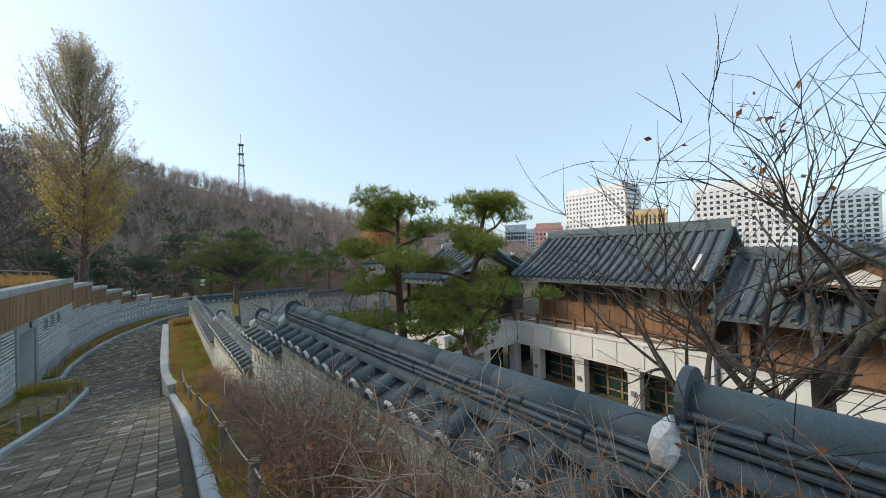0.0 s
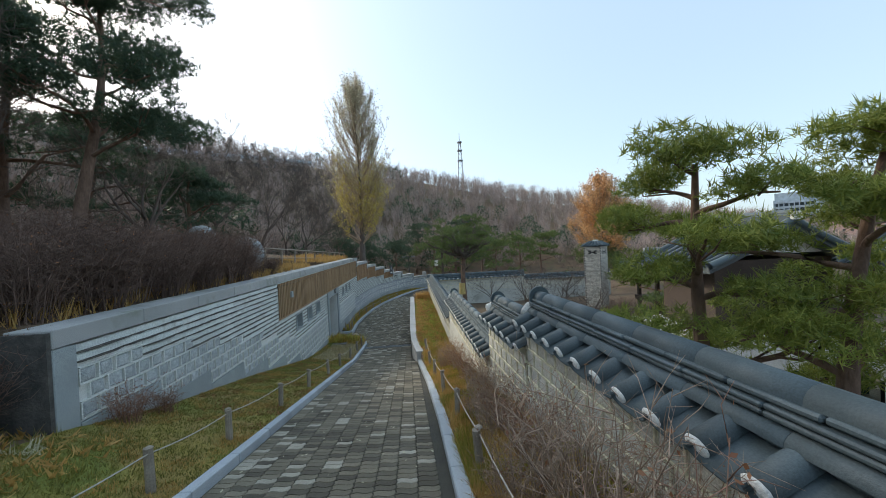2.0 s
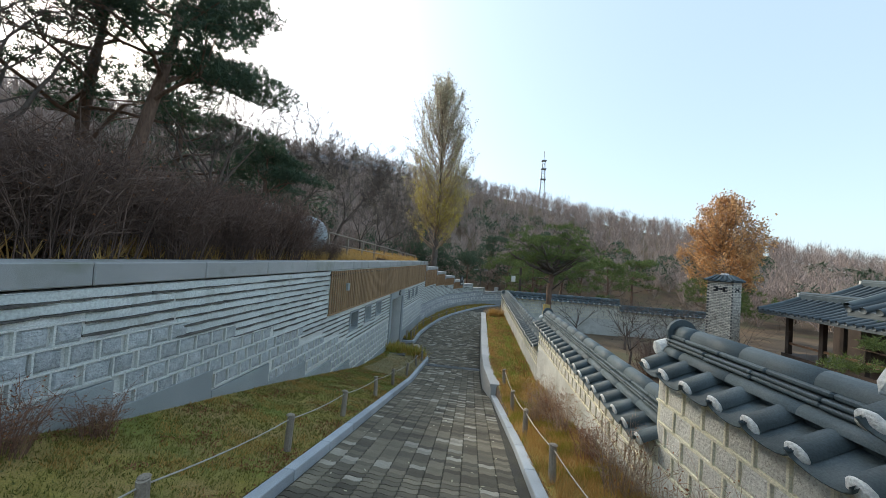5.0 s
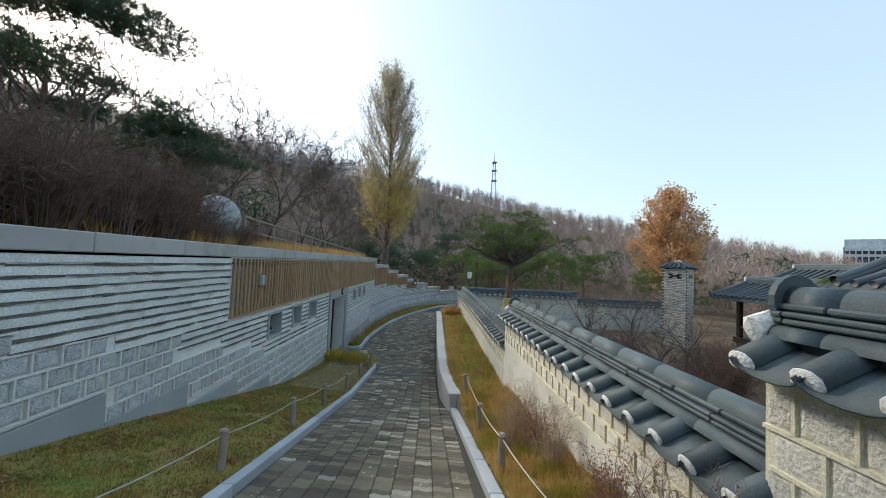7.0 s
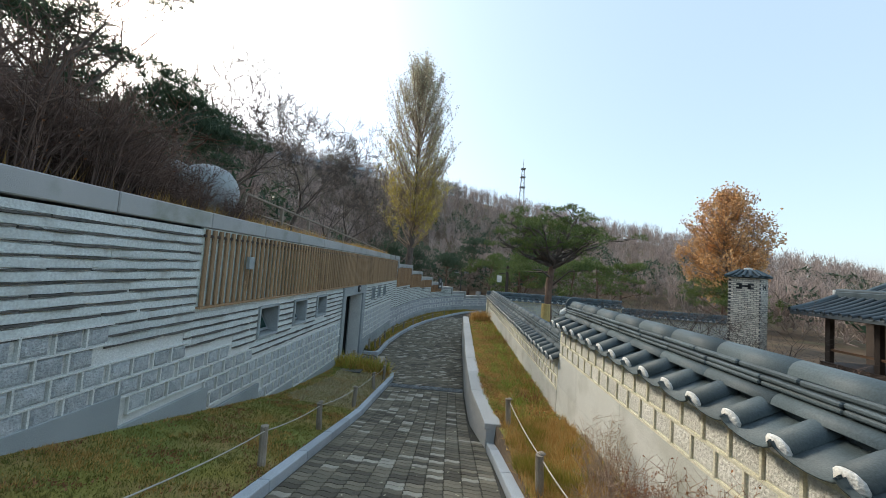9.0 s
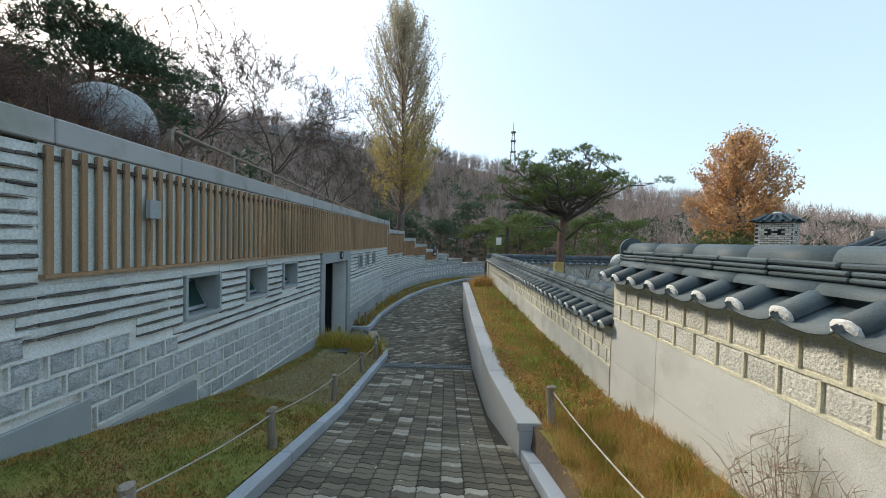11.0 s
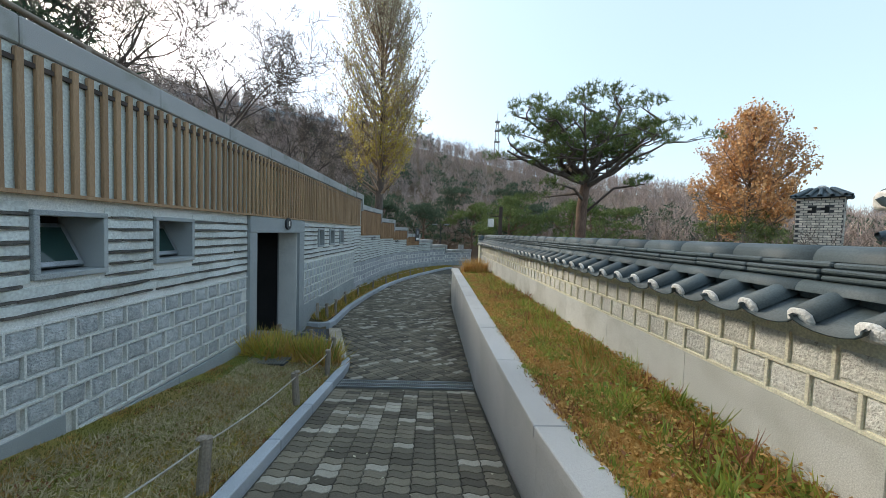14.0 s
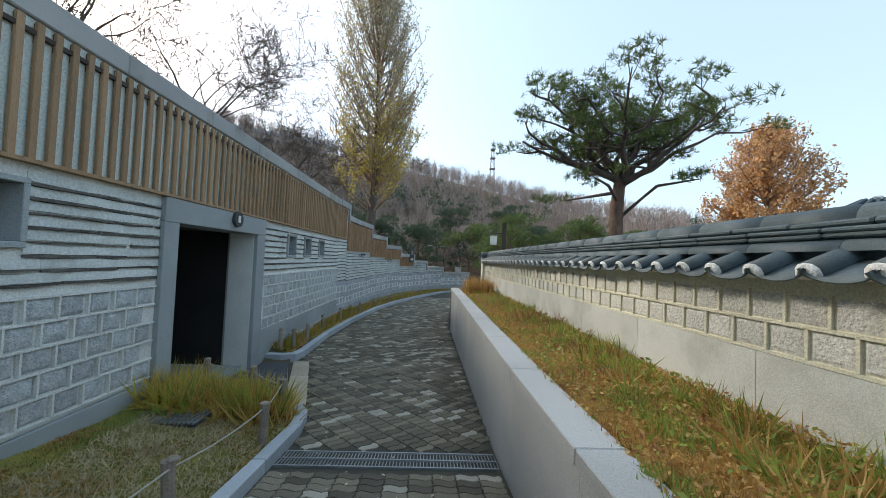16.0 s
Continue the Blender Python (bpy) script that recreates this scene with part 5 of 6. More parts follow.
tower_block("office_block", "pale blue-grey office block in the haze", 50.3, 52.6, 330, 17.0, GREYBLUE, 0, 10, 6, 25, (0.7, 0.6))
tower_block("office_block", "blue-grey glass office block on the skyline", 47.9, 51.3, 170, 10.5, GREYBLUE, 0, 9, 8, 15, (0.8, 0.7))
part_wing = thing("hill_building", "long low pale building on the hill crest", "building", (-64, 83, 19.6), turn=28.4)
part("wall", a_box(0, 42, 0, 6, -3, 5.0), CONCRETE, part_wing)
part("roof", a_box(-1, 43, -1, 7, 5.0, 5.7), GREYBLUE, part_wing)
part("window_band", a_box(1, 41, -0.08, 0, 1.5, 4.2), BLUE_GLASS, part_wing)


def rear_hall():
    root = thing("rear_hall", "distant tiled hall behind the garden pavilion", "building")
    part("wall", a_box(21, 26, 22, 29, -4.6, -0.5), TIMBER_DARK, root)
    tiled_roof(root, 20, 27, 21, 30, -0.6, 0.75, 0.4)


rear_hall()
# ---- trees and shrubs ----
def bare_limbs(tubes, start, way, length, radius, level, rng, tips, droop=0.0, fork=(2, 4), sides=5, spread=0.55, twig=0.006):
    """A limb that wanders, tapers and forks."""
    n = 5 if level > 0 else 3
    pts, d, p = [Vector(start)], Vector(way).normalized(), Vector(start)
    for i in range(n):
        d = (d + Vector((rng.gauss(0, 0.14), rng.gauss(0, 0.14), rng.gauss(0.03 - droop, 0.1)))).normalized()
        p = p + d * length / n
        pts.append(p.copy())
    radii = [radius * (1 - 0.65 * i / n) for i in range(n + 1)]
    tubes.add(pts, radii, max(3, sides))
    tips.append((pts[-1], d))
    if level <= 0:
        return
    for k in range(rng.randint(*fork) + 1):
        i = rng.randint(2, n)
        q = Vector((rng.gauss(0, 1), rng.gauss(0, 1), rng.gauss(0.25, 0.7)))
        w = (d * (1 - spread) + q.normalized() * spread).normalized()
        bare_limbs(tubes, pts[i], w, length * rng.uniform(0.5, 0.8), max(radii[i] * 0.72, twig), level - 1, rng, tips, droop, fork, sides - 1, spread, twig)


def bare_tree(at, height, trunk_r, seed, label, lean=(0, 0), levels=4, first=0.35, spread=0.5, leaves=0, leaf_mat=None, leaf_size=0.05, name="bare_tree", group="bare trees", fork=(2, 3), bark=None, twig=0.006):
    rng = random.Random(seed)
    root = thing(name, label, "tree", at, group=group)
    trunk, crown, tips = Tubes(), Tubes(), []
    top = Vector((lean[0], lean[1], height * first))
    mids = [Vector((0, 0, -0.3)), Vector((lean[0] * 0.2, lean[1] * 0.2, height * first * 0.35)), Vector((lean[0] * 0.6 + rng.gauss(0, 0.05), lean[1] * 0.6, height * first * 0.7)), top]
    trunk.add(mids, [trunk_r * 1.3, trunk_r, trunk_r * 0.85, trunk_r * 0.7], 8)
    for k in range(rng.randint(4, 5)):
        w = k * 2.4 + rng.uniform(-0.4, 0.4)
        d = Vector((math.cos(w) * spread, math.sin(w) * spread, 1 - spread * 0.6))
        bare_limbs(crown, top.lerp(mids[2], rng.uniform(0, 0.7)), d, height * (1 - first) * 0.48, trunk_r * 0.5, levels - 1, rng, tips, fork=fork, twig=twig)
    trunk.link("trunk", bark or BARK_GREY, root)
    crown.link("crown", bark or BARK_GREY, root)
    if leaves:
        c = [t + d * rng.uniform(-0.5, 0.1) + Vector((rng.gauss(0, 1), rng.gauss(0, 1), rng.gauss(0, 1))) * (0.05 if leaves < 200 else 0.3) for _ in range(max(1, leaves // len(tips))) for t, d in tips]
        np_mesh("foliage", *leaf_quads([tuple(q) for q in c[:leaves]], leaf_size, seed), leaf_mat, root)
    return root


def needle_pad(centres, sizes, tufts, needle, width, seed):
    """Flattened pads of needle tufts."""
    rng = np.random.default_rng(seed)
    out = []
    for c, (rx, rz) in zip(centres, sizes):
        k = max(6, int(tufts * rx * rx))
        u = rng.normal(size=(k, 3))
        u /= np.linalg.norm(u, axis=1, keepdims=True)
        u *= rng.uniform(0.25, 1, (k, 1)) ** 0.5
        q = np.asarray(c) + u * (rx, rx, rz)
        q[:, 2] += 0.10 * rx * (1 - (u[:, 0] ** 2 + u[:, 1] ** 2))
        out.append(np.repeat(q, 11, 0) + rng.normal(size=(k * 11, 3)) * needle * 0.12)
    return blades(np.concatenate(out), needle, width, 0.75, seed, 0.5)


def pine(at, height, trunk_r, crown_r, seed, label, lean=(0, 0), first=0.5, pads=26, mat=None, needle=0.12, width=0.006, tufts=170, flat=0.3, name="pine_tree", limbs=11, group="pines", shape=0.9, low=0.0):
    rng = random.Random(seed)
    root = thing(name, label, "tree", at, group=group)
    trunk, arms = Tubes(), Tubes()
    n = 9
    pts = []
    for i in range(n + 1):
        k = i / n
        pts.append(Vector((lean[0] * k ** 1.4 + 0.035 * height * math.sin(5 * k + seed) * k, lean[1] * k ** 1.4 + 0.03 * height * math.sin(4 * k + 2 * seed) * k, height * 0.93 * k - (0.3 if i == 0 else 0))))
    trunk.add(pts, [trunk_r * (1.15 - 0.95 * i / n) for i in range(n + 1)], 9)
    centres, sizes = [], []
    for k in range(limbs):
        f = first + (1 - first) * (k + rng.uniform(0, 0.8)) / limbs
        i = min(int(f * n), n - 1)
        s = pts[i].lerp(pts[i + 1], f * n - i)
        w = k * 2.4 + rng.uniform(-0.5, 0.5)
        g = (f - first) / (1 - first)
        reach = crown_r * (0.55 + 0.45 * math.sin(math.pi * min(1, g * shape + 0.35))) * rng.uniform(0.75, 1.1)
        e, prev = s.copy(), [s.copy()]
        d = Vector((math.cos(w), math.sin(w), rng.uniform(0.0, 0.5) - low))
        for j in range(5):
            d = (d + Vector((rng.gauss(0, 0.25), rng.gauss(0, 0.25), rng.gauss(0.02, 0.2)))).normalized()
            e = e + d * reach / 5
            prev.append(e.copy())
        r0 = trunk_r * 0.42 * (1.1 - 0.6 * f)
        arms.add(prev, [r0 * (1 - 0.15 * j) for j in range(6)], 6)
        for j in range(max(2, pads // limbs)):
            q = prev[rng.randint(3, 5)] + Vector((rng.gauss(0, 0.16), rng.gauss(0, 0.16), rng.uniform(0.02, 0.14))) * crown_r
            rr = crown_r * rng.uniform(0.20, 0.34)
            centres.append(tuple(q))
            sizes.append((rr, rr * flat * rng.uniform(0.8, 1.3)))
            m = prev[3].lerp(q, 0.5) + Vector((rng.gauss(0, 0.05), rng.gauss(0, 0.05), -0.05)) * crown_r
            arms.add([prev[rng.randint(2, 4)], m, q], [r0 * 0.4, r0 * 0.3, r0 * 0.12], 4)
    for j in range(3):
        centres.append(tuple(pts[-1] + Vector((rng.gauss(0, 0.15), rng.gauss(0, 0.15), 0.03 * j)) * crown_r))
        sizes.append((crown_r * 0.3, crown_r * 0.12))
    trunk.link("trunk", BARK, root)
    arms.link("limb_frame", BARK, root)
    np_mesh("crown", *needle_pad(centres, sizes, tufts, needle, width, seed), mat or NEEDLE, root)
    return root


def upright_tree(name, label, at, height, width, seed, branches, lush, low_mat, high_mat, share, leaf=0.09, first=0.12, group="", trunk_r=0.34):
    """A tree whose limbs all climb steeply inside a spindle-shaped crown, leafier below than above."""
    rng = random.Random(seed)
    root = thing(name, label, "tree", at, group=group)
    trunk, crown = Tubes(), Tubes()
    ks = np.linspace(0, 0.97, 9)
    pts = [Vector((0.012 * height * math.sin(k * 4), 0.008 * height * math.cos(k * 3), height * k - (0.5 if k == 0 else 0))) for k in ks]
    trunk.add(pts, [trunk_r * (1.0 - k) ** 1.2 + 0.015 for k in ks], 8)

    def girth(g):
        u = min(max((g - first) / (1.0 - first), 0.0), 1.0)
        return 0.5 * width * (u ** 0.55) * ((1 - u) ** 0.6) * 1.62

    low, high = [], []
    for b in range(branches):
        f = first + (0.84 - first) * rng.random() ** 0.9
        i = min(int(f / 0.97 * 8), 7)
        s = pts[i].lerp(pts[i + 1], f / 0.97 * 8 - i)
        g = min(f + rng.uniform(0.10, 0.24), 0.985)
        w, rad = rng.uniform(0, 6.283), girth(g) * rng.uniform(0.25, 1.0) ** 0.5
        e = Vector((math.cos(w) * rad, math.sin(w) * rad, height * g))
        out = Vector((e.x - s.x, e.y - s.y, 0))
        q = [s, s.lerp(e, 0.35) + out * 0.16, s.lerp(e, 0.7) + out * 0.1, e]
        thick = 0.03 + 0.075 * (1 - f) * min(1, rad)
        crown.add(q, [thick, thick * 0.7, thick * 0.45, 0.01], 4)
        for t in range(9):
            m = rng.uniform(0.25, 1)
            k = min(int(m * 3), 2)
            o = q[k].lerp(q[k + 1], m * 3 - k)
            n = o + Vector((rng.gauss(0, 0.02), rng.gauss(0, 0.02), rng.uniform(0.03, 0.075))) * height
            crown.add([o, o.lerp(n, 0.5) + Vector((rng.gauss(0, 0.05), rng.gauss(0, 0.05), 0)), n], [0.02, 0.012, 0.005], 3)
            for _ in range(lush):
                c = o.lerp(n, rng.uniform(0, 1.1)) + Vector((rng.gauss(0, 0.13), rng.gauss(0, 0.13), rng.gauss(0, 0.18)))
                if c.z < height * rng.gauss(share, 0.13):
                    low.append(tuple(c))
                elif rng.random() < 0.72:
                    high.append(tuple(c))
    trunk.link("trunk", BARK_GREY, root)
    crown.link("crown", TWIG, root)
    np_mesh("lower_foliage", *leaf_quads(low, leaf, seed), low_mat, root, "fuller lower leaves")
    np_mesh("upper_foliage", *leaf_quads(high, leaf * 0.85, seed + 1), high_mat, root, "thin upper leaves")
    return root


def umbrella_pine(at, fork, reach, rise, seed, label, lean=(0, 0), limbs=17, mat=None):
    """A clear trunk that forks into crooked limbs, each ending in small flat needle pads under a domed outline."""
    rng = random.Random(seed)
    root = thing("pine_tree", label, "tree", at, group="pines")
    trunk, arms = Tubes(), Tubes()
    pts = [Vector((lean[0] * k + 0.10 * math.sin(6 * k), lean[1] * k + 0.06 * math.sin(5 * k + 1), fork * k - (0.3 if k == 0 else 0))) for k in np.linspace(0, 1, 7)]
    trunk.add(pts, [0.19, 0.165, 0.155, 0.15, 0.145, 0.15, 0.12], 9)
    top = pts[-1]
    centres, sizes = [], []
    for k in range(limbs):
        w = k * 2.399 + 0.9 + rng.uniform(-0.25, 0.25)
        inner = k % 3 == 2
        far = reach * (rng.uniform(0.35, 0.55) if inner else rng.uniform(0.8, 1.05))
        high = rise * ((1 - (far / reach / 1.12) ** 2) ** 0.5 if far < reach * 1.1 else 0.15) * rng.uniform(0.8, 1.05)
        end = top + Vector((math.cos(w) * far, math.sin(w) * far * 0.75, max(high, rng.uniform(0.0, 0.5))))
        way = [top - Vector((0, 0, rng.uniform(0, 0.25)))]
        for j in range(1, 7):
            u = j / 6
            p = top.lerp(end, u)
            p.z = top.z + (end.z - top.z) * u ** 1.25
            way.append(p + Vector((rng.gauss(0, 0.09), rng.gauss(0, 0.09), rng.gauss(0, 0.07))) * (1 if j < 6 else 0))
        arms.add(way, [0.085 - 0.0105 * j for j in range(7)], 6)
        for j in range(8):
            a = rng.randint(2, 6)
            out = Vector((rng.gauss(0, 0.36), rng.gauss(0, 0.36), rng.uniform(0.05, 0.38)))
            q = way[a] + out
            arms.add([way[a], way[a].lerp(q, 0.5) + Vector((rng.gauss(0, 0.06), rng.gauss(0, 0.06), -0.05)), q], [0.03, 0.022, 0.01], 4)
            if a > 2:
                for _ in range(2):
                    z = q + Vector((rng.gauss(0, 0.22), rng.gauss(0, 0.22), rng.uniform(-0.02, 0.16)))
                    arms.add([way[a].lerp(q, 0.6), z], [0.012, 0.006], 3)
                    rr = rng.uniform(0.2, 0.33)
                    centres.append(tuple(z))
                    sizes.append((rr, rr * 0.45))
    for j in range(3):
        w = 2.2 + 1.7 * j
        e = top + Vector((math.cos(w) * 1.5, math.sin(w) * 1.5, -0.35 + 0.1 * j))
        arms.add([top - Vector((0, 0, 0.3 + 0.3 * j)), top.lerp(e, 0.5) - Vector((0, 0, 0.15)), e], [0.05, 0.035, 0.015], 5)
        for _ in range(4):
            centres.append(tuple(e + Vector((rng.gauss(0, 0.3), rng.gauss(0, 0.3), rng.gauss(0.05, 0.06)))))
            sizes.append((0.24, 0.1))
    trunk.link("trunk", BARK, root)
    arms.link("limb_frame", BARK_GREY, root)
    np_mesh("crown", *needle_pad(centres, sizes, 230, 0.13, 0.008, seed), mat or NEEDLE, root)
    return root


def shrub(at, height, radius, stems, seed, label, mat=None, leaf_mat=None, leaves=0, group="shrubs", fine=0.004, name="shrub"):
    """Many thin upright stems that fork into fine twigs."""
    rng = random.Random(seed)
    root = thing(name, label, "shrub", at, group=group)
    t, tips = Tubes(), []
    for k in range(stems):
        w, r = rng.uniform(0, 6.283), radius * rng.uniform(0, 0.45)
        p = Vector((math.cos(w) * r, math.sin(w) * r, -0.06))
        h = height * rng.uniform(0.55, 1.05)
        o = Vector((math.cos(w), math.sin(w), 0)) * radius * rng.uniform(0.1, 0.75)
        a = p + o * 0.3 + Vector((rng.gauss(0, 0.04), rng.gauss(0, 0.04), h * 0.45))
        b = p + o + Vector((rng.gauss(0, 0.06), rng.gauss(0, 0.06), h))
        t.add([p, a, b], [fine * 1.9, fine * 1.4, fine * 0.5], 3)
        for j in range(7):
            g = rng.uniform(0.2, 1)
            q = p.lerp(a, g * 2) if g < 0.5 else a.lerp(b, g * 2 - 1)
            e = q + Vector((rng.gauss(0, 0.17), rng.gauss(0, 0.17), rng.uniform(0.0, 0.22))) * height
            m = q.lerp(e, 0.5) + Vector((rng.gauss(0, 0.02), rng.gauss(0, 0.02), 0.02))
            t.add([q, m, e], [fine, fine * 0.7, fine * 0.35], 3)
            tips += [e, m]
            for _ in range(1):
                u = m.lerp(e, rng.random())
                t.add([u, u + Vector((rng.gauss(0, 0.06), rng.gauss(0, 0.06), rng.uniform(0, 0.12))) * height], [fine * 0.6, fine * 0.25], 3)
    t.link("twig_crown", mat or TWIG, root)
    if leaves:
        c = [tuple(rng.choice(tips) + Vector((rng.gauss(0, 0.02), rng.gauss(0, 0.02), rng.gauss(0, 0.02)))) for _ in range(leaves)]
        np_mesh("foliage", *leaf_quads(c, 0.018, seed), leaf_mat or RUST, root)
    return root


def scaled(x, y, z, turn, s, sz=None):
    return pose(x, y, z, 0, 0, turn) @ Matrix.Diagonal((s, s, sz or s, 1))


rng = random.Random(3)
# shrubs along the strip under the garden wall
base = [shrub((1.15, 2.0, land(1.15, 2.0)), 1.05, 0.62, 42, 1, "bare grey-brown shrub against the garden wall", TWIG, RUST, 220, "strip shrubs"),
        shrub((1.0, 3.2, land(1.0, 3.2)), 0.95, 0.60, 42, 2, "red-brown barberry shrub with a few rusty leaves", TWIG_RED, RUST, 620, "strip shrubs"),
        shrub((1.2, 4.4, land(1.2, 4.4)), 1.15, 0.66, 46, 4, "dense bare shrub with fine grey twigs", TWIG, RUST, 40, "strip shrubs")]
for y in (0.6, 1.2, 2.7, 3.7, 5.2, 5.9, 6.7, 7.4, 8.3, 9.3, 10.3, 11.4, 12.4, 13.4):
    for x in (1.28, 0.98):
        if x < 1.1 and (y > 2.5 and rng.random() < 0.8):
            continue
        xx = min(x + rng.uniform(-0.1, 0.1), 1.3)
        s = rng.uniform(0.75, 1.0) * (1.0 if y < 6.5 else 0.8)
        copy_thing(base[rng.randrange(3)] if y > 3 else base[1 if rng.random() < 0.6 else 0], scaled(xx, y + rng.uniform(-0.2, 0.2), land(xx, y), rng.uniform(0, 360), s * 0.8, s * (0.78 if 1.5 < y < 7 else 1.0)))

for x, y, q in ((-4.05, 7.7, 0.62), (-4.0, 8.4, 0.5)):
    copy_thing(base[1], scaled(x, y, land(x, y), 90 * y, q))

# dark brown hedge on the terrace above the wall
hedge = [shrub((-5.7, 8.2, land(-5.7, 8.2)), 1.5, 1.0, 105, 11, "dense dark brown leafless hedge shrub on the terrace", HEDGE_TWIG, RUST, 160, "terrace hedge", 0.006),
         shrub((-6.6, 9.4, land(-6.6, 9.4)), 1.6, 1.05, 105, 12, "dense dark brown leafless hedge shrub on the terrace", HEDGE_TWIG, RUST, 80, "terrace hedge", 0.006)]
for y in np.arange(4.2, 17.0, 0.85):
    for x in (-5.35, -6.3, -7.4):
        if y < 7.2 and x > -6:
            continue
        xx, yy = x + rng.uniform(-0.25, 0.25) - (0.9 if y < 7.2 else 0), y + rng.uniform(-0.3, 0.3)
        s = rng.uniform(0.8, 1.05) * (0.85 if y > 14.5 else 1.0)
        if y > 14.8 and x > -6:
            s *= 0.5
        copy_thing(rng.choice(hedge), scaled(xx, yy, land(xx, yy), rng.uniform(0, 360), s))
for y in (2.2, 3.4, 0.6, 5.0):
    copy_thing(hedge[1], scaled(-6.4 - 0.2 * y, y, land(-6.4 - 0.2 * y, y), 50 * y, 0.9))

for x, y, q in ((-5.0, 6.5, 0.7), (-5.7, 6.4, 0.85), (-6.5, 6.3, 0.95), (-7.3, 6.4, 0.9), (-5.4, 5.8, 0.6)):
    copy_thing(hedge[0], scaled(x, y, land(x, y), 70 * x, q))

# brown shrubs round the garden chimney
for i in range(13):
    x, y = 7.5 + (i * 2.7) % 6.0, 14.5 + (i * 1.9) % 9.0
    copy_thing(hedge[i % 2], scaled(x, y, land(x, y), 40 * i, rng.uniform(0.9, 1.25)))

# pines in the courtyard behind the garden wall
pine((3.6, 6.15, -4.5), 6.9, 0.15, 1.3, 7, "pine with a crooked trunk and spreading green pads", (-0.2, -0.1), 0.58, 46, NEEDLE_LIT, 0.11, 0.006, 560, 0.34, limbs=13)
pine((3.95, 5.2, -4.5), 7.0, 0.15, 1.25, 21, "leaning pine with sunlit yellow-green needle pads", (0.5, -0.2), 0.6, 46, NEEDLE_LIT, 0.11, 0.006, 560, 0.34, limbs=13)
# umbrella pine beyond the lower wall
umbrella = umbrella_pine((3.25, 24.35, -4.3), 4.55, 2.25, 2.5, 15, "broad umbrella pine with straw-wrapped trunk", (0.25, 0.2))
part("straw_wrap", cylinder(0.20, 2.2, 2.9, 12, 0.185), STRAW_WRAP, umbrella, "yellow straw wrapping")
# tall dark pines on the slope above the terrace
pine((-9.0, 12.8, land(-9, 12.8)), 10.0, 0.16, 3.0, 31, "tall dark pine leaning over the terrace", (0.4, 1.2), 0.36, 72, NEEDLE_DARK, 0.2, 0.011, 150, 0.42, limbs=18)
pine((-11.2, 9.6, land(-11.2, 9.6)), 11.0, 0.19, 3.7, 33, "tall dark pine on the slope", (0.2, 0.3), 0.3, 64, NEEDLE_DARK, 0.2, 0.012, 140, 0.42, limbs=16)
pine((-12.5, 14.5, land(-12.5, 14.5)), 8.0, 0.2, 3.0, 36, "dark pine on the slope", (0.3, 0.1), 0.25, 40, NEEDLE_DARK, 0.2, 0.013, 80, 0.4, limbs=14)
pine((-14.0, 19.0, land(-14, 19)), 5.5, 0.18, 3.0, 37, "low spreading dark pine on the slope", (0.5, 0.1), 0.2, 40, NEEDLE_DARK, 0.22, 0.014, 80, 0.3, limbs=14)
pine((-11.0, 21.0, land(-11, 21)), 4.2, 0.15, 2.6, 38, "low spreading dark pine on the slope", (0.4, 0.1), 0.2, 36, NEEDLE_DARK, 0.22, 0.014, 80, 0.3, limbs=12)
upright_tree("poplar_tree", "tall slender poplar with thinning yellow leaves", (-5.3, 42.0, land(-5.3, 42.0)), 20.6, 11.0, 4, 230, 17, YELLOW, PALE_LEAF, 0.42)

# bare trees on the terrace and slope
for i, (x, y, h, lean) in enumerate([(-11.8, 31.5, 10.0, (0.8, 0)), (-10.5, 38.3, 9.0, (0.4, 0)), (-12.8, 26.5, 8.5, (0.5, 0)), (-9.2, 15.8, 6.5, (0, 0)), (-10.4, 11.0, 7.0, (0.2, 0)), (-14.5, 27, 8, (0, 0)), (-8.6, 44.5, 8, (0, 0)), (-13, 41, 9, (0, 0)), (-17, 35, 9, (0, 0)), (-12.5, 7.0, 8, (0, 0)), (-9.8, 6.0, 6, (0, 0))]):
    bare_tree((x, y, land(x, y)), h, 0.13, 50 + i, "leafless deciduous tree on the slope", lean, 6 if i < 3 else 5, 0.24, 0.60 if i < 3 else 0.5, fork=(2, 3), twig=0.013 if i < 3 else 0.009)
upright_tree("autumn_tree", "broad upright tree covered in orange-brown autumn leaves", (20.3, 38.0, -4.3), 11.8, 9.8, 72, 150, 16, ORANGE, ORANGE, 0.6, 0.11, 0.2, trunk_r=0.2)
for i, (x, y, h) in enumerate([(8.5, 27.5, 4.6), (9.8, 25.0, 4.4), (11.2, 23.0, 4.2), (7.6, 24.5, 4.0), (6.4, 30.2, 4.2), (12.6, 30, 4.5), (9.2, 22.0, 3.6), (8.0, 20.2, 3.2)]):
    bare_tree((x, y, land(x, y)), h, 0.07, 90 + i, "low bare many-branched garden tree", (0, 0), 4, 0.18, 0.62, group="garden trees")
# fruit tree close behind the upper wall
bare_tree((3.5, 1.02, -2.6), 6.0, 0.075, 121, "bare fruit tree with lichen-grey bark and last leaves", (0.0, 0.05), 4, 0.5, 0.6, 40, RUST, 0.035, name="fruit_tree", group="", fork=(3, 4), bark=BARK_DARK, twig=0.0035)
bare_tree((3.1, 1.6, -2.6), 5.2, 0.05, 125, "slim bare fruit tree behind the wall", (0.0, 0.0), 4, 0.52, 0.6, 26, RUST, 0.035, name="fruit_tree", group="", fork=(2, 3), bark=BARK_DARK, twig=0.003)

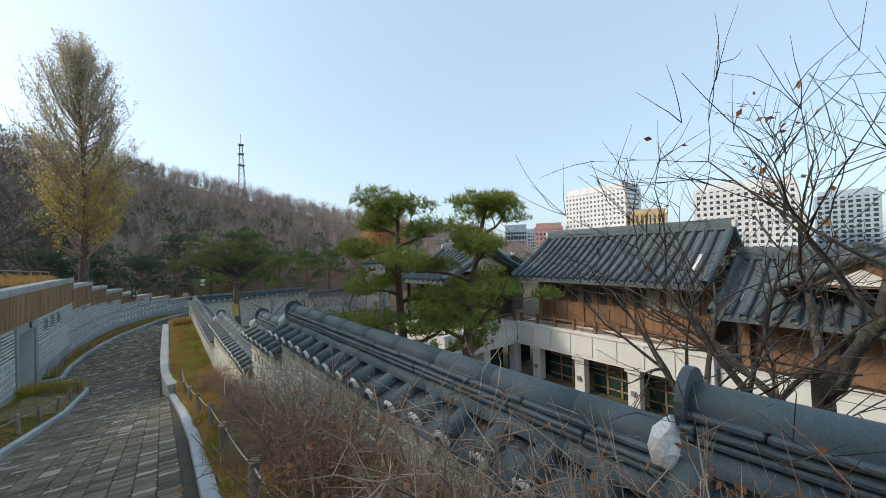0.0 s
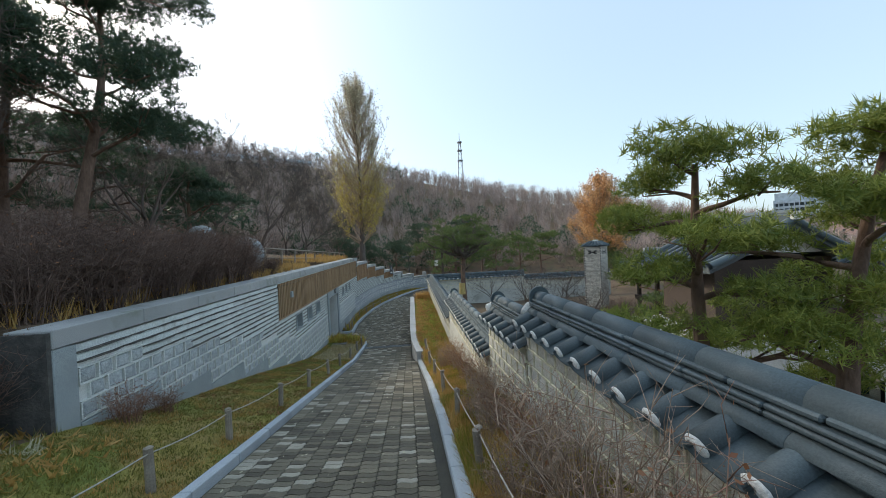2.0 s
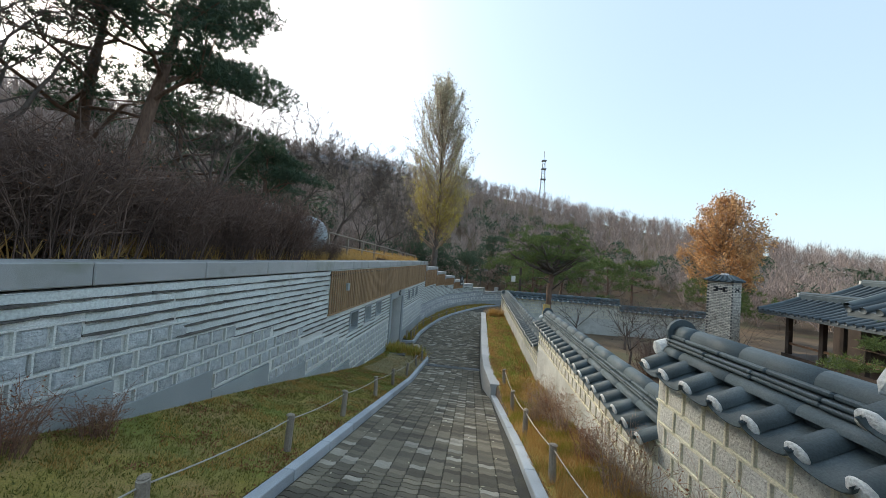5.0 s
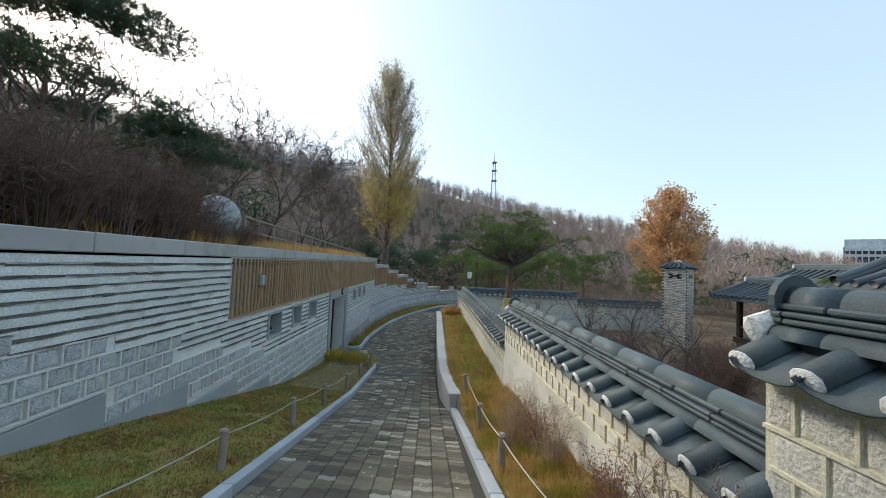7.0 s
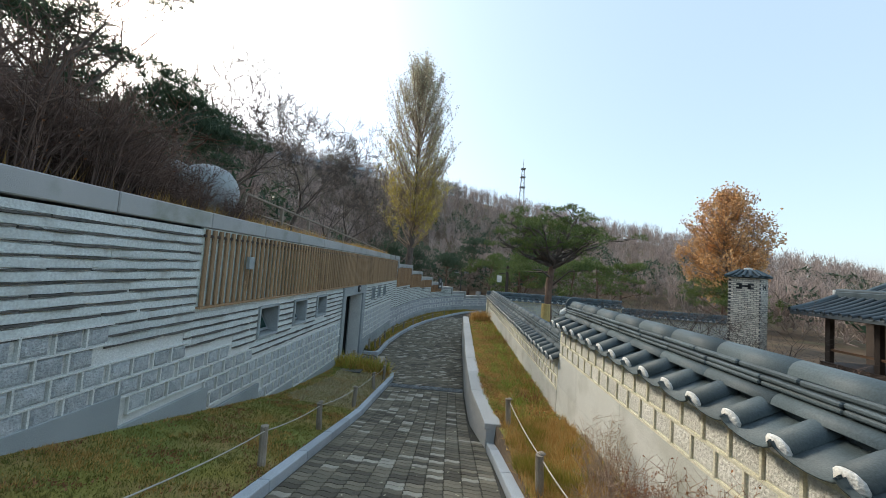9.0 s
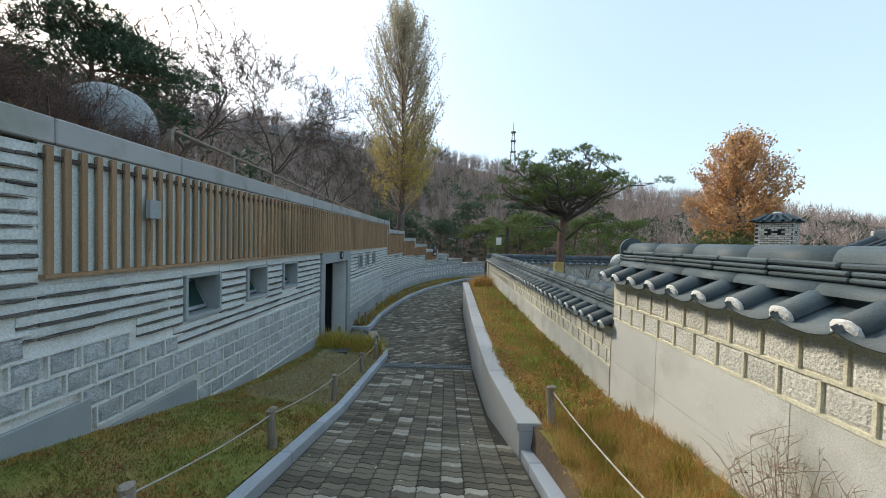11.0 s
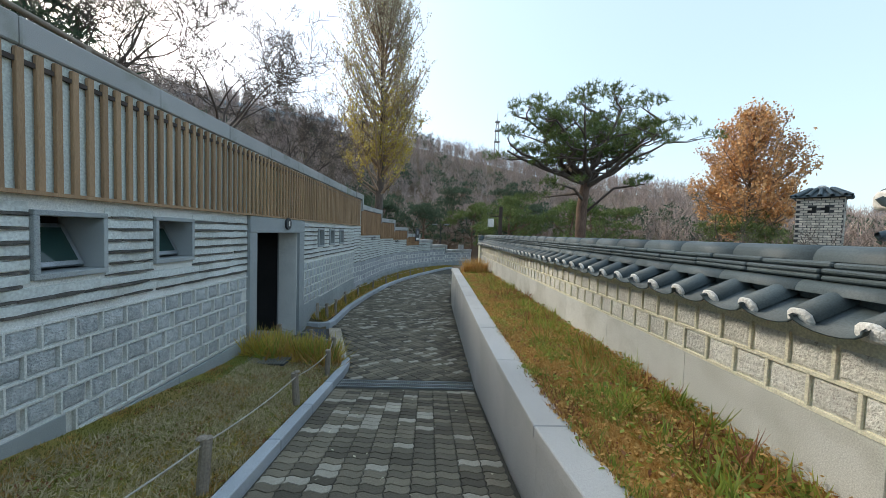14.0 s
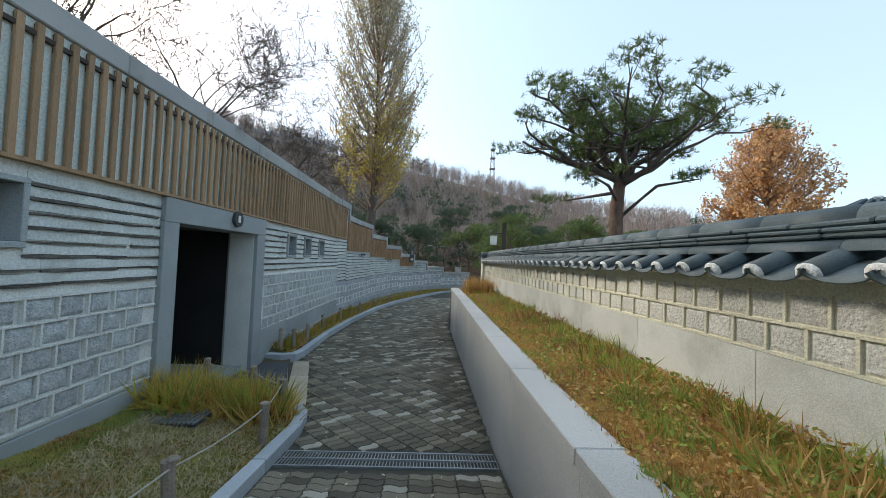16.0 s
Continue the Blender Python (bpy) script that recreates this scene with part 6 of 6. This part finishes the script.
# pines round the foot of the hill
for i, (x, y, h, r, m) in enumerate([(-2.0, 53, 6, 3.2, NEEDLE_DARK), (3.5, 55, 6.5, 3.4, NEEDLE), (7.5, 52, 5.8, 3.3, NEEDLE), (11, 56, 6.5, 3.4, NEEDLE_DARK), (15, 50, 6, 3.2, NEEDLE), (-6.5, 52, 6, 3.4, NEEDLE_DARK), (-10, 54, 6, 3.6, NEEDLE_DARK), (20, 55, 6, 3.4, NEEDLE), (1.0, 60, 8, 3.8, NEEDLE_DARK), (9.0, 64, 8, 4, NEEDLE_DARK), (22, 40, 4.5, 3, NEEDLE), (19.0, 36.5, 4.0, 3.0, NEEDLE), (5.2, 43, 6.0, 3.2, NEEDLE), (9.5, 41, 5.6, 3.0, NEEDLE)]):
    pine((x, y, land(x, y)), h, 0.16, r, 140 + i, "dark green pine at the foot of the hill", (0.2, 0), 0.3, 34, m, 0.3, 0.022, 34, 0.36, limbs=12, group="hill-foot pines")
# pines beside the garden pavilion
pine((11.5, 14.2, -4.3), 3.6, 0.12, 1.9, 201, "low garden pine with spreading pads", (0.3, 0), 0.45, 30, NEEDLE, 0.17, 0.010, 130, 0.25, limbs=11, group="garden pines")
pine((13.0, 17.5, -4.3), 4.6, 0.13, 2.2, 202, "low garden pine with spreading pads", (0.3, 0), 0.5, 30, NEEDLE, 0.17, 0.010, 130, 0.25, limbs=11, group="garden pines")


def woods():
    """The leafless wood over the hill: one mass of thin upright twigs, with a few dark evergreens."""
    r = np.random.default_rng(8)
    cs, ev = [], []
    tries = 0
    while len(cs) < 5200:
        tries += 1
        az, d = radians(r.uniform(-100, 60)), r.uniform(42, 150)
        x, y = d * math.sin(az), 10 + d * math.cos(az)
        if r.random() < 0.14:
            x, y = r.uniform(-45, -14), r.uniform(-6, 60)
        if -13 < x < 25 and y < 58:
            continue
        (ev if r.random() < (0.10 if math.hypot(x, y - 10) < 80 and x > -25 else 0.012) else cs).append((x, y, land(x, y)))
    c = np.array(cs)
    h = r.uniform(3.6, 7.0, len(c))
    k = 78
    t = np.repeat(c, k, 0)
    hh = np.repeat(h, k)
    up = r.uniform(0.12, 0.75, len(t))
    ang = r.uniform(0, 6.283, len(t))
    rad = hh * 0.26 * r.uniform(0, 1, len(t)) * up
    t[:, 0] += rad * np.cos(ang)
    t[:, 1] += rad * np.sin(ang)
    t[:, 2] += hh * up
    v, f = blades(t, 1.5, 0.030, 0.5, 9, 1.0)
    ob = np_mesh("woods", v, f, WOODS)
    tagged(ob, "leafless grey-brown wood covering the hillside", "woods", kind="stuff")
    e = np.array(ev)
    k = 160
    t = np.repeat(e, k, 0)
    u = r.uniform(0, 1, len(t))
    ang = r.uniform(0, 6.283, len(t))
    rad = 2.3 * np.sqrt(np.maximum(1 - u ** 2, 0)) * np.sqrt(r.uniform(0.2, 1, len(t)))
    t[:, 0] += rad * np.cos(ang)
    t[:, 1] += rad * np.sin(ang)
    t[:, 2] += 1.6 + 3.2 * u
    v, f = blades(t, 0.8, 0.10, 0.8, 10, 0.2)
    tagged(np_mesh("evergreens", v, f, NEEDLE_DARK), "scattered dark evergreens among the bare wood", "woods", kind="stuff")


woods()
# ---- grass and low planting ----
def scatter(name, x0, x1, y0, y1, count, size, width, mat, seed, label, category="grass", lift=0.0, keep=None, spread=0.45, clump=0.0):
    r = np.random.default_rng(seed)
    pts = []
    while len(pts) < count // 4:
        x, y = r.uniform(x0, x1), r.uniform(y0, y1)
        if keep and not keep(x, y):
            continue
        if clump and noise.noise(Vector((x * 2.2, y * 2.2, seed))) < clump - 0.5 + 0.5 * r.random():
            continue
        pts.append((x, y, land(x, y) + lift))
    pts = np.repeat(np.array(pts), 4, 0)
    pts[:, :2] += r.normal(size=(len(pts), 2)) * 0.02
    v, f = blades(pts, size, width, spread, seed, 1.0)
    return tagged(np_mesh(name, v, f, mat), label, category, kind="stuff")


def in_left(x, y):
    return wall_x(max(y, 7)) + 0.06 < x < left_edge(y) - 0.16 and not 21.6 < y < 24.4


def in_right(x, y):
    return right_edge(y) + (0.16 if y < 15.6 else 0.235) < x < wall_tip(y) + 0.12


def planted(x, y):
    return in_left(x, y) if y < 21.6 else wall_x(y) + 0.1 < x < left_edge(y) - 0.2


def tuft(at, seed, count, size, mat, label, group, radius=0.16, spread=0.4, width=0.011):
    """A clump of arching leaves."""
    r = np.random.default_rng(seed)
    root = thing("grass_tuft", label, "plant", at, group=group)
    p = np.concatenate([r.normal(size=(count, 2)) * radius, np.zeros((count, 1)) - 0.02], 1)
    np_mesh("blade_clump", *blades(p, size, width, spread, seed, 1.0), mat, root)
    return root


def lawn(name, ys, a, b, mat, label):
    """A turf sheet laid just over the ground."""
    v, k = [], 7
    for y in ys:
        for i in range(k):
            x = a(y) + (b(y) - a(y)) * i / (k - 1)
            v.append((x, y, land(x, y) + 0.012 + 0.012 * noise.noise(Vector((x * 3, y * 3, 0)))))
    f = [(j * k + i, j * k + i + 1, (j + 1) * k + i + 1, (j + 1) * k + i) for j in range(len(ys) - 1) for i in range(k - 1)]
    tagged(raw(name, v, f, mat, smooth=True), label, "lawn", kind="structure")


lawn("lawn_west", list(np.arange(3.0, 21.6, 0.3)), lambda y: FACE + 0.03, lambda y: left_edge(y) - 0.16, LAWN, "mossy winter turf between kerb and wall")
lawn("lawn_east", list(np.arange(-4.0, 15.3, 0.3)), lambda y: right_edge(y) + 0.18, lambda y: wall_tip(y) + 0.13, LAWN, "mossy brown turf under the shrubs")
lawn("lawn_planter", list(np.arange(15.66, 29, 0.3)), lambda y: right_edge(y) + 0.28, lambda y: wall_tip(y) + 0.13, RUSTY, "rusty dry turf in the raised bed")
lawn("lawn_bend", list(np.arange(24.5, 45, 0.4)), lambda y: wall_x(y) + 0.06, lambda y: left_edge(y) - 0.18, RUSTY, "planted earth of the curved bed")
scatter("moss_lawn", -4.4, -2.2, 3, 21.5, 120000, 0.040, 0.006, LAWN_BLADE, 1, "thin yellow-green winter lawn beside the walk", keep=in_left)
scatter("straw_lawn", -4.4, -2.2, 3, 21.5, 30000, 0.05, 0.005, STRAW, 2, "dry straw-coloured grass among the lawn", keep=in_left, clump=0.5)
scatter("strip_grass", 0.4, 1.8, -2, 15.5, 46000, 0.15, 0.004, STRAW, 3, "dry orange-brown grass under the shrubs", keep=in_right)
scatter("strip_green", 0.4, 1.8, -2, 15.5, 56000, 0.14, 0.004, MOSS, 4, "yellow-green tufts in the shrub strip", keep=in_right, clump=0.55)
scatter("planter_grass", -0.1, 1.6, 15.6, 29, 80000, 0.07, 0.005, STRAW, 5, "dry rusty grass in the raised bed", keep=in_right)
r8 = random.Random(31)
for i in range(150):
    y = r8.uniform(15.8, 28.2)
    x = right_edge(y) + (wall_tip(y) + 0.06 - right_edge(y)) * r8.uniform(0.3, 1.0) ** 0.55
    tuft((x, y, land(x, y)), 400 + i, 44, r8.uniform(0.15, 0.30), (GREEN, MOSS, GREEN, STRAW, RUST)[i % 5], "leafy herb clump in the raised bed", "bed herbs", 0.05, 0.9)
scatter("planter_herbs", -0.1, 1.6, 15.6, 29, 26000, 0.09, 0.008, GREEN, 6, "green and rusty herbs in the raised bed", keep=in_right, clump=0.5, spread=0.9)
scatter("planter_rust", -0.1, 1.6, 15.6, 29, 8000, 0.09, 0.009, RUST, 7, "rust-brown leaves in the raised bed", keep=in_right, clump=0.5, spread=0.9)
scatter("bed_plants", -4.3, 2.0, 24.4, 46, 12000, 0.20, 0.014, MOSS, 8, "yellow-green plants in the curved bed", keep=planted, spread=0.7)
scatter("bed_rust", -4.3, 2.0, 24.4, 46, 9000, 0.18, 0.014, STRAW, 9, "dry brown plants in the curved bed", keep=planted, spread=0.7)
scatter("terrace_grass", -8, -4.85, 7.4, 44, 26000, 0.32, 0.008, STRAW, 10, "long dry grass on the terrace behind the coping", keep=lambda x, y: x < wall_x(y) - 0.62, spread=0.4)
scatter("bank_grass", -8, -3.2, -2, 7.0, 22000, 0.12, 0.007, LAWN_BLADE, 12, "rough green and brown grass on the bank", keep=lambda x, y: x < left_edge(y) - 0.2, spread=0.7)
scatter("bank_leaves", -8, -3.4, -2, 7.0, 9000, 0.14, 0.02, STRAW, 13, "withered pale leaves on the bank", keep=lambda x, y: x < left_edge(y) - 0.9, spread=1.2)


r9 = random.Random(44)
for i in range(70):
    x, y = r9.uniform(-7.2, -3.6), r9.uniform(2.2, 6.7)
    tuft((x, y, land(x, y)), 500 + i, 60, r9.uniform(0.14, 0.3), (GREEN, PALE_LEAF, STRAW, MOSS)[i % 4], "withered leafy weed on the bank", "bank weeds", 0.09, 1.0)


r7 = random.Random(17)
for i in range(24):
    x, y = -2.72 - i * 0.064, 21.35 - 0.1 * (i % 3) - 0.25 * r7.random()
    tuft((x, y, land(x, y)), 300 + i, 90, 0.46, (YELLOW, GREEN, STRAW, YELLOW)[i % 4], "arching yellow-green grass clump beside the doorway", "doorway grass", 0.09, 0.6, 0.017)
for i in range(7):
    x, y = -2.7 - 0.16 * i, 21.0 - 0.1 * (i % 2)
    tuft((x, y, land(x, y)), 330 + i, 110, 0.32, YELLOW if i % 3 else STRAW, "golden dry grass clump beside the doorway", "doorway grass", 0.10, 0.6)
for i in range(6):
    x, y = 0.45 + 0.16 * i, 28.4 + 0.15 * (i % 3)
    tuft((x, y, land(x, y)), 350 + i, 130, 0.6, STRAW, "tall straw-coloured ornamental grass", "ornamental grass", 0.08, 0.22)


scatter("straw_mulch", -4.4, -2.2, 16.8, 21.0, 18000, 0.07, 0.006, HAY, 23, "pale straw mulch over the lower lawn", "mulch", keep=lambda x, y: in_left(x, y) and x > -4.0 + 0.5 * noise.noise(Vector((x, y, 4))), spread=3.0, lift=0.015)
scatter("lawn_litter", -4.4, -2.2, 8, 21.5, 20000, 0.04, 0.012, RUST, 21, "brown leaf litter over the lawn", "leaves", keep=in_left, clump=0.5, spread=2.5)
scatter("strip_litter", 0.4, 1.6, -2, 15.4, 12000, 0.04, 0.014, STRAW, 22, "withered leaves under the shrubs", "leaves", keep=in_right, spread=2.5)


def leaf_bed(name, count, size, mat, seed, label, clump):
    """Low broad leaves heaped in patches over the raised bed."""
    r = np.random.default_rng(seed)
    pts = []
    while len(pts) < count:
        y = r.uniform(15.6, 29)
        x = r.uniform(right_edge(y) + 0.22, wall_tip(y) + 0.1)
        k = noise.noise(Vector((x * 2.5, y * 2.0, seed))) + 0.4 * (x - right_edge(y) - 0.6)
        if k < clump - 0.3 * r.random():
            continue
        pts.append((x, y, land(x, y) + 0.02 + r.uniform(0, 0.10) * (0.4 + max(0, k))))
    v, f = leaf_quads(pts, size, seed, 0.45)
    tagged(np_mesh(name, v, f, mat), label, "herbs", kind="stuff")


leaf_bed("bed_herb_leaves", 5000, 0.025, GREEN, 61, "low green herb leaves heaped in the raised bed", 0.0)
leaf_bed("bed_rusty_leaves", 1500, 0.020, RUST, 62, "rusty withered leaves in the raised bed", 0.1)
leaf_bed("bed_straw_leaves", 26000, 0.017, STRAW, 63, "orange-brown mossy growth in the raised bed", -0.4)


def fallen_leaves():
    r = np.random.default_rng(77)
    pts = [(r.uniform(left_edge(y) + 0.05, right_edge(y) - 0.05), y, path_z(y) + 0.006) for y in r.uniform(1, 29, 420)]
    pts += [(r.uniform(left_edge(y) + 0.1, left_edge(y) + 2.4), y, path_z(y) + 0.006) for y in r.uniform(27, 42, 420)]
    v, f = leaf_quads(pts, 0.022, 5, 0.94)
    v[:, 2] = np.repeat(np.array(pts)[:, 2], 4) + np.abs(v[:, 2] - np.repeat(np.array(pts)[:, 2], 4)) * 0.4
    tagged(np_mesh("fallen_leaves", v, f, PALE_LEAF), "scattered pale fallen leaves on the pavers", "leaves", kind="stuff")


fallen_leaves()


# ---- post and rope fences ----
def rope_fence(pts, label, h=0.46):
    root = thing("rope_fence", label, "fence", (pts[0][0], pts[0][1], land(*pts[0])), group="rope fences")
    o = Vector(root.matrix_basis.translation)
    rope, r = Tubes(), random.Random(len(pts))
    tops = []
    for x, y in pts:
        z = land(x, y)
        bm = cylinder(0.046, -0.15, h, 10, 0.043)
        for q in bm.verts:
            if q.co.z > h - 0.01:
                q.co.z -= 0.012
        bm.transform(Matrix.Rotation(radians(r.uniform(-5, 5)), 4, "X") @ Matrix.Rotation(radians(r.uniform(-5, 5)), 4, "Y"))
        p = part("post", bm, POST, root)
        p.matrix_basis = Matrix.Translation(Vector((x, y, z)) - o)
        bm = bmesh.new()
        bmesh.ops.create_uvsphere(bm, u_segments=8, v_segments=5, radius=0.045)
        for q in bm.verts:
            q.co.z = max(q.co.z * 0.5, 0) + h - 0.012
        part("post_cap", bm, POST, p)
        tops.append(Vector((x, y, z + h * 0.86)) - o)
    for a, b in zip(tops, tops[1:]):
        rope.add([a.lerp(b, k / 6) - Vector((0, 0, 0.035 * (1 - (2 * k / 6 - 1) ** 2))) for k in range(7)], [0.0075] * 7, 5)
    rope.link("rope", ROPE, root)


rope_fence([(-2.58, y) for y in (2.2, 4.1, 6.0, 7.5, 9.45, 11.3, 13.35, 15.1, 17.1, 19.0, 20.35)] + [(-2.72, 21.15), (-3.25, 21.5), (-3.9, 21.55)], "short wooden posts with a pale rope along the lawn")
rope_fence([(0.72, y) for y in (0.4, 2.1, 3.95, 5.85, 7.75)] + [(0.66, 9.65), (0.6, 11.6), (0.55, 13.2), (0.52, 15.3)], "short wooden posts with a pale rope along the shrubs")
rope_fence([(-4.1, 24.5), (-3.9, 24.75), (-3.9, 25.6), (-4.0, 27.3), (-3.9, 29), (-3.65, 31), (-3.3, 33.2), (-2.9, 35.2), (-2.3, 37.3), (-1.5, 39.6)], "short posts and rope round the curved bed")
# ---- pavers ----
def paver_outline(w, d):
    """Interlocking block with zigzag sides."""
    z = 0.023
    return [(-w / 2, -d / 2), (-w / 4, -d / 2 + z), (0, -d / 2), (w / 4, -d / 2 - z), (w / 2, -d / 2), (w / 2 + z * 0.7, 0), (w / 2, d / 2), (w / 4, d / 2 - z), (0, d / 2), (-w / 4, d / 2 + z), (-w / 2, d / 2), (-w / 2 + z * 0.7, 0)]


PW, PD, GAP = 0.225, 0.1125, 0.011


def paver_mesh(material, name="paver"):
    o = paver_outline(PW, PD)
    k = len(o)
    sx, sy = (PW - GAP) / PW, (PD - GAP) / PD
    v = [(x * sx, y * sy, -0.02) for x, y in o] + [(x * sx, y * sy, -0.004) for x, y in o] + [(x * sx * 0.965, y * sy * 0.94, 0.0) for x, y in o]
    f = [(i, (i + 1) % k, k + (i + 1) % k, k + i) for i in range(k)] + [(k + i, k + (i + 1) % k, 2 * k + (i + 1) % k, 2 * k + i) for i in range(k)] + [tuple(range(2 * k, 3 * k))]
    return v, f


def lay_pavers():
    v, f = paver_mesh(PAVER)
    me = bpy.data.meshes.new("paver")
    me.from_pydata(v, [], f)
    me.materials.append(PAVER)
    mp = bpy.data.meshes.new("paver")
    mp.from_pydata(v, [], f)
    mp.materials.append(PAVER_PALE)
    rng = random.Random(12)
    single, rest, pale = 0, [], []
    V = np.array(v)

    def put(x, y, turn):
        nonlocal single
        s = (path_z(y + 0.1) - path_z(y - 0.1)) / 0.2
        light = rng.random() < (0.08 + 0.34 * max(0, noise.noise(Vector((x * 0.8, y * 0.8, 3)))))
        z = path_z(y) + rng.uniform(-0.0015, 0.0015)
        if 9.6 < y < 12.1 and turn == 0:
            m = Matrix(((1, 0, 0, x), (0, 1, 0, y), (rng.uniform(-0.006, 0.006), s, 1, z), (0, 0, 0, 1)))
            shared("paver", mp if light else me, m, path)
            single += 1
            return
        c, q = math.cos(turn), math.sin(turn)
        X, Y = V[:, 0] * c - V[:, 1] * q + x, V[:, 0] * q + V[:, 1] * c + y
        Z = V[:, 2] + z + s * (Y - y)
        (pale if light else rest).append(np.stack([X, Y, Z], 1))
    y = -3.0
    row = 0
    while y < 20.05:
        x = left_edge(y) + PW / 2 + 0.01
        e = right_edge(y) - 0.02
        while x + PW / 2 < e + 0.06:
            put(x, y, 0)
            x += PW
        y += PD
        row += 1
    # laid slantwise below the drain
    a = radians(45)
    for i in range(-140, 200):
        for j in range(-170, 260):
            u, w = i * PW, j * PD
            x, y = u * math.cos(a) - w * math.sin(a) - 1.5, u * math.sin(a) + w * math.cos(a) + 26
            if 20.56 < y < 40 and x < far_right(min(y, 46)) - 0.05:
                lo = left_edge(y) + 0.06
                if 21.75 < y < 24.15:
                    lo = lerp(y, (21.8, 24.1), (-2.55, -3.3))
                if x > lo and (y < 29 or x < left_edge(y) + 3.4):
                    put(x, y, a)
    k = len(V)
    F = np.array([q for q in f if len(q) == 4])
    top = np.array(f[-1])
    for name, lot, mat in (("pavers", rest, PAVER_STUFF), ("pale_pavers", pale, PAVER_PALE)):
        verts = np.concatenate(lot)
        faces = []
        for i in range(len(lot)):
            faces += [tuple(int(b) for b in q + i * k) for q in F] + [tuple(int(b) for b in top + i * k)]
        ob = raw(name, [tuple(c) for c in verts.tolist()], faces, mat, path)
        ob["kind"] = "stuff"


lay_pavers()
